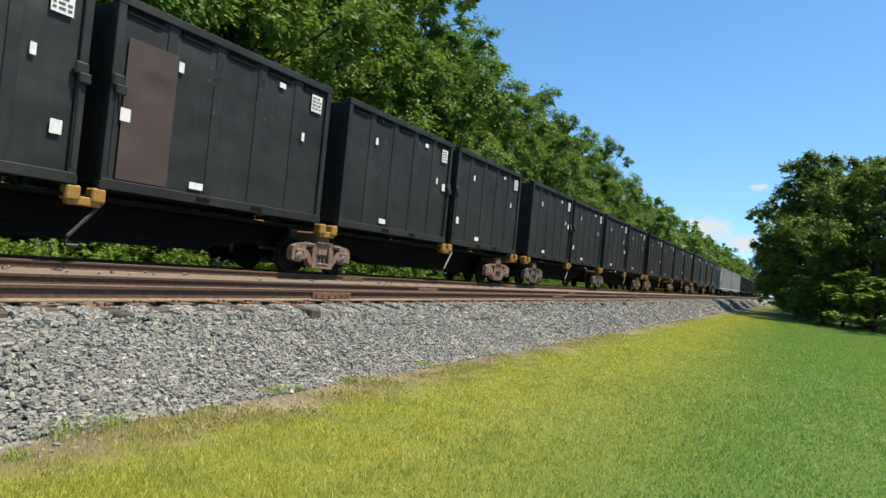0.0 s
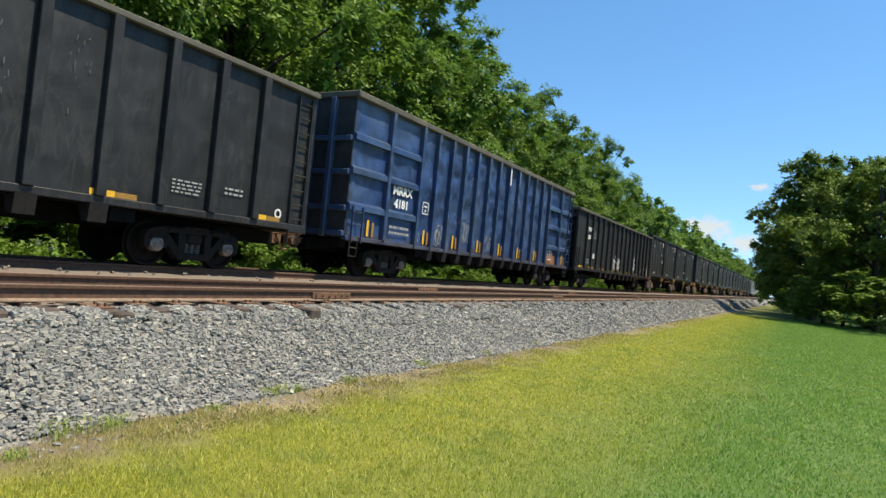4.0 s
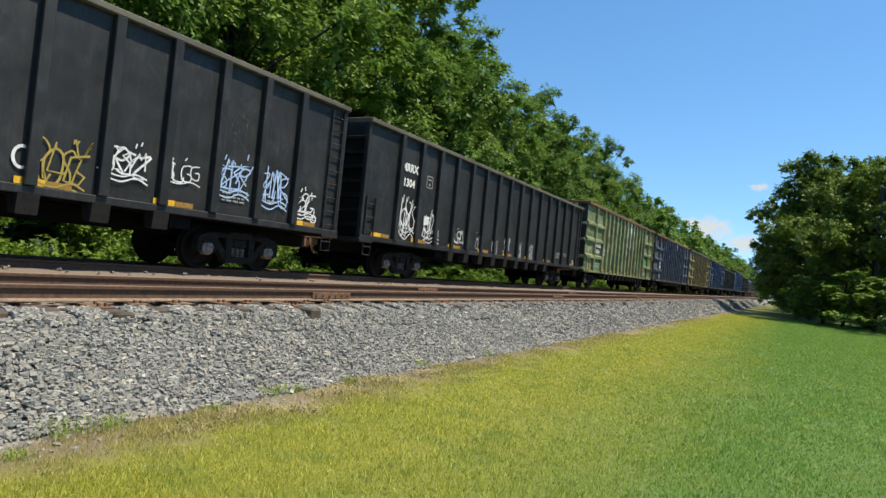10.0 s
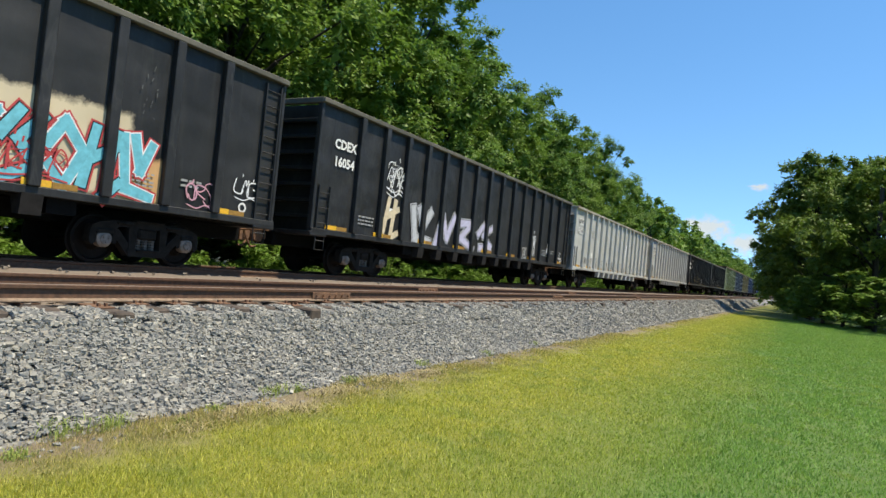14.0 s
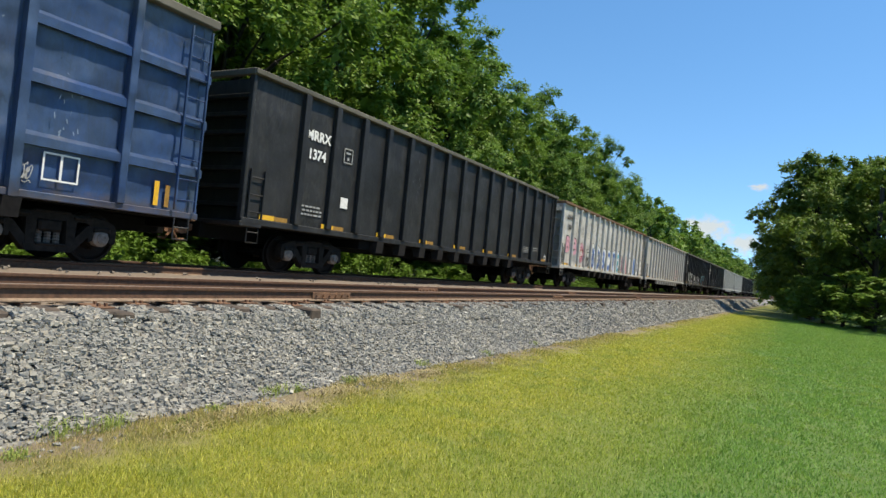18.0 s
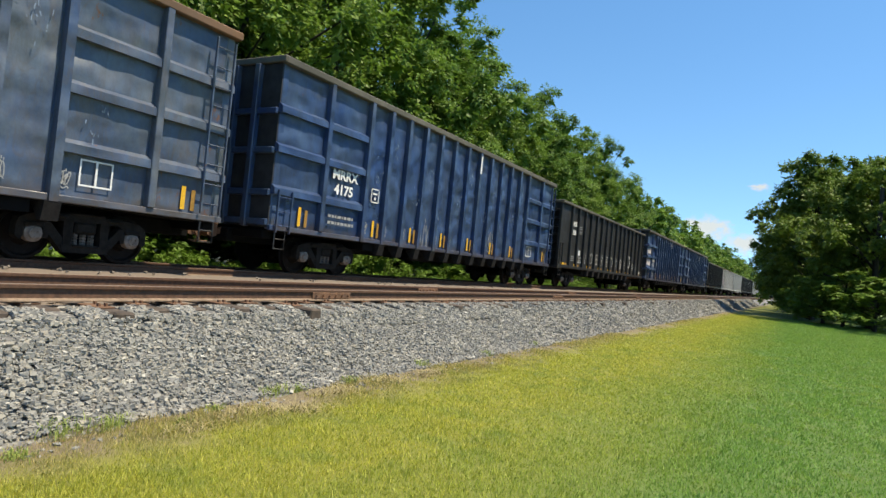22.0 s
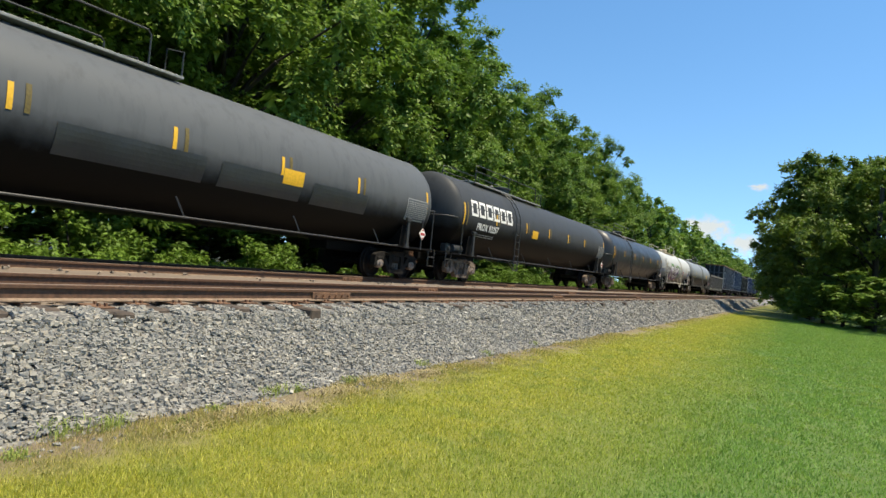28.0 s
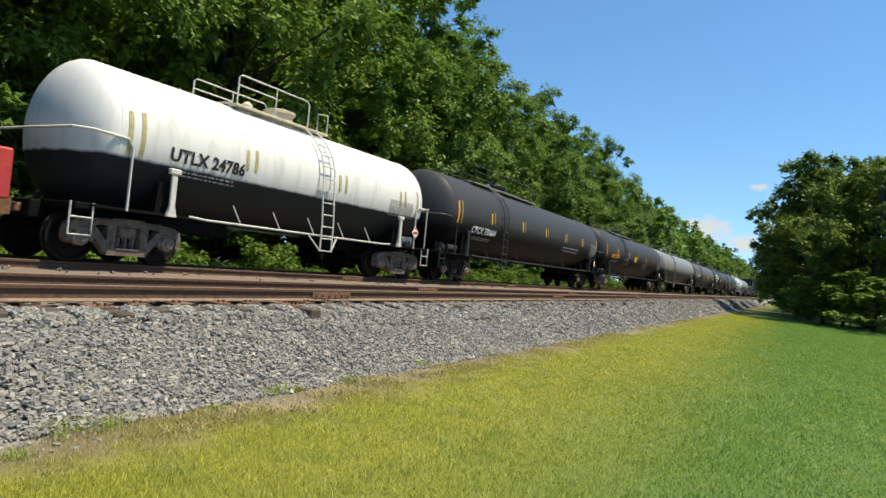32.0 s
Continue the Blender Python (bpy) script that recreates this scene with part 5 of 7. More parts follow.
def tank_wagon(right, left, shell, label, pipe, seed, r=1.5, zc=2.45, mark="", number="", ink=None, tape=YELLOW, belly=0.0, heads=0.62, climb=5.4, deck=(2.8, 10.0), text_at=(2.9, 2.2, 0.36), axle=1.68, gear=-1):
    L = right - left
    h = L / 2
    car = thing("tank_wagon", label, "tank wagon", "wagons of the train", ((left + right) / 2, YC, 0))
    prof = [(-h + heads * (1 - math.cos(a * math.pi / 20)), max(0.01, r * math.sin(a * math.pi / 20))) for a in range(0, 11)]
    full = prof + [(-h + heads + (L - 2 * heads) * i / 8, r) for i in range(1, 8)] + [(-x, q) for x, q in reversed(prof)]
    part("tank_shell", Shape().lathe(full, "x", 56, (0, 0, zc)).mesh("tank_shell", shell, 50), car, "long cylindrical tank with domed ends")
    for x in (-h + heads, h - heads):
        part("head_seam", Shape().lathe([(x - 0.02, r - 0.01), (x - 0.012, r + 0.003), (x + 0.012, r + 0.003), (x + 0.02, r - 0.01)], "x", 56, (0, 0, zc)).mesh("head_seam", shell), car)
    # frame, sills and saddles
    for d in (-1, 1):
        part("stub_sill", cached(("stub", round(L, 1)), lambda: Shape().box(h - 4.2, h + 0.25, -0.33, 0.33, 0.72, 1.05, 0.02).box(h - 0.35, h + 0.05, -1.35, 1.35, 0.95, 1.06, 0.015).box(h - 2.3, h - 0.2, -1.42, -0.9, 1.0, 1.05).box(h - 2.3, h - 0.2, 0.9, 1.42, 1.0, 1.05).mesh("stub_sill", UNDER)), car, "", (0, 0, 0), 0 if d > 0 else 180)
        part("saddle", cached(("saddle", round(L, 1), r), lambda: Shape().prism([(-1.3, 1.0), (1.3, 1.0), (1.36, zc - 0.75), (1.0, zc - 1.2), (0.0, zc - r - 0.02), (-1.0, zc - 1.2), (-1.36, zc - 0.75)], h - 1.95, h - 1.5, "yz").mesh("saddle", UNDER)), car, "", (0, 0, 0), 0 if d > 0 else 180)
        add_truck(car, d * (h - axle), TRUCK_DARK if seed % 3 == 2 else TRUCK_TAN)
    add_couplers(car, h + 0.45)
    # side grab rail with brackets
    for sy in (-1, 1):
        s = Shape().tube([(-h + 2.2, sy * 1.42, 1.05), (-h + 2.6, sy * 1.5, 1.02), (h - 2.6, sy * 1.5, 1.02), (h - 2.2, sy * 1.42, 1.05)], 0.024)
        part("side_rail", s.mesh("side_rail", pipe), car)
    br = cached(("bracket", pipe.name, r, zc), lambda: Shape().bar((0.10, -1.5, 1.02), (-0.04, -1.36, 1.42), 0.05, 0.025).mesh("rail_bracket", pipe))
    for i in range(5):
        part("rail_bracket", br, car, "", (-h + 3.4 + i * (L - 6.8) / 4, 0, 0))
    # ladder up the side
    xl = -h + climb
    pts = [(0, -1.62, 0.62), (0, -1.62, 1.3), (0, -r - 0.12, zc - 0.1)] + [(0, -(r + 0.12) * math.cos(a), zc + (r + 0.12) * math.sin(a)) for a in (0.2, 0.45, 0.7, 0.95, 1.2)]
    lad = part("ladder", Shape().tube([(-0.22, *p[1:]) for p in pts], 0.022).tube([(0.22, *p[1:]) for p in pts], 0.022).bar((-0.55, -1.5, 1.0), (-0.22, -1.62, 0.64), 0.03, 0.03).bar((0.55, -1.5, 1.0), (0.22, -1.62, 0.64), 0.03, 0.03).mesh("ladder", pipe), car, "side ladder to the platform", (xl, 0, 0))
    rung = cached(("trung", pipe.name), lambda: Shape().tube([(-0.22, 0, 0), (0.22, 0, 0)], 0.016, 5).mesh("rung", pipe))
    for z in (0.64, 0.95, 1.25, 1.55, 1.85, 2.15):
        part("rung", rung, lad, "", (0, -1.62 if z < 1.4 else -1.62 + (z - 1.3) * 0.02, z))
    for a in (0.05, 0.25, 0.45, 0.65, 0.85, 1.05):
        part("rung", rung, lad, "", (0, -(r + 0.12) * math.cos(a), zc + (r + 0.12) * math.sin(a)))
    # platform, manway, hand rails
    zt = zc + r
    px0, px1 = deck[0] - h, deck[1] - h
    part("platform", Shape().box(px0, px1, -0.78, -0.48, zt - 0.08, zt - 0.02, 0.01).box(px0, px1, 0.48, 0.78, zt - 0.08, zt - 0.02, 0.01).box(px0, px0 + 0.3, -0.5, 0.5, zt - 0.02, zt + 0.03, 0.01).box(px1 - 0.3, px1, -0.5, 0.5, zt - 0.02, zt + 0.03, 0.01).mesh("platform", CREAM if pipe is PIPE_WHITE else PIPE), car, "walkway round the manway")
    cx = (px0 + px1) / 2
    part("manway", Shape().lathe([(zt - 0.06, 0.36), (zt + 0.26, 0.36), (zt + 0.27, 0.42), (zt + 0.33, 0.42), (zt + 0.37, 0.3), (zt + 0.38, 0.02)], "z", 20, (cx + 0.5, 0, 0)).mesh("manway", CREAM if pipe is PIPE_WHITE else pipe), car, "round manway cover")
    part("valve", Shape().lathe([(zt - 0.05, 0.14), (zt + 0.22, 0.14), (zt + 0.3, 0.06)], "z", 12, (cx - 0.6, 0, 0)).mesh("valve", CREAM if pipe is PIPE_WHITE else pipe), car)
    for sy in (-0.76, 0.76):
        s = Shape()
        s.tube([(px0, sy, zt - 0.05), (px0, sy, zt + 0.58), (px0 + 0.08, sy, zt + 0.64), (px1 - 0.9, sy, zt + 0.64), (px1 - 0.82, sy, zt + 0.56), (px1 - 0.82, sy, zt - 0.05)], 0.019)
        s.tube([(cx - 0.4, sy, zt - 0.05), (cx - 0.4, sy, zt + 0.64)], 0.017)
        s.tube([(px1 - 0.45, sy, zt - 0.05), (px1 - 0.45, sy, zt + 0.42), (px1 - 0.05, sy, zt + 0.48), (px1 - 0.05, sy, zt - 0.05)], 0.019)
        s.tube([(px0, sy, zt + 0.4), (cx - 0.4, sy, zt + 0.4)], 0.018)
        part("hand_rail", s.mesh("hand_rail", pipe), car, "tubular hand rail")
    # end rails, brake gear and placards
    for d in (-1, 1):
        s = Shape().tube([(h - 0.85, -1.42, 1.0), (h - 0.85, -1.42, 2.15), (h - 0.75, -1.42, 2.3), (h - 0.1, -1.4, 2.33), (h + 0.15, -1.2, 2.33), (h + 0.18, 0, 2.33), (h + 0.18, 1.2, 2.33)], 0.026)
        s.tube([(h + 0.18, -1.2, 1.02), (h + 0.18, -1.2, 2.33)], 0.022)
        part("end_rail", s.mesh("end_rail", pipe), car, "", (0, 0, 0), 0) if d > 0 else part("end_rail", Shape().tube([(-x + 0, y, z) for x, y, z in ((h - 0.85, -1.42, 1.0), (h - 0.85, -1.42, 2.15), (h - 0.75, -1.42, 2.3), (h - 0.1, -1.4, 2.33), (h + 0.15, -1.2, 2.33), (h + 0.18, 0, 2.33), (h + 0.18, 1.2, 2.33))], 0.026).mesh("end_rail", pipe), car)
        part("stirrup_step", cached(("tstir", pipe.name), lambda: Shape().tube([(-0.2, 0, 0.06), (-0.2, 0, -0.5), (0.2, 0, -0.5), (0.2, 0, 0.06)], 0.02).tube([(-0.2, 0, -0.2), (0.2, 0, -0.2)], 0.016).mesh("stirrup_step", pipe)), car, "", (d * (h - 0.05), -1.38, 1.0))
        part("placard_post", cached(("ppost", pipe.name), lambda: Shape().box(-0.06, 0.06, -0.03, 0.03, 1.0, 1.85, 0.01).box(-0.12, 0.12, -0.05, 0.05, 1.82, 1.93, 0.015).prism([(-0.11, 1.0), (0.11, 1.0), (0.05, 1.2), (-0.05, 1.2)], -0.035, 0.035).mesh("placard_post", pipe)), car, "", (d * (h - 1.75), -1.46, 0))
    px = h - 0.95
    dia = part("placard", Shape().prism([(0, 0.19), (0.19, 0), (0, -0.19), (-0.19, 0)], -0.02, 0.0).mesh("placard", MARK, 0), car, "white diamond placard with red edge", (px, -1.5, 1.5))
    part("placard_face", Shape().prism([(0, 0.17), (0.06, 0.11), (-0.06, 0.11)], -0.024, -0.021).prism([(0, -0.17), (0.06, -0.11), (-0.06, -0.11)], -0.024, -0.021).box(-0.13, 0.13, -0.024, -0.021, -0.04, 0.04).mesh("placard_face", RED, 0), dia)
    xb = gear * (h - 1.2)
    brake = Shape().lathe([(-0.45, 0.02), (-0.42, 0.15), (0.38, 0.15), (0.42, 0.02)], "x", 16, (xb, -1.05, 1.22))
    xv = gear * (h - 0.55)
    brake.box(xv - 0.16, xv + 0.16, -1.08, -0.82, 1.06, 1.38, 0.03).box(xv - 0.07, xv + 0.07, -1.14, -1.08, 1.14, 1.28, 0.02).tube([(xv, -1.0, 1.38), (xv, -1.0, 1.62), (xv - 0.15, -1.0, 1.66)], 0.022)
    part("brake_gear", brake.mesh("brake_gear", SLATE if pipe is PIPE_WHITE else PIPE_DARK), car, "brake cylinder and valve")
    # reflectors, letters, notices
    rr = r + 0.002
    xs = [-h + x for x in (0.78, 3.6, 6.85, 9.8, 12.75, 15.7) if x < L - 1.6] + [h - 0.82]
    last = len(xs) - 1
    for i, x in enumerate(xs):
        z0, z1 = (zc - 0.38, zc + 0.42) if i in (0, last) else (zc - 0.15, zc + 0.28)
        part("reflector", shell_patch(x - 0.045, x + 0.045, z0, z1, rr, zc, tape), car)
        if i < last:
            part("reflector", shell_patch(x + 0.22, x + 0.31, z0, z1 + 0.04, rr, zc, (AMBER if seed in (3, 8) else OLD_TAPE) if tape == YELLOW else tape), car)
    if number:
        part("lettering", shell_words(f"{mark} {number}", text_at[2], ink or MARK, -h + text_at[0], text_at[1], rr, zc, 0.012), car, f"stencilled {mark} {number}")
        part("stencil", on_shell(shifted(bars_text(1.5, 0.16, 2, MARK_GREY, seed), -h + text_at[0], text_at[1] - 0.33), rr, zc), car)
    xd, zd = h - heads - 0.75, zc - 0.25
    if shell is TANK_TWO:
        part("stencil", on_shell(shifted(bars_text(1.3, 0.5, 8, CHORD_WHITE, seed + 3), xd - 0.3, zd), rr + 0.004, zc), car)
    else:
        part("data_panel", shell_patch(xd - 0.60, xd + 0.60, zd - 0.34, zd + 0.34, rr, zc, MARK_GREY, "data_panel"), car, "pale panel with a table of small print")
        part("panel_face", shell_patch(xd - 0.57, xd + 0.57, zd - 0.31, zd + 0.31, rr + 0.004, zc, SLATE, "panel_face"), car)
        part("stencil", on_shell(shifted(bars_text(1.06, 0.54, 9, MARK_GREY, seed + 3), xd, zd), rr + 0.008, zc), car)
    if belly:
        part("tank_panel", shell_patch(belly - h, belly - h + 0.70, zc - 0.33, zc + 0.03, rr + 0.005, zc, YELLOW, "tank_panel"), car, "yellow warning panel")
    return car


def shifted(me, x, z):
    me = me.copy()
    me.transform(Matrix.Translation((x, 0, z)))
    return me


# ---- the train, from its far end to its near end ----
TRAIN = []
for i in range(5):
    TRAIN.append(ladder_end_gondola(258.8 - i * 21.3 if i < 4 else 173.6, "black", "", "", i, B_LEN, False))
TRAIN.append(ladder_end_gondola(152.2, "white", "", "", 5, B_LEN, False))
TRAIN.append(ladder_end_gondola(130.8, "white", "", "", 6, B_LEN, False))
for i, left in enumerate((81.4, 54.4, 27.42, 0.42, -27.6)):
    TRAIN.append(container_wagon(left, i, 1 if i == 3 else -1))

g = ladder_end_gondola(-28.9, "black", "MRRX", "1388", 11)
tags(g, B_LEN / 2, [(9.2, 1.75, 1.8, 0.7, "white", 21), (14.2, 1.85, 1.1, 0.6, "white", 22), (14.3, 2.4, 0.7, 0.25, "white", 23), (18.9, 1.75, 0.55, 0.6, "white", 24)])
TRAIN.append(g)
RUST_C, DARK_C = (0.16, 0.07, 0.032), (0.035, 0.032, 0.030)
BLUE_A = ("blue_side_paint", (0.018, 0.052, 0.165), (0.050, 0.088, 0.17), (0.030, 0.036, 0.046), 0.53, 0.72)
BLUE_RUST = paint(*BLUE_A, rough=0.30, third=(0.026, 0.050, 0.115), mottle=0.4, gloss=0.5, dents=0.7, spots=GRIME + ((6.2, 7.6, 1.0, 1.7, (0.30, 0.13, 0.04), 0.2, 0.9),))
TRAIN.append(end_panel_gondola(-50.5, "BLUE", CHORD, "MRRX", "4181", 2, "up", sheet=BLUE_RUST))
g = ladder_end_gondola(-71.0, "black", "MRRX", "1318", 12)
tags(g, B_LEN / 2, [(6.0, 1.8, 0.5, 0.8, "white", 31), (12.1, 1.6, 0.5, 0.5, "white", 32)])
TRAIN.append(g)
TRAIN.append(end_panel_gondola(-92.45, "BLUE", CHORD, "MRRX", "4129", 3, "up"))
BRIGHT = (0.06, 0.24, 0.085)
OLIVE_SIDE = paint("olive_side_paint", (0.275, 0.24, 0.115), (0.20, 0.235, 0.10), (0.13, 0.09, 0.045), 0.46, 0.63, (0.15, 0.08, 0.045), third=(0.185, 0.125, 0.068), mottle=1.0, dents=0.6, spots=GRIME[:1] + (
    (6.0, 7.6, 2.1, 2.8, BRIGHT, 0.05, 0.95), (7.9, 9.4, 4.05, 4.9, BRIGHT, 0.1, 0.8), (8.9, 9.4, 1.1, 4.9, BRIGHT, 0.1, 0.7), (-9.4, -7.9, 3.1, 3.7, BRIGHT, 0.1, 0.8), (-7.6, -6.1, 1.1, 1.8, BRIGHT, 0.1, 0.85),
    (-2.0, 3.3, 2.4, 3.3, (0.20, 0.10, 0.06), 0.35, 0.75), (4.0, 5.8, 3.4, 4.3, BRIGHT, 0.35, 0.45), (0.6, 2.4, 3.5, 4.4, BRIGHT, 0.35, 0.4), (7.9, 8.8, 1.9, 3.3, (0.19, 0.10, 0.055), 0.25, 0.7), (-6.0, -3.0, 1.3, 2.6, (0.17, 0.085, 0.05), 0.4, 0.7)))
TRAIN.append(end_panel_gondola(-112.4, "OLIVE", CHORD, "MRRX", "4120", 4, "up", 0.055, True, OLIVE_SIDE))
WORN_SIDE = paint("slate_blue_side_paint", (0.062, 0.090, 0.132), (0.125, 0.148, 0.168), (0.085, 0.068, 0.055), 0.52, 0.66, (0.13, 0.062, 0.035), rough=0.36, third=(0.052, 0.080, 0.13), mottle=0.45, dents=0.8, spots=GRIME + (
    (6.1, 7.4, 3.95, 4.5, RUST_C, 0.22, 0.75), (6.1, 6.5, 3.1, 3.6, RUST_C, 0.2, 0.6), (7.8, 9.4, 1.0, 4.9, (0.022, 0.05, 0.15), 0.6, 0.6), (6.0, 7.6, 1.2, 2.7, (0.025, 0.055, 0.15), 0.6, 0.55), (5.2, 5.9, 1.4, 4.6, (0.11, 0.06, 0.04), 0.35, 0.5),
    (-7.5, -6.8, 3.2, 3.6, RUST_C, 0.25, 0.7), (-5.8, -5.3, 2.1, 3.4, RUST_C, 0.3, 0.6), (-1.2, -0.85, 2.4, 4.0, RUST_C, 0.3, 0.6), (3.75, 4.0, 2.4, 4.4, RUST_C, 0.3, 0.5)))
TRAIN.append(end_panel_gondola(-132.6, "BLUE_WORN", CHORD_RUST, "MRRX", "4163", 5, "flat", 0.07, False, WORN_SIDE))
GREEN_SIDE = paint("pale_green_side_paint", (0.20, 0.26, 0.12), (0.33, 0.34, 0.19), (0.12, 0.095, 0.05), 0.47, 0.66, (0.18, 0.085, 0.045), third=(0.13, 0.25, 0.11), mottle=0.8, dents=0.8, spots=GRIME[:1] + (
    (0.5, 2.98, 2.95, 4.95, (0.40, 0.46, 0.44), 0.06, 0.9), (2.36, 2.62, 1.3, 4.95, (0.17, 0.07, 0.038), 0.07, 0.95), (2.76, 2.96, 2.4, 4.9, (0.36, 0.16, 0.10), 0.12, 0.6), (3.15, 3.38, 3.1, 3.7, (0.06, 0.045, 0.035), 0.1, 0.9), (6.0, 7.6, 2.1, 2.8, BRIGHT, 0.06, 0.9), (-7.6, -6.0, 1.2, 1.9, BRIGHT, 0.1, 0.7), (-6, -4.2, 2.4, 4.2, (0.17, 0.13, 0.07), 0.5, 0.7)))
TRAIN.append(end_panel_gondola(-152.9, "GREEN", CHORD_RUST, "MRRX", "4161", 6, "flat", 0.09, True, GREEN_SIDE))
g = ladder_end_gondola(-173.0, "black", "MRRX", "1304", 13)
tags(g, B_LEN / 2, [(2.4, 2.0, 0.8, 1.2, "white", 41), (3.9, 1.8, 1.0, 0.9, "white", 42), (5.9, 1.65, 0.6, 0.4, "white", 43), (7.6, 1.6, 0.6, 0.5, "silver", 44), (9.0, 1.55, 0.5, 0.6, "silver", 45), (10.2, 1.6, 0.5, 0.8, "silver", 46), (11.6, 1.55, 0.4, 0.6, "silver", 47), (13.0, 1.55, 0.4, 0.6, "silver", 48)])
TRAIN.append(g)
g = ladder_end_gondola(-194.2, "black", "CDEX", "16143", 14)
tags(g, B_LEN / 2, [(2.2, 3.6, 0.9, 0.9, "white", 50), (3.2, 2.2, 0.9, 0.7, "white", 51), (5.6, 1.8, 1.0, 0.8, "gold", 52), (7.3, 1.8, 1.0, 0.8, "gold", 53), (9.0, 1.8, 0.9, 0.7, "gold", 54), (10.7, 1.7, 0.9, 0.8, "white", 55), (12.95, 1.62, 0.85, 0.85, "gold", 61), (14.1, 1.88, 0.85, 0.6, "white", 56), (15.3, 1.92, 0.8, 0.42, "white", 57), (16.55, 2.02, 0.95, 0.75, "sky", 58), (17.8, 1.96, 0.85, 0.8, "sky", 59), (18.85, 1.73, 0.75, 0.6, "white", 60)])
ring = Shape()
ribbon(ring, [(0.13 * math.cos(a * 0.4), 0.17 * math.sin(a * 0.4)) for a in range(17)], 0.05)
part("graffiti", ring.mesh("graffiti", SPRAY["white"], 0), g, "", (12.36 - B_LEN / 2, -1.45, 1.63))
part("paint_peel", Shape().prism([(-0.06, 0.5), (0.05, 0.42), (0.09, -0.1), (0.03, -0.5), (-0.05, -0.42), (-0.09, 0.0)], -0.004, 0.0).mesh("paint_peel", MARK, 0), g, "white peeled streak", (13.74 - B_LEN / 2, -1.446, 3.3))
TRAIN.append(g)
g = ladder_end_gondola(-215.5, "white", "LEWX", "2125", 15)
tags(g, B_LEN / 2, [(15.8, 1.7, 0.6, 0.7, "black", 70), (16.6, 1.55, 0.5, 0.6, "black", 71), (12.6, 2.0, 1.0, 0.6, "silver", 72), (5.4, 2.1, 0.5, 1.2, "silver", 73)])
TRAIN.append(g)
g = ladder_end_gondola(-236.75, "white", "LEWX", "2118", 16)
tags(g, B_LEN / 2, [(2.2 + 1.2 * i, 1.55, 0.3, 0.5, "black", 80 + i) for i in range(13)] + [(8.4, 1.6, 1.0, 0.5, "black", 95)])
letter_piece(g, 11.7 - B_LEN / 2, 2.35, 0.9, 1.6, -1.445, SPRAY["white"], SPRAY["silver"], 96)
TRAIN.append(g)
g = ladder_end_gondola(-258.0, "black", "CDEX", "16054", 17)
for i, (x, c) in enumerate(((3.5, "cream"), (5.3, "silver"), (6.9, "lilac"), (8.5, "lilac"), (10.1, "lilac"))):
    letter_piece(g, x - B_LEN / 2, 1.75, 0.8 if i == 0 else 1.35, 1.15 - 0.06 * i, -1.445, SPRAY[c], SPRAY["black" if i == 0 else "silver"], 100 + i, SPRAY["black"], 0.26)
tags(g, B_LEN / 2, [(14.2, 1.5, 0.6, 0.5, "white", 108), (15.3, 1.95, 0.4, 0.9, "white", 109), (17.3, 1.9, 0.3, 0.8, "white", 110), (19.0, 1.6, 0.3, 0.3, "white", 111), (3.6, 3.0, 0.9, 0.9, "white", 112)])
TRAIN.append(g)
CREAM_SIDE = paint("black_side_paint_with_cream_spray", (0.0115, 0.0116, 0.0122), (0.025, 0.0248, 0.0246), (0.055, 0.053, 0.049), 0.60, 0.76, (0.10, 0.095, 0.09), 0.5, 0.45, gloss=0.35, spots=((2.7, 6.4, 1.2, 2.75, (0.60, 0.50, 0.34), 0.14, 0.95), (1.7, 2.9, 1.2, 2.1, (0.60, 0.48, 0.30), 0.14, 0.9), (6.3, 7.2, 1.2, 2.0, (0.62, 0.36, 0.16), 0.14, 0.9)))
g = ladder_end_gondola(-279.5, "black", "CDEX", "", 18, sheet=CREAM_SIDE)
H = B_LEN / 2
S = SPRAY
for i in range(6):
    letter_piece(g, 2.3 + 1.02 * i - H, 1.62 + 0.12 * (i % 2), 1.5, 1.05, -1.445, S["white" if i % 2 else "sage"], S["white"], 120 + i, S["black"], 0.34)
tags(g, H, [(4.65, 2.2, 0.8, 0.3, "white", 163), (5.85, 2.25, 0.6, 0.4, "white", 164), (6.0, 1.6, 1.2, 0.5, "maroon", 165), (8.15, 1.88, 0.35, 0.35, "white", 166)])
for ch, x, w in (("B", 8.95, 0.72), ("U", 9.65, 0.6), ("R", 10.28, 0.6), ("M", 10.95, 0.7), ("O", 11.58, 0.5)):
    bubble_letter(g, ch, x - H, 1.66, w, 0.8, -1.445, ((S["white"], 0.16), (S["black"], 0.10), (S["silver"], 0.05)), ((S["white"], 0.1),))
for i in range(6):
    letter_piece(g, 13.35 + 0.66 * i - H, 1.78, 0.72, 1.05, -1.448, S["teal"], S["red"], 150 + i, S["white" if i % 2 else "black"], 0.27)
tags(g, H, [(18.1, 1.55, 0.6, 0.5, "pink", 160), (19.3, 1.82, 0.6, 0.42, "white", 161), (14.6, 1.6, 1.6, 0.6, "red", 162)])
TRAIN.append(g)
g = ladder_end_gondola(-300.5, "white", "", "", 19)
tags(g, B_LEN / 2, [(14.5, 1.9, 0.8, 0.9, "pink", 170), (15.5, 1.8, 0.6, 0.9, "orange", 171), (16.4, 1.9, 0.5, 0.8, "gold", 172)])
TRAIN.append(g)
g = ladder_end_gondola(-321.8, "white_rust", "LEWX", "1003", 20)
H = B_LEN / 2
S = SPRAY
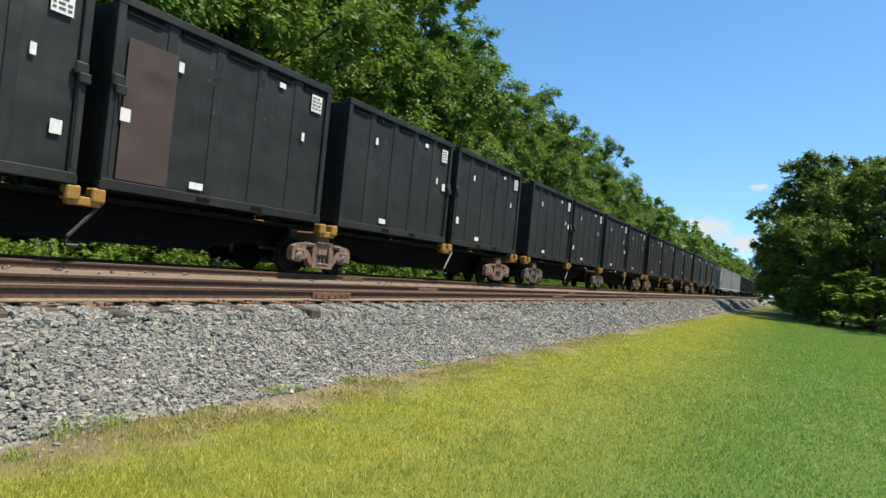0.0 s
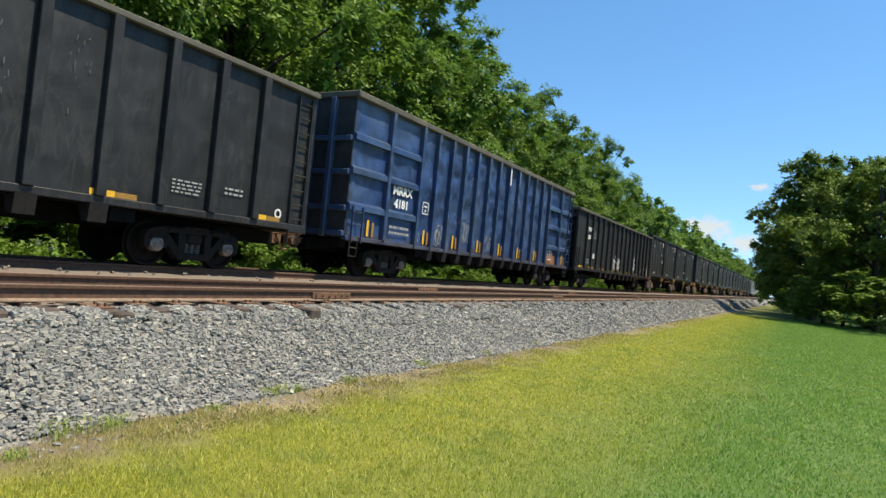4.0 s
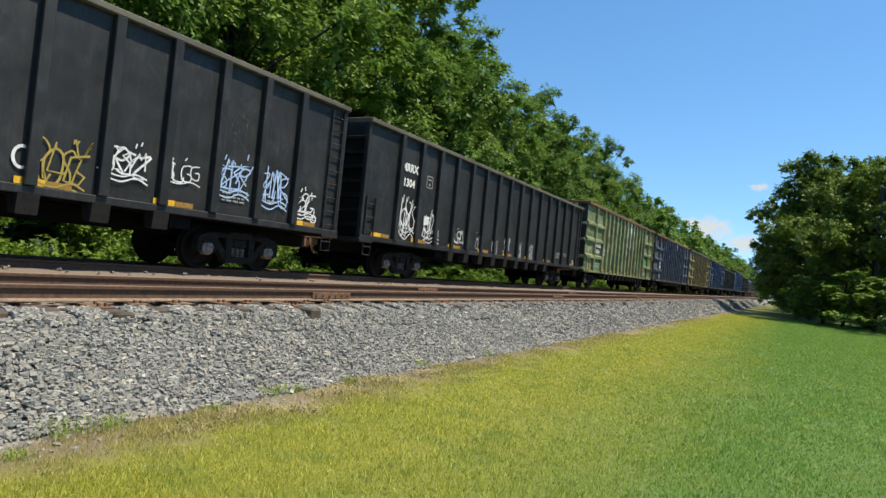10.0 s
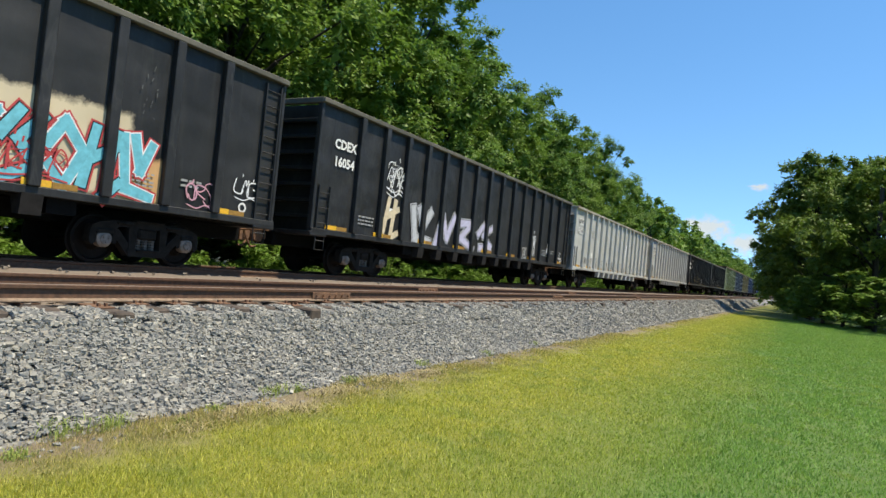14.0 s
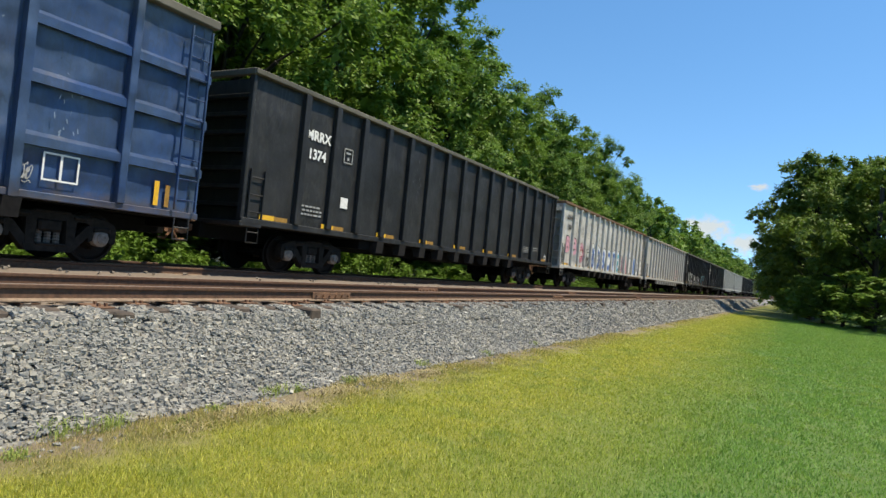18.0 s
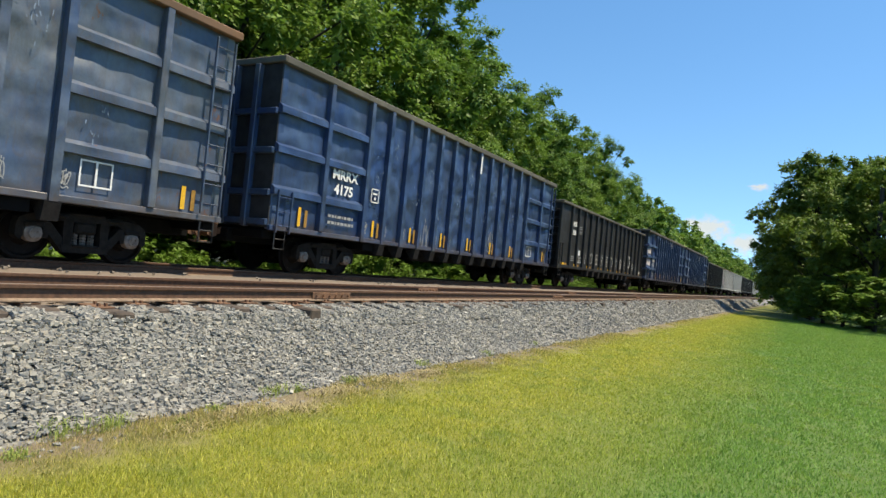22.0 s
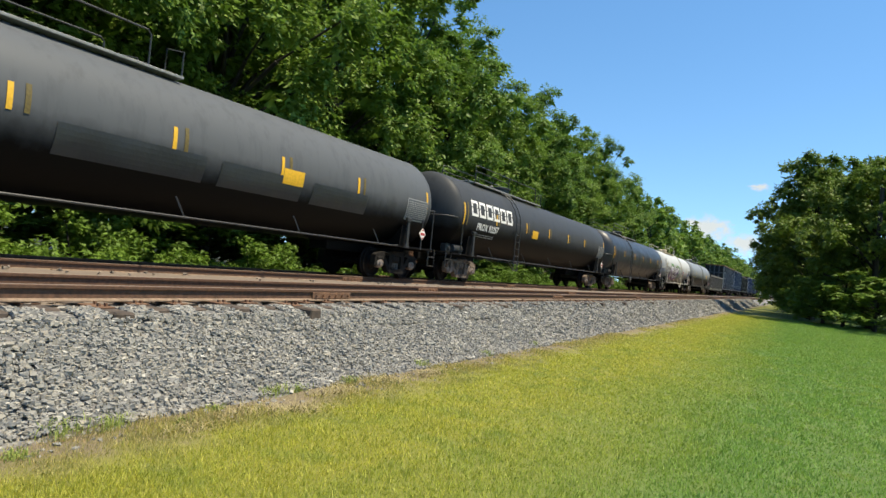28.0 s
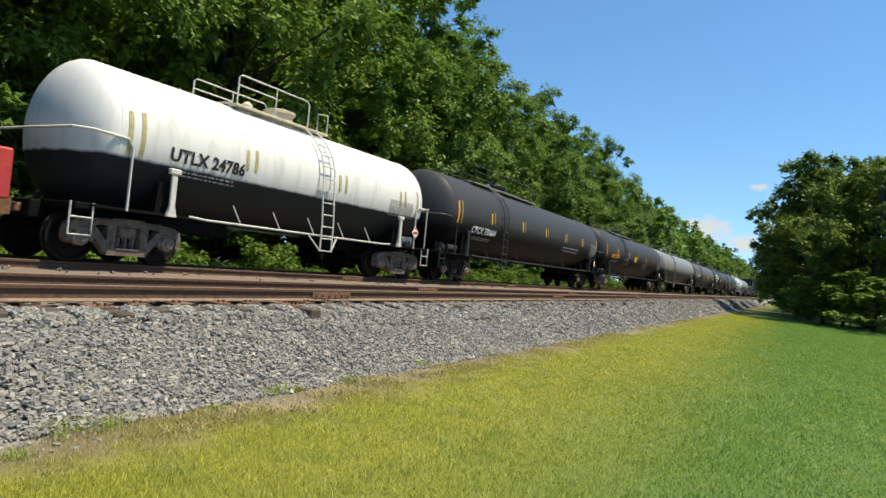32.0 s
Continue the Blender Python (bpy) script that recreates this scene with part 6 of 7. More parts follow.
BUBBLE = ((S["black"], 0.24), (S["white"], 0.16))
for ch, x, z, w, t, tone in (("B", 1.12, 2.3, 0.62, 0.85, "pink"), ("B", 2.28, 2.25, 0.8, 0.9, "pink")):
    bubble_letter(g, ch, x - H, z, w, t, -1.445, ((S["black"], 0.09), (S[tone], 0.04)))
bubble_letter(g, "o", 3.6 - H, 2.0, 0.8, 1.1, -1.445, ((S["maroon"], 0.09), (S["pink"], 0.07)))
for ch, x, tone, w in (("B", 5.9, "blue", 0.7), ("D", 7.1, "blue", 0.72), ("B", 8.28, "blue", 0.7), ("C", 9.5, "blue", 0.72), ("T", 10.75, "blue", 0.75), ("E", 11.9, "teal", 0.6)):
    bubble_letter(g, ch, x - H, 1.83, w, 1.15, -1.445, ((S["sky"], 0.07), (S[tone], 0.035)), BUBBLE)
for ch, x, tone, back in (("B", 13.1, "pink", "black"), ("A", 14.3, "pink", "maroon"), ("I", 15.55, "white", "black"), ("J", 16.75, "blue", "sky"), ("D", 18.0, "white", "black"), ("R", 19.35, "white", "black")):
    bubble_letter(g, ch, x - H, 1.78, 0.62 if ch != "I" else 0.25, 1.1, -1.445, ((S[back], 0.08), (S[tone], 0.03)))
for i in range(26):
    part("scuff", scuffs(60 + i % 7, RUSTY if i % 3 else CHORD), g, "", (2.3 + 0.599 * i * 1.06 - H, -1.447, 3.1 + 0.45 * math.sin(i * 2.4)))
tags(g, H, [(0.3, 1.75, 0.45, 0.8, "black", 184), (3.6, 2.0, 0.6, 0.7, "maroon", 183), (4.75, 2.3, 0.7, 0.4, "black", 185), (4.78, 1.65, 0.7, 0.6, "black", 186), (5.9, 1.83, 0.6, 1.0, "black", 187), (7.2, 1.83, 0.6, 1.0, "black", 188), (10.8, 1.95, 0.5, 0.6, "black", 189), (11.9, 1.8, 0.5, 1.0, "black", 182), (13.1, 1.8, 0.5, 1.0, "black", 181)])
TRAIN.append(g)
TRAIN.append(ladder_end_gondola(-343.25, "black", "MRRX", "1374", 21))
TRAIN.append(end_panel_gondola(-364.6, "BLUE", CHORD, "MRRX", "4165", 7, "up"))
PEEL = (0.66, 0.60, 0.58)
PEEL_SIDE = paint("peeling_blue_side_paint", *BLUE_A[1:], rough=0.30, third=(0.026, 0.050, 0.115), mottle=0.4, gloss=0.5, dents=0.7, spots=GRIME + ((-9.3, -7.8, 2.2, 2.8, PEEL, 0.05, 1.0), (-9.3, -7.8, 3.15, 3.7, PEEL, 0.05, 1.0)))
TRAIN.append(end_panel_gondola(-384.65, "BLUE", CHORD, "MRRX", "4176", 8, "up", sheet=PEEL_SIDE))
g = ladder_end_gondola(-405.1, "black", "MRRX", "1338", 22)
for i, ch in enumerate((")", "O", "E", "3", "E", "D", "I", "B", ")", "O")):
    part("chalk_letter", words(ch, 1.35 if i == 9 else 0.95, MARK, -0.026, 0.85), g, "hand-drawn white character", (4.72 + 1.197 * i - B_LEN / 2, -1.46, 1.75 if i < 9 else 2.0))
for x, z in ((3.62, 1.55), (16.75, 1.8)):
    part("chalk_letter", words("GED", 0.46, MARK, -0.008), g, "hand-drawn white letters", (x - B_LEN / 2, -1.46, z))
TRAIN.append(g)
TRAIN.append(end_panel_gondola(-426.65, "BLUE", CHORD, "MRRX", "4175", 9, "up"))
TRAIN.append(end_panel_gondola(-446.95, "BLUE_WORN", CHORD_RUST, "MRRX", "1145", 10, "up", 0.06))
low_gondola(-467.05)
TRAIN.append(bpy.data.objects["low_gondola_wagon"])

TRAIN.append(tank_wagon(-484.6, -502.3, TANK_GREY, "pale grey tank wagon, belly darkened for dirt and shade, rolling", PIPE, 1, 1.5, 2.45, belly=13.3, climb=9.0, deck=(4.5, 9.3), tape=GHOST, axle=1.5))
part("graffiti", on_shell(shifted(scrawl(1.5, 0.35, 301, SPRAY["black"], 7, 0.03), -2.2, 1.9), 1.504, 2.45), TRAIN[-1])
part("faded_lettering", on_shell(shifted(bars_text(2.5, 0.22, 1, GHOST, 8), -6.1, 2.08), 1.503, 2.45), TRAIN[-1], "faded yellow lettering")
g = tank_wagon(-503.4, -519.8, TANK_WHITE, "grimy white tank wagon with painted graffiti, rolling", PIPE_WHITE, 2, 1.5, 2.45, "UTLX", "205388", MARK_BLACK, tape=GHOST, climb=8.6, deck=(3.4, 8.8), text_at=(2.5, 2.35, 0.34))
TRAIN.append(g)


def shell_blob(car, x, z, w, t, seed, mat, lift=0.0, name="graffiti"):
    s = Shape()
    n = 26
    jag = random.Random(seed)
    pts = [(a * q, c * q) for a, c in blob(w, t, seed, 0.7, n) for q in (jag.choice((0.72, 0.9, 1.0, 1.12)),)]
    vs = [(x, 0, z)] + [(x + k * a, 0, z + k * c) for k in (0.34, 0.67, 1.0) for a, c in pts]
    fs = [(0, 1 + i, 1 + (i + 1) % n) for i in range(n)] + [(1 + r * n + i, 1 + (r + 1) * n + i, 1 + (r + 1) * n + (i + 1) % n, 1 + r * n + (i + 1) % n) for r in (0, 1) for i in range(n)]
    part(name, on_shell(s.add(vs, fs).mesh(name, mat, 0), 1.5 + lift, 2.45), car)


def shell_mesh(me, x, z, r, zc):
    """Cuts a flat painting fine, moves it and bends it round the shell."""
    me = me.copy()
    bm = bmesh.new()
    bm.from_mesh(me)
    bmesh.ops.triangulate(bm, faces=bm.faces)
    for _ in range(3):
        bmesh.ops.subdivide_edges(bm, edges=[e for e in bm.edges if e.calc_length() > 0.16], cuts=1)
    bm.to_mesh(me)
    bm.free()
    me.transform(Matrix.Translation((x, 0, z)))
    return on_shell(me, r, zc)


for x, z, w, t, c, k, up in ((4.1, 2.5, 2.0, 0.7, "green", 1, 0), (6.9, 2.3, 2.4, 0.9, "green", 2, 0), (8.0, 2.0, 1.5, 1.1, "green", 12, 0), (4.4, 1.75, 3.0, 1.0, "purple", 3, 0.003), (6.6, 1.75, 3.2, 1.1, "purple", 13, 0.003), (5.0, 1.5, 3.0, 0.5, "maroon", 7, 0.004), (7.0, 1.5, 2.0, 0.5, "pink", 8, 0.004), (5.4, 1.85, 2.4, 0.6, "maroon", 9, 0.005)):
    shell_blob(g, x - 8.2, z, w, t, 400 + k, SPRAY[c], up)
for i, x in enumerate((3.7, 4.65, 5.6, 6.55, 7.45)):
    z, gl = 2.02 - 0.04 * (i % 2), GLYPHS[(i * 5 + 1) % 6]
    for k, (dx, dz, thick, c) in enumerate(((0.10, -0.12, 0.44, "purple"), (0.0, 0.0, 0.36, "black"), (0.0, 0.0, 0.30, "lilac"), (-0.02, 0.06, 0.12, "white"))):
        part("graffiti", shell_mesh(strokes(Shape(), gl, 1.15, 1.0, thick, -0.012 - 0.004 * k, 700 + i).mesh("graffiti", SPRAY[c], 0), x - 8.2 + dx, z + dz, 1.5, 2.45), g)
for x, z, w, t, c, k in ((10.15, 2.1, 0.8, 0.9, "black", 1), (11.1, 2.15, 0.8, 0.35, "red", 2), (11.2, 1.85, 0.7, 0.2, "orange", 8), (13.3, 1.95, 0.7, 0.55, "red", 3), (14.2, 2.05, 0.75, 0.32, "blue", 4), (14.0, 1.55, 1.3, 0.25, "black", 9), (0.95, 2.9, 1.0, 0.8, "black", 5), (1.0, 2.0, 0.8, 0.5, "blue", 6), (2.6, 1.6, 0.6, 0.3, "silver", 7)):
    part("graffiti", shell_mesh(scrawl(w, t, 420 + k, SPRAY[c], max(3, int(w * 4)), 0.05), x - 8.2, z, 1.512, 2.45), g)
TRAIN.append(tank_wagon(-521.0, -539.4, TANK_BLACK, "black tank wagon with yellow reflectors, rolling", PIPE_DARK, 3, 1.5, 2.5))
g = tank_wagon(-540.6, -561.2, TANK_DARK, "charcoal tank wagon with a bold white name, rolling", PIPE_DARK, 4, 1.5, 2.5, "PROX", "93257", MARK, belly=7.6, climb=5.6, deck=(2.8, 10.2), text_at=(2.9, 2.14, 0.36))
for i in range(6):
    x = -10.3 + 1.62 + i * 0.66
    ring = Shape()
    w, t, k = 0.27, 0.25, 6
    for a, b in (((-w, 0), (w, 0)), ((-w, 1), (w, 1))):
        ring.add([(x + a[0], 0, 2.8 - t + a[1] * 2 * t - 0.05), (x + b[0], 0, 2.8 - t + a[1] * 2 * t - 0.05), (x + b[0], 0, 2.8 - t + a[1] * 2 * t + 0.05), (x + a[0], 0, 2.8 - t + a[1] * 2 * t + 0.05)], [(0, 1, 2, 3)])
    for e in (-w + 0.05, w - 0.05):
        ring.add([(x + e - 0.05, 0, 2.8 - t + 0.05), (x + e + 0.05, 0, 2.8 - t + 0.05), (x + e + 0.05, 0, 2.8 + t - 0.05), (x + e - 0.05, 0, 2.8 + t - 0.05)], [(0, 1, 2, 3)])
    part("name_block", on_shell(ring.mesh("name_block", MARK, 0), 1.504, 2.5), g, "bold white block of the painted name")
TRAIN.append(g)
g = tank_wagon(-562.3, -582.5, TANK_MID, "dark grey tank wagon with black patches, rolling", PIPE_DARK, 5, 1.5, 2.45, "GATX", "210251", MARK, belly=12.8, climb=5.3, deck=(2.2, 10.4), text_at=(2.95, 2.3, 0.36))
for a, b in ((7.6, 10.6), (11.0, 13.5), (13.9, 16.2)):
    part("paint_patch", shell_patch(a - 10.1, b - 10.1, 1.75, 2.3, 1.503, 2.45, TANK_BLACK, "paint_patch"), g, "square black paint patch")
TRAIN.append(g)
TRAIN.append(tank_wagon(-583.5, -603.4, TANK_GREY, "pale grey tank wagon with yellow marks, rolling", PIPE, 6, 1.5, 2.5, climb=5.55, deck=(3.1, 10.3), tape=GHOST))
part("faded_lettering", on_shell(shifted(bars_text(2.2, 0.22, 1, GHOST, 9), -6.8, 2.26), 1.503, 2.5), TRAIN[-1], "faded yellow lettering")
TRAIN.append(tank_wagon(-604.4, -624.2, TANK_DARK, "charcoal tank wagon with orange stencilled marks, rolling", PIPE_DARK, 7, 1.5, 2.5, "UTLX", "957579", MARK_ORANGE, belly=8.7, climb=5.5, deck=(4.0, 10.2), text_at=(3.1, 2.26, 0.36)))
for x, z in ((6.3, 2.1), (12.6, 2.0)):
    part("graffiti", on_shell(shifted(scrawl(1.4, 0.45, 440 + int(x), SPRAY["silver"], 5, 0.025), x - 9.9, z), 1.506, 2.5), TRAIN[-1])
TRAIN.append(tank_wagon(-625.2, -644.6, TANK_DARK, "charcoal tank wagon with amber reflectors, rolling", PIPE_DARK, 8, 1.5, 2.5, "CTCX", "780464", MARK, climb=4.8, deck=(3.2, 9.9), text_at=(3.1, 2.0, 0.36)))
part("stencil", on_shell(shifted(bars_text(2.6, 0.34, 2, MARK_GREY, 77), 4.2, 2.0), 1.504, 2.5), TRAIN[-1])
TRAIN.append(tank_wagon(-645.7, -657.3, TANK_TWO, "white tank wagon with black belly, rolling", PIPE_WHITE, 9, 1.41, 2.40, "UTLX", "24786", MARK_BLACK, tape=GHOST, climb=6.25, deck=(3.7, 6.9), text_at=(2.6, 2.2, 0.36), axle=1.15, gear=1))
g = tank_wagon(-658.9, -676.0, TANK_BLACK, "black tank wagon at the rear, rolling", PIPE_DARK, 10)
part("hose_box", Shape().box(8.85, 9.1, -1.3, -0.9, 0.95, 1.75, 0.03).mesh("hose_box", RED), g, "red box at the wagon's end")
TRAIN.append(g)

# ---- plants ----
def quads(name, V, mat):
    """One mesh of separate faces from an array (faces, corners, 3)."""
    f, c = V.shape[:2]
    me = bpy.data.meshes.new(name)
    me.vertices.add(f * c)
    me.vertices.foreach_set("co", V.astype(np.float32).ravel())
    me.loops.add(f * c)
    me.loops.foreach_set("vertex_index", np.arange(f * c, dtype=np.int32))
    me.polygons.add(f)
    me.polygons.foreach_set("loop_start", np.arange(0, f * c, c, dtype=np.int32))
    me.polygons.foreach_set("loop_total", np.full(f, c, dtype=np.int32))
    me.update(calc_edges=True)
    me.materials.append(mat)
    return me


def leaf_material(name, dark, light, through_light=0.35):
    m, n, l, b = nodes_of(name)
    g = n.new("ShaderNodeNewGeometry")
    tc = n.new("ShaderNodeTexCoord")
    big = noise_at(n, l, tc.outputs["Object"], 0.8, 4)
    r = ramp(n, [(0.0, dark), (0.75, tuple((a + c) / 2 for a, c in zip(dark, light))), (1.0, light)])
    mixer = n.new("ShaderNodeMath")
    mixer.operation = "MULTIPLY_ADD"
    mixer.inputs[1].default_value = 0.5
    l.new(g.outputs["Random Per Island"], mixer.inputs[0])
    half = n.new("ShaderNodeMath")
    half.operation = "MULTIPLY"
    half.inputs[1].default_value = 0.6
    l.new(big, half.inputs[0])
    l.new(half.outputs[0], mixer.inputs[2])
    l.new(mixer.outputs[0], r.inputs[0])
    l.new(r.outputs[0], b.inputs["Base Color"])
    b.inputs["Roughness"].default_value = 0.5
    b.inputs["Specular IOR Level"].default_value = 0.2
    t = n.new("ShaderNodeBsdfTranslucent")
    l.new(mixc(n, l, 0.5, r.outputs[0], (0.09, 0.19, 0.02)), t.inputs["Color"])
    mx = n.new("ShaderNodeMixShader")
    mx.inputs[0].default_value = through_light
    l.new(b.outputs[0], mx.inputs[1])
    l.new(t.outputs[0], mx.inputs[2])
    l.new(mx.outputs[0], n["Material Output"].inputs["Surface"])
    return m


LEAF = leaf_material("broad_leaf", (0.060, 0.125, 0.024), (0.325, 0.46, 0.08), 0.40)
LEAF_OLD = leaf_material("darker_broad_leaf", (0.052, 0.112, 0.024), (0.26, 0.40, 0.074), 0.40)
LEAF_LOW = leaf_material("undergrowth_leaf", (0.065, 0.13, 0.02), (0.235, 0.37, 0.062), 0.34)
LEAF_DEEP = leaf_material("deep_green_leaf", (0.050, 0.095, 0.02), (0.30, 0.39, 0.07), 0.36)
BARK = plain("grey_brown_bark", (0.030, 0.026, 0.021), 0.9, 0.4, 5, 0, 0.8)


def unit_rows(d):
    return d / (np.linalg.norm(d, axis=1, keepdims=True) + 1e-9)


def leaves_round(rng, centres, radii, per, size, droop=0.5, out=None):
    """Leaf faces on the outer part of each clump, hanging outwards from its top."""
    k = len(centres) * per
    c, rad = np.repeat(centres, per, 0), np.repeat(radii, per)
    d = unit_rows(rng.normal(size=(k, 3)))
    d[:, 2] = d[:, 2] * 0.7 + 0.12
    at = c + d * (rad * rng.uniform(0.35, 1.05, k))[:, None]
    ax = d * np.array([1, 1, 0.3]) + rng.normal(scale=0.38, size=d.shape)
    ax[:, 2] -= droop
    up = d * 0.8 + np.array([0, 0, 0.42]) + rng.normal(scale=0.34, size=d.shape)
    if out is not None:
        up = up + 0.7 * np.repeat(out, per, 0)
        ax = ax + 0.3 * np.repeat(out, per, 0)
    ax = unit_rows(ax)
    sd = unit_rows(np.cross(ax, up))
    ln = (size * rng.uniform(0.6, 1.3, k))[:, None]
    w = ln * 0.33
    return np.stack([at - ax * ln * 0.4 + sd * w, at - ax * ln * 0.4 - sd * w, at + ax * ln * 0.6], 1)


def tufts(rng, centres, radii, mid, many, per, size):
    """Each clump of a crown carries tufts on its outer and upper side."""
    out = unit_rows((centres - np.array([0, 0, mid])) * np.array([1, 1, 0.6]))
    o = np.repeat(out, many, 0)
    d = unit_rows(o * 0.9 + np.array([0, 0, 0.45]) + rng.normal(scale=0.62, size=o.shape))
    r = np.repeat(radii, many) * rng.uniform(0.75, 1.2, len(o))
    at = np.repeat(centres, many, 0) + d * (r * 0.85)[:, None]
    return leaves_round(rng, at, r * rng.uniform(0.28, 0.50, len(o)), per, size, 0.55, out=d)


def crown_clumps(rng, height, radius, low, count, skirt):
    """Clump centres over an uneven egg-shaped crown."""
    mid, half = (height + low) / 2, (height - low) / 2
    ph = rng.uniform(0, 6.28, 6)
    out, rad = [], []
    while len(out) < count:
        d = rng.normal(size=3)
        d /= np.linalg.norm(d)
        a = math.atan2(d[1], d[0])
        lump = 1 + 0.16 * math.sin(2 * a + ph[0] + 2 * d[2]) + 0.13 * math.sin(3 * a + ph[1] - 3 * d[2]) + 0.10 * math.sin(5 * a + ph[2]) + 0.09 * math.sin(7 * d[2] + ph[3])
        depth = rng.uniform(0.62, 1.0) if rng.random() < 0.85 else rng.uniform(0.2, 0.6)
        wide = radius * (1.0 + skirt * abs(d[2]) if d[2] < 0 else 1.0 - 0.36 * d[2])
        if d[2] < 0 < skirt:
            wide *= math.sqrt(1 - abs(d[2]) ** 4) / max(0.2, math.hypot(d[0], d[1]))
        p = np.array([d[0] * wide, d[1] * wide, d[2] * half]) * lump * depth
        p[2] = min(p[2], half - 0.6) + mid
        if p[2] < low:
            continue
        out.append(p)
        rad.append(rng.uniform(0.85, 1.75) * radius / 5.5)
    return np.array(out), np.array(rad)


def wood_mesh(rng, height, radius, low, clumps, trunk_r):
    s = Shape()
    lean = rng.normal(scale=0.25, size=2)
    path = [(lean[0] * t, lean[1] * t, -0.15 + height * 0.82 * t) for t in np.linspace(0, 1, 8)]
    vs, n = [], 9
    for i, (x, y, z) in enumerate(path):
        r = trunk_r * (1.35 if i == 0 else 1 - 0.85 * i / 7)
        vs += [(x + r * math.cos(6.283 * k / n), y + r * math.sin(6.283 * k / n), z) for k in range(n)]
    fs = [(i * n + k, i * n + (k + 1) % n, (i + 1) * n + (k + 1) % n, (i + 1) * n + k) for i in range(7) for k in range(n)]
    s.add(vs, fs)
    for c in clumps[:: max(1, len(clumps) // 26)]:
        t = min(0.92, max(0.12, (c[2] - 1.5) / (height * 0.82) * 0.8))
        b = Vector((lean[0] * t, lean[1] * t, height * 0.82 * t))
        e = Vector(c)
        m = b.lerp(e, 0.5) + Vector((0, 0, 0.4))
        r0 = trunk_r * 0.38 * (1 - 0.5 * t)
        for p, q, ra in ((b, m, r0), (m, e, r0 * 0.55)):
            s.tube([p, q], ra, 5)
    return s.mesh("trunk", BARK, 60)


def tree_kind(seed, height, radius, low, count, per, size, leaf, trunk_r=0.28, skirt=0.22):
    rng = np.random.default_rng(seed)
    c, r = crown_clumps(rng, height, radius, low, count, skirt)
    outer = tufts(rng, c, r, (height + low) / 2 - 1.5, 8, max(4, round(per / 8)), size)
    inner = leaves_round(rng, c, r * 0.5, 26, 0.55 * radius / 5.5)
    return wood_mesh(rng, height, radius, low, c, trunk_r), quads("crown", np.concatenate([outer, inner]), leaf)


def plant_tree(kind, name, label, x, y, turn, scale, group):
    t = thing(name, label, "tree", group, (x, y, LAWN))
    t.rotation_euler, t.scale = (0, 0, radians(turn)), scale
    part("trunk", kind[0], t)
    part("crown", kind[1], t, "leafy green crown")
    return t


KINDS = [tree_kind(11, 19.5, 5.8, 1.6, 130, 400, 0.225, LEAF), tree_kind(12, 19.0, 5.4, 2.2, 125, 400, 0.225, LEAF_OLD), tree_kind(13, 18.5, 5.6, 1.4, 125, 400, 0.22, LEAF)]
FAR_KINDS = [tree_kind(21, 16.5, 5.8, 1.0, 90, 30, 0.78, LEAF), tree_kind(22, 16.5, 5.6, 1.2, 90, 30, 0.78, LEAF_OLD)]
LOW_KINDS = [tree_kind(25, 16.5, 5.8, 0.6, 80, 22, 0.95, LEAF_OLD), tree_kind(26, 16.0, 5.6, 0.6, 80, 22, 0.95, LEAF)]
FRONT = ((7.0, 24.0, 1.0), (14.5, 24.4, 1.05), (3.0, 21.6, 1.04), (10.5, 22.2, 1.06), (18.5, 22.0, 1.08), (26.5, 22.4, 1.05), (34.0, 22.0, 1.04), (40.0, 22.8, 0.98), (49.0, 24.5, 0.90), (56.0, 23.0, 0.97), (65.0, 24.0, 0.93), (72.0, 23.0, 0.97), (82.5, 23.0, 1.0), (92.0, 24.0, 0.84))
for i, (x, y, s) in enumerate(FRONT):
    plant_tree(KINDS[(i - 2) % 3], "broadleaf_tree", "tall leafy green tree at the wood's edge", x, y, 47 * (i - 2) + (110 if i == 12 else 0), (s, s, s), "trees behind the train")
BACK_KINDS = [tree_kind(27, 16.5, 5.8, 1.0, 95, 62, 0.6, LEAF_OLD), tree_kind(28, 16.5, 5.6, 1.2, 95, 62, 0.6, LEAF_OLD)]
BACK = ((0, 31, 1.1), (8, 32, 1.15), (16, 31, 1.12), (25, 32, 1.18), (34, 31.5, 1.12), (43, 32, 1.05), (53, 31, 1.02), (63, 31, 0.92), (73, 31, 0.92), (85, 31, 0.9), (12, 40, 1.25), (32, 41, 1.2), (-10, 30, 1.1))
for i, (x, y, s) in enumerate(BACK):
    plant_tree(BACK_KINDS[i % 2], "broadleaf_tree", "leafy tree deeper in the wood", x, y, 61 * i, (s, s, s), "trees behind the train")
for i in range(28):
    x = 103 + 12.5 * i + (i % 3) * 2.0
    s = (0.99, 0.96, 1.02, 0.93, 1.0)[i % 5] * 1.03
    plant_tree(FAR_KINDS[i % 2], "broadleaf_tree", "leafy tree in the far line of woods", x, 22.5 + (i % 4) * 0.9, 77 * i, (s, s, s), "trees behind the train")
RIGHT_KINDS = [tree_kind(31, 13.4, 5.0, 1.3, 120, 300, 0.27, LEAF_DEEP, 0.3, 0.0), tree_kind(32, 12.8, 4.6, 1.2, 110, 300, 0.27, LEAF_DEEP, 0.25, 0.0)]
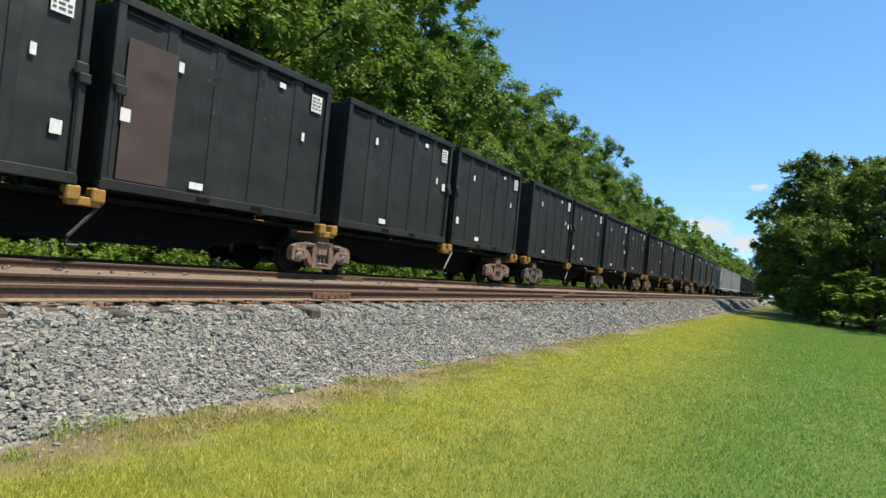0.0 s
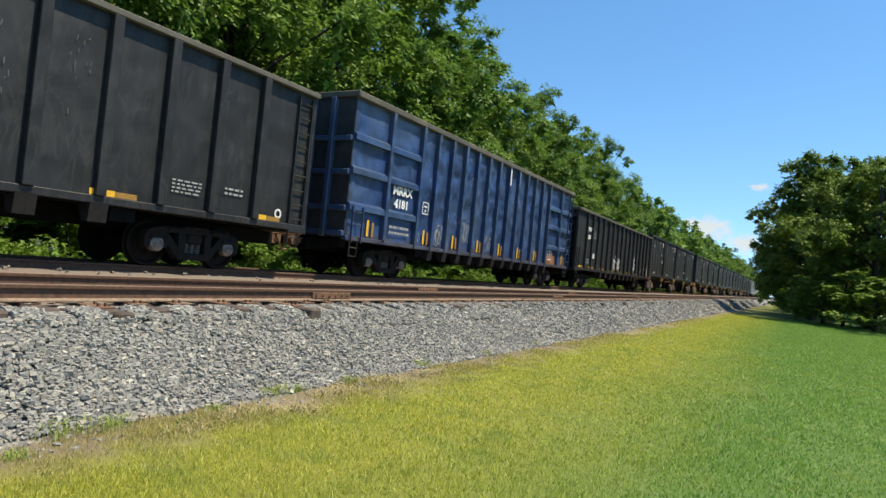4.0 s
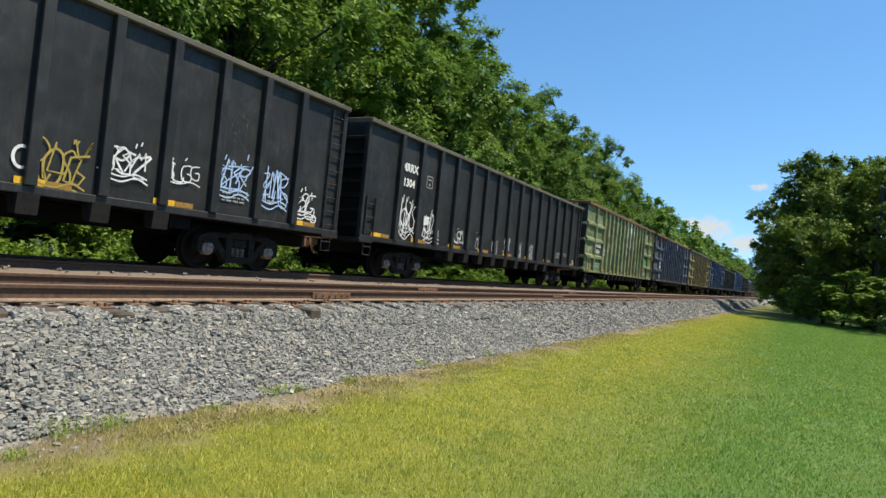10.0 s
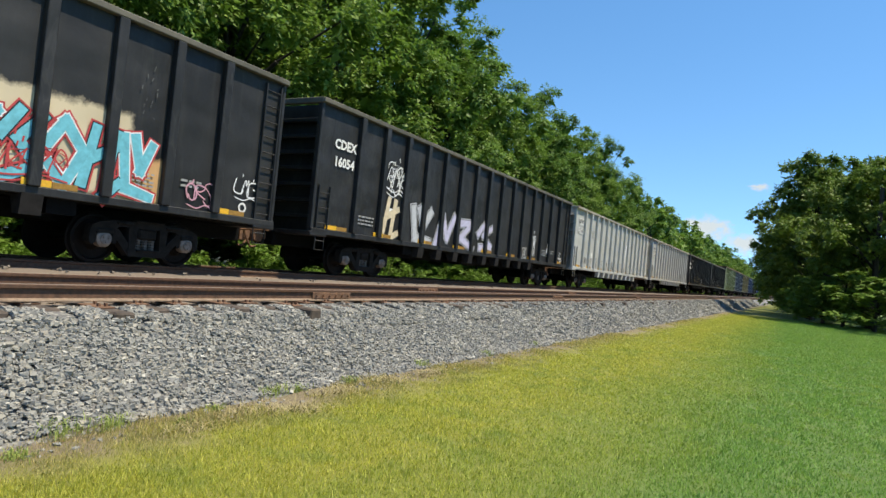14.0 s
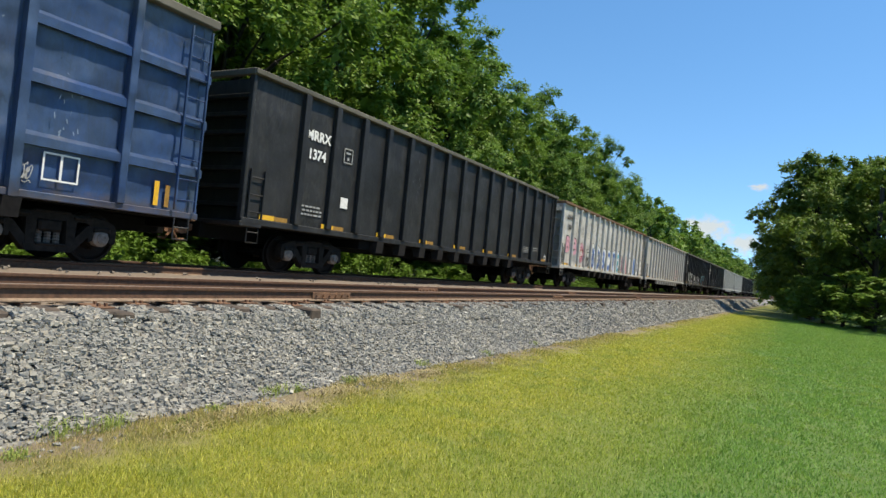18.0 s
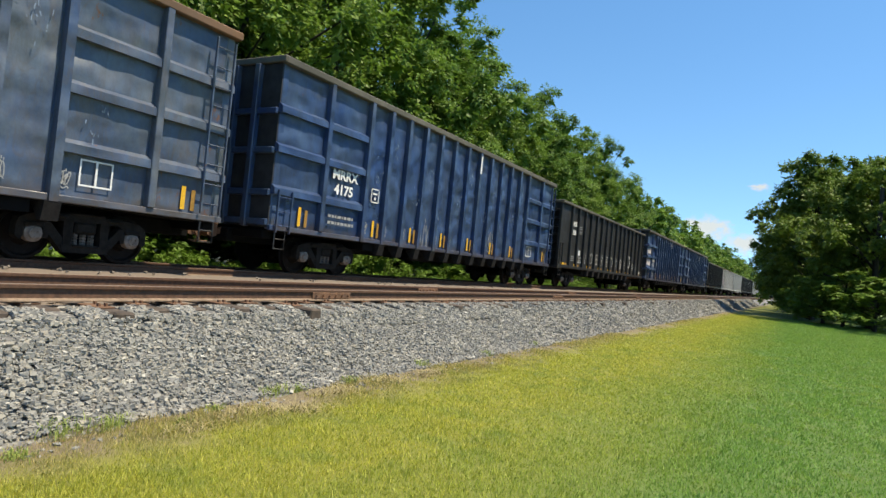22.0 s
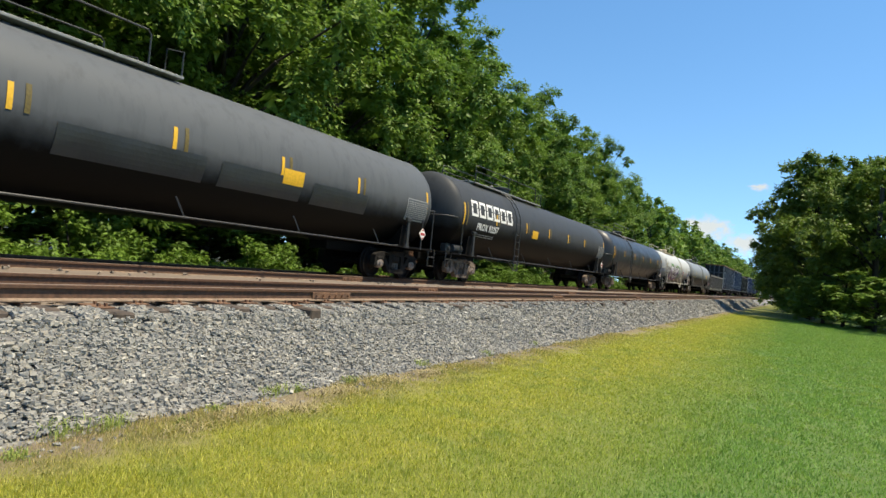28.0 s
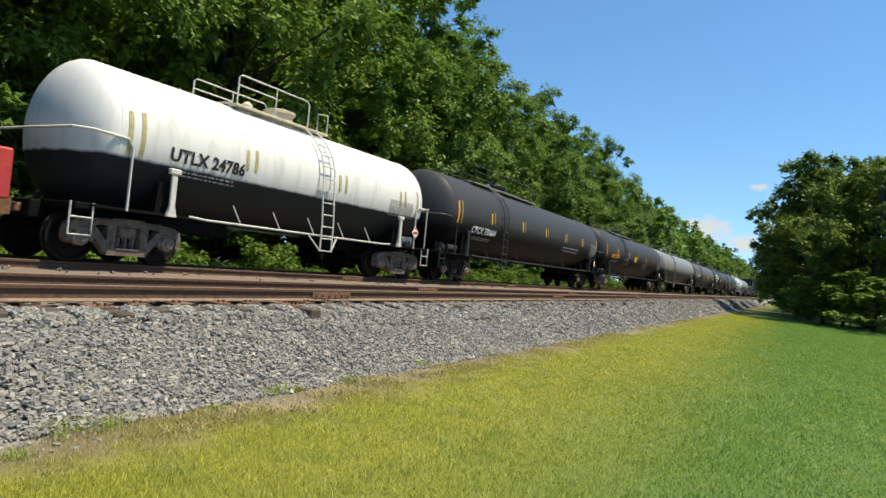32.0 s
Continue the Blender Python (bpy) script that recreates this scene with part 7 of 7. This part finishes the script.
RIGHT = ((53.0, -4.6, 0.86), (62.0, -1.2, 1.05), (72.0, -0.9, 0.92), (58.5, -9.5, 0.98), (70, -6, 1.05), (84, -1.2, 0.92), (96, -1.0, 0.75), (112, -1.0, 0.75), (42, -12.5, 0.92), (30, -12.5, 0.85), (23, -12.0, 0.7), (100, -6, 0.85), (130, -2, 0.75))
for i, (x, y, s) in enumerate(RIGHT):
    plant_tree(RIGHT_KINDS[i % 2] if 45 < x < 90 else FAR_KINDS[i % 2], "broadleaf_tree", "dense dark green tree beside the lawn", x, y, 83 * i + 20, (s, s, s), "trees beside the lawn")
for i in range(8):
    plant_tree(FAR_KINDS[i % 2], "broadleaf_tree", "distant leafy tree beyond the lawn", 150 + 26 * i, -5 + 2.0 * (i % 3), 41 * i, (0.8, 0.8, 0.75), "trees beside the lawn")


def bush_kind(seed, w, tall, count, per, size, leaf):
    rng = np.random.default_rng(seed)
    c = np.stack([rng.uniform(-w, w, count), rng.uniform(-w * 0.6, w * 0.6, count), rng.uniform(0.05, tall, count) ** 1.0], 1)
    c[:, 2] *= 1 - 0.5 * (np.abs(c[:, 0]) / w) ** 2
    stems = Shape()
    for q in c[::5]:
        stems.tube([(q[0] * 0.6, q[1] * 0.6, -0.05), tuple(q)], 0.018, 4)
    return stems.mesh("stems", BARK, 0), quads("foliage", leaves_round(rng, c, rng.uniform(0.2, 0.45, count), per, size, 0.2), leaf)


for i, (x, y) in enumerate(((86, -0.9), (79, -0.7), (72, -0.6), (65.5, -0.8), (60, -1.2), (55, -1.9), (50.5, -2.9), (47.5, -4.4), (53, -6.5), (94, -0.9), (106, -0.9))):
    plant_tree(LOW_KINDS[i % 2], "thicket_tree", "dark leafy thicket beside the lawn", x, y, 71 * i, (0.42, 0.42, 0.22), "thicket under the trees")
for i in range(12):
    plant_tree(LOW_KINDS[i % 2], "thicket_tree", "wide dark thicket under the wood's edge", -6 + 5.0 * i, 21.5 + 1.2 * (i % 2), 29 * i, (0.55, 0.42, 0.20), "thicket under the trees")
for i in range(11):
    plant_tree(LOW_KINDS[i % 2], "thicket_tree", "broad shaded thicket deep in the wood", -18 + 10.0 * i, 37 + 1.5 * (i % 2), 37 * i, (1.05, 0.8, 0.5), "thicket under the trees")
BUSHES = [bush_kind(41, 1.7, 1.25, 50, 90, 0.125, LEAF_LOW), bush_kind(42, 2.0, 0.9, 50, 90, 0.12, LEAF_LOW), bush_kind(43, 1.5, 1.9, 54, 90, 0.13, LEAF_LOW)]
for i in range(20):
    plant_tree(LOW_KINDS[i % 2], "thicket_tree", "low dense thicket in the wood's shade", -12 + 5.2 * i, 26.5 + 2.2 * (i % 3), 53 * i, (0.62, 0.62, 0.42), "thicket under the trees")
for i in range(16):
    plant_tree(LOW_KINDS[i % 2], "thicket_tree", "low green thicket along the far track", 78 + 8.5 * i, 17.8 + 0.5 * (i % 2), 31 * i, (0.62, 0.28, 0.15), "thicket under the trees")
rb = random.Random(5)
for i in range(44):
    k = BUSHES[i % 3]
    t = thing("bush", "bright green leafy bush beside the track", "bush", "bushes along the track", (-2.0 + 1.75 * i + rb.uniform(-0.5, 0.5), 17.2 + rb.uniform(-0.9, 1.5), LAWN))
    s = rb.uniform(0.8, 1.25)
    t.rotation_euler, t.scale = (0, 0, rb.uniform(0, 6.28)), (s, s, s)
    part("stems", k[0], t)
    part("foliage", k[1], t)

# slender dead stem at the edge of the lawn
t = thing("bare_trunk", "slender bare grey tree trunk beside the lawn", "tree trunk", "", (50.5, -4.6, LAWN))
part("trunk", Shape().tube([(0, 0, -0.1), (0.03, 0.05, 3), (0.0, 0.1, 6), (0.1, 0.05, 9.5)], 0.13, 8).mesh("trunk", BARK), t)

# ---- clouds on the horizon ----
def cloud_material():
    """Soft white vapour, thinning out to nothing at its ragged rim."""
    m, n, l, b = nodes_of("white_cloud")
    tc, sx = n.new("ShaderNodeTexCoord"), n.new("ShaderNodeSeparateXYZ")
    oi = n.new("ShaderNodeObjectInfo")
    l.new(tc.outputs["Object"], sx.inputs[0])
    reach = n.new("ShaderNodeVectorMath")
    reach.operation = "LENGTH"
    l.new(tc.outputs["Object"], reach.inputs[0])
    shift = n.new("ShaderNodeVectorMath")
    shift.operation = "ADD"
    l.new(tc.outputs["Object"], shift.inputs[0])
    l.new(maths(n, l, "MULTIPLY", oi.outputs["Random"], 50.0), shift.inputs[1])
    puff = maths(n, l, "MULTIPLY", noise_at(n, l, shift.outputs[0], 1.9, 6, 0.6), 1.7)
    inside = maths(n, l, "SUBTRACT", puff, reach.outputs["Value"])
    thick = maths(n, l, "MULTIPLY", ramp_fac(n, l, inside, -0.02, 0.55), 0.85)
    # The sunlight on the cloud is put in as this glow.
    glow, clear, mx = n.new("ShaderNodeEmission"), n.new("ShaderNodeBsdfTransparent"), n.new("ShaderNodeMixShader")
    glow.inputs["Color"].default_value = (0.80, 0.87, 0.95, 1)
    glow.inputs["Strength"].default_value = 0.62
    l.new(thick, mx.inputs[0])
    l.new(clear.outputs[0], mx.inputs[1])
    l.new(glow.outputs[0], mx.inputs[2])
    l.new(mx.outputs[0], n["Material Output"].inputs["Surface"])
    return m


M_CLOUD = cloud_material()


def cloud(way, dist, w, tall):
    me = bpy.data.meshes.new("cloud")
    me.from_pydata([(0, -1, -1), (0, 1, -1), (0, 1, 1), (0, -1, 1)], [], [(0, 1, 2, 3)])
    me.materials.append(M_CLOUD)
    ob = new("cloud", me)
    ob.location, ob.scale = EYE + Vector(way).normalized() * dist, (1, w, tall)
    tagged(ob, "small soft white cloud low in the sky", "cloud", "", "structure")


cloud((0.989, 0.116, 0.0900), 2600, 95, 62)
cloud((0.987, 0.054, 0.1512), 2600, 45, 18)
cloud((0.9952, 0.0679, 0.0712), 2600, 80, 48)
cloud((0.9856, 0.1391, 0.0964), 2600, 45, 22)

# ---- loose ballast stones ----
def block():
    v = np.array([(x, y, z) for x in (-1, 1) for y in (-1, 1) for z in (-1, 1)]) * 0.72
    f = np.array([(0, 1, 3), (0, 3, 2), (4, 6, 7), (4, 7, 5), (0, 4, 5), (0, 5, 1), (2, 3, 7), (2, 7, 6), (0, 2, 6), (0, 6, 4), (1, 5, 7), (1, 7, 3)])
    return v, f


def stones(name, at, size, seed, label, mat):
    rng = np.random.default_rng(seed)
    v, f = block()
    n = len(at)
    V = np.repeat(v[None], n, 0) * (1 + rng.uniform(-0.42, 0.34, (n, 8, 3)))
    V *= rng.uniform(0.55, 1.3, (n, 1, 3)) * np.array([1.2, 1.1, 0.72])
    a = rng.uniform(0, 6.283, n)
    tilt = rng.normal(scale=0.42, size=n)
    ca, sa, ct, st = np.cos(a)[:, None], np.sin(a)[:, None], np.cos(tilt)[:, None], np.sin(tilt)[:, None]
    x, y, z = V[..., 0], V[..., 1] * ct - V[..., 2] * st, V[..., 1] * st + V[..., 2] * ct
    V = np.stack([x * ca - y * sa, x * sa + y * ca, z], -1) * size[:, None, None] + at[:, None, :]
    me = bpy.data.meshes.new(name)
    F = (f[None] + 8 * np.arange(n)[:, None, None]).reshape(-1)
    me.vertices.add(n * 8)
    me.vertices.foreach_set("co", V.astype(np.float32).ravel())
    me.loops.add(len(F))
    me.loops.foreach_set("vertex_index", F.astype(np.int32))
    me.polygons.add(len(F) // 3)
    me.polygons.foreach_set("loop_start", np.arange(0, len(F), 3, dtype=np.int32))
    me.polygons.foreach_set("loop_total", np.full(len(F) // 3, 3, dtype=np.int32))
    me.update(calc_edges=True)
    me.shade_flat()
    me.materials.append(mat)
    return tagged(new(name, me), label, "ballast", "", "stuff")


rs = np.random.default_rng(8)
STONE = ballast_material("crushed_stone", True)
NB = (32000, 14000, 3500)
bx = np.concatenate([1.2 + 12.3 * rs.random(NB[0]) ** 1.15, 13.5 + 95 * rs.random(NB[1]) ** 1.9, rs.uniform(2, 26, NB[2])])
by = np.concatenate([4.78 + 1.52 * rs.random(NB[0]) ** 0.95, rs.uniform(4.75, 6.3, NB[1]), rs.uniform(6.2, 14.0, NB[2])])
bs = np.concatenate([0.011 + 0.0215 * rs.random(NB[0]) ** 1.4, rs.uniform(0.02, 0.042, NB[1]) * (1 + np.maximum(0, bx[NB[0]:NB[0] + NB[1]] - 20) / 38), rs.uniform(0.02, 0.042, NB[2])])
bz = np.array([bed_height(y + (0.16 * noise.noise(Vector((x * 0.55, 2.2, 7))) if 4.4 < y < 5.6 else 0.0)) for x, y in zip(bx, by)]) + bs * 0.3 + 0.012
keep = ~((np.abs(by - YN) < 1.3) & (np.abs((bx + 6.0) % 0.56) < 0.12)) | (by < 6.2)
keep &= ~((by > 5.86) & (by < 6.3) & (np.abs((bx + 6.0 + 0.28) % 0.56 - 0.28) < 0.13))
keep &= ~((by > 8.7) & (by < 11.1) & (rs.random(len(by)) < 0.93))
keep &= np.min(np.abs(by[:, None] - np.array([YN - 0.75, YN + 0.75, YC - 0.75, YC + 0.75])), 1) > 0.09
stones("ballast_stones", np.stack([bx, by, bz], 1)[keep], bs[keep], 9, "grey crushed stones on the track shoulder", STONE)
NS = 300
sx_ = rs.uniform(1.5, 16, NS)
sy_ = 4.86 - np.abs(rs.normal(scale=0.22, size=NS))
ss_ = rs.uniform(0.010, 0.026, NS)
stones("stray_stones", np.stack([sx_, sy_, np.full(NS, LAWN + 0.006)], 1), ss_, 10, "stray stones in the dry grass", STONE)


# ---- grass ----
def blade_material():
    m, n, l, b = nodes_of("grass_blade")
    tc, sx, g = n.new("ShaderNodeTexCoord"), n.new("ShaderNodeSeparateXYZ"), n.new("ShaderNodeNewGeometry")
    l.new(tc.outputs["Object"], sx.inputs[0])
    c = grass_colour(n, l, tc.outputs["Object"], sx)
    r = ramp(n, [(0.0, (0.50, 0.60, 0.45)), (0.55, (1.0, 1.0, 1.0)), (0.90, (1.3, 1.25, 1.3)), (1.0, (1.7, 1.5, 2.2))])
    l.new(g.outputs["Random Per Island"], r.inputs[0])
    c = mixc(n, l, 1.0, c, r.outputs[0], "MULTIPLY")
    l.new(c, b.inputs["Base Color"])
    b.inputs["Roughness"].default_value = 0.55
    t = n.new("ShaderNodeBsdfTranslucent")
    l.new(c, t.inputs["Color"])
    mx = n.new("ShaderNodeMixShader")
    mx.inputs[0].default_value = 0.5
    l.new(b.outputs[0], mx.inputs[1])
    l.new(t.outputs[0], mx.inputs[2])
    l.new(mx.outputs[0], n["Material Output"].inputs["Surface"])
    return m


def grass(name, count, tall, wide, seed, label):
    """Blades over the lawn, thickest by the track's foot and thinning out along it."""
    rng = np.random.default_rng(seed)
    u, v = rng.random(count), rng.random(count)
    x = np.where(u < 0.08, 1.8 - 5.0 * rng.random(count) ** 1.5, 1.8 + 52.0 * rng.random(count) ** 2.7)
    y = np.where(rng.random(count) < 0.88, 5.15 - (6.3 + 0.14 * np.maximum(x, 0)) * v, 5.15 - 30.0 * v ** 1.5)
    keep_it = rng.random(count) < np.clip((x + 4.0) / 4.0, 0, 1)
    x, y = x[keep_it], y[keep_it]
    rad, near = np.maximum(3.0, np.abs(x)), 3.0
    patch = np.array([noise.noise(Vector((p * 0.8, q * 0.8, 0))) + 0.6 * noise.noise(Vector((p * 2.6, q * 2.6, 4))) for p, q in zip(x, y)])
    thin = rng.random(len(x)) < np.where(y > 4.0, 0.15 + 0.75 * (y - 4.05), 0.03) - 1.4 * patch * (y > 3.8)
    x, y, rad, patch = x[~thin], y[~thin], rad[~thin], patch[~thin]
    k = len(x)
    h = tall * rng.uniform(0.45, 1.25, k) * (1 + 0.35 * patch) * np.where((y > 4.2) & (patch > 0.2), 1.5, 1.0) * (rad / near) ** -0.12
    w = wide * (rad / near) ** 0.8 * rng.uniform(0.6, 1.2, k)
    b = rng.uniform(0, 6.283, k)
    a = b + 1.5708 + rng.normal(scale=0.5, size=k)
    ln = rng.uniform(0.15, 1.0, k) * h
    base = np.stack([x, y, np.full(k, LAWN - 0.004)], 1)
    sd = np.stack([np.cos(a), np.sin(a), np.zeros(k)], 1) * w[:, None]
    tip = base + np.stack([np.cos(b) * ln, np.sin(b) * ln, h], 1)
    return tagged(new(name, quads(name, np.stack([base - sd, base + sd, tip], 1), BLADE)), label, "grass", "", "stuff")


BLADE = blade_material()
grass("lawn_grass", 620000, 0.042, 0.0038, 3, "short mown grass, yellow and green")
WEED = leaf_material("pale_weed_blade", (0.29, 0.36, 0.08), (0.44, 0.47, 0.16), 0.4)
STRAW = plain("dry_straw", (0.33, 0.27, 0.13), 0.8, 0.35, 20)


def weed_clump(x, y, size, many, seed, dry=False):
    """A tuft of long arching blades rooted in the toe of the stones."""
    rng = np.random.default_rng(seed)
    root = np.stack([rng.normal(scale=size * 0.6, size=many), rng.normal(scale=size * 0.35, size=many), np.full(many, -0.02)], 1)
    a = rng.uniform(0, 6.283, many)
    h = size * rng.uniform(0.25, 0.9, many) * (0.35 if dry else 1.0)
    out = size * rng.uniform(0.15, 0.8, many)
    sd = np.stack([-np.sin(a), np.cos(a), np.zeros(many)], 1) * 0.0035
    mid = root + np.stack([np.cos(a) * out * 0.4, np.sin(a) * out * 0.4, h * 0.8], 1)
    tip = root + np.stack([np.cos(a) * out, np.sin(a) * out, h * rng.uniform(0.6, 1.1, many)], 1)
    V = np.concatenate([np.stack([root - sd, root + sd, mid + sd, mid - sd], 1), np.stack([mid - sd, mid + sd, tip + sd * 0.1, tip - sd * 0.1], 1)])
    ob = new("straw_clump" if dry else "weed_clump", quads("weed_blades", V, STRAW if dry else WEED))
    ob.location = (x, y, LAWN + 0.01 if y < 4.75 else max(LAWN + 0.01, bed_height(y)))
    tagged(ob, "dry straw-coloured grass at the ballast's foot" if dry else "tuft of pale green weeds at the ballast's foot", "weeds", "weeds along the ballast")


for i, (x, y, q, many) in enumerate(((2.95, 4.83, 0.17, 170), (3.3, 4.78, 0.15, 150), (2.45, 4.5, 0.10, 90), (5.2, 4.84, 0.17, 160), (5.6, 4.82, 0.12, 90), (6.5, 4.78, 0.12, 90), (4.3, 4.7, 0.09, 80), (8.4, 4.9, 0.14, 110), (10.6, 4.85, 0.15, 110), (13.2, 4.9, 0.15, 110), (3.8, 4.55, 0.08, 70))):
    weed_clump(x, y, q, many, 900 + i)
for i, (x, y, q, many) in enumerate(((4.5, 4.42, 0.28, 170), (5.0, 4.2, 0.3, 170), (5.9, 4.5, 0.3, 170), (3.7, 4.3, 0.25, 130), (6.9, 4.55, 0.3, 170), (8.0, 4.5, 0.3, 170))):
    weed_clump(x, y, q, many, 950 + i, True)


# ---- movement ----
def motions():
    for car in TRAIN:
        x, y, z = car.location
        walk(car, [(0, pose(x, y, z)), (16, pose(x + SPEED * 16, y, z)), (32, pose(x + SPEED * 32, y, z))])
    first = WHEELSETS[0]
    spin = math.degrees(SPEED / WHEEL_R)
    walk(first, [(i / FPS, pose(0, 0, 0, 0, spin * i / FPS, 0)) for i in range(32 * FPS + 1)])
    for w in WHEELSETS[1:]:
        w.rotation_mode = "QUATERNION"
        keys = w.animation_data_create()
        keys.action = first.animation_data.action
        keys.action_slot = first.animation_data.action_slot


motions()
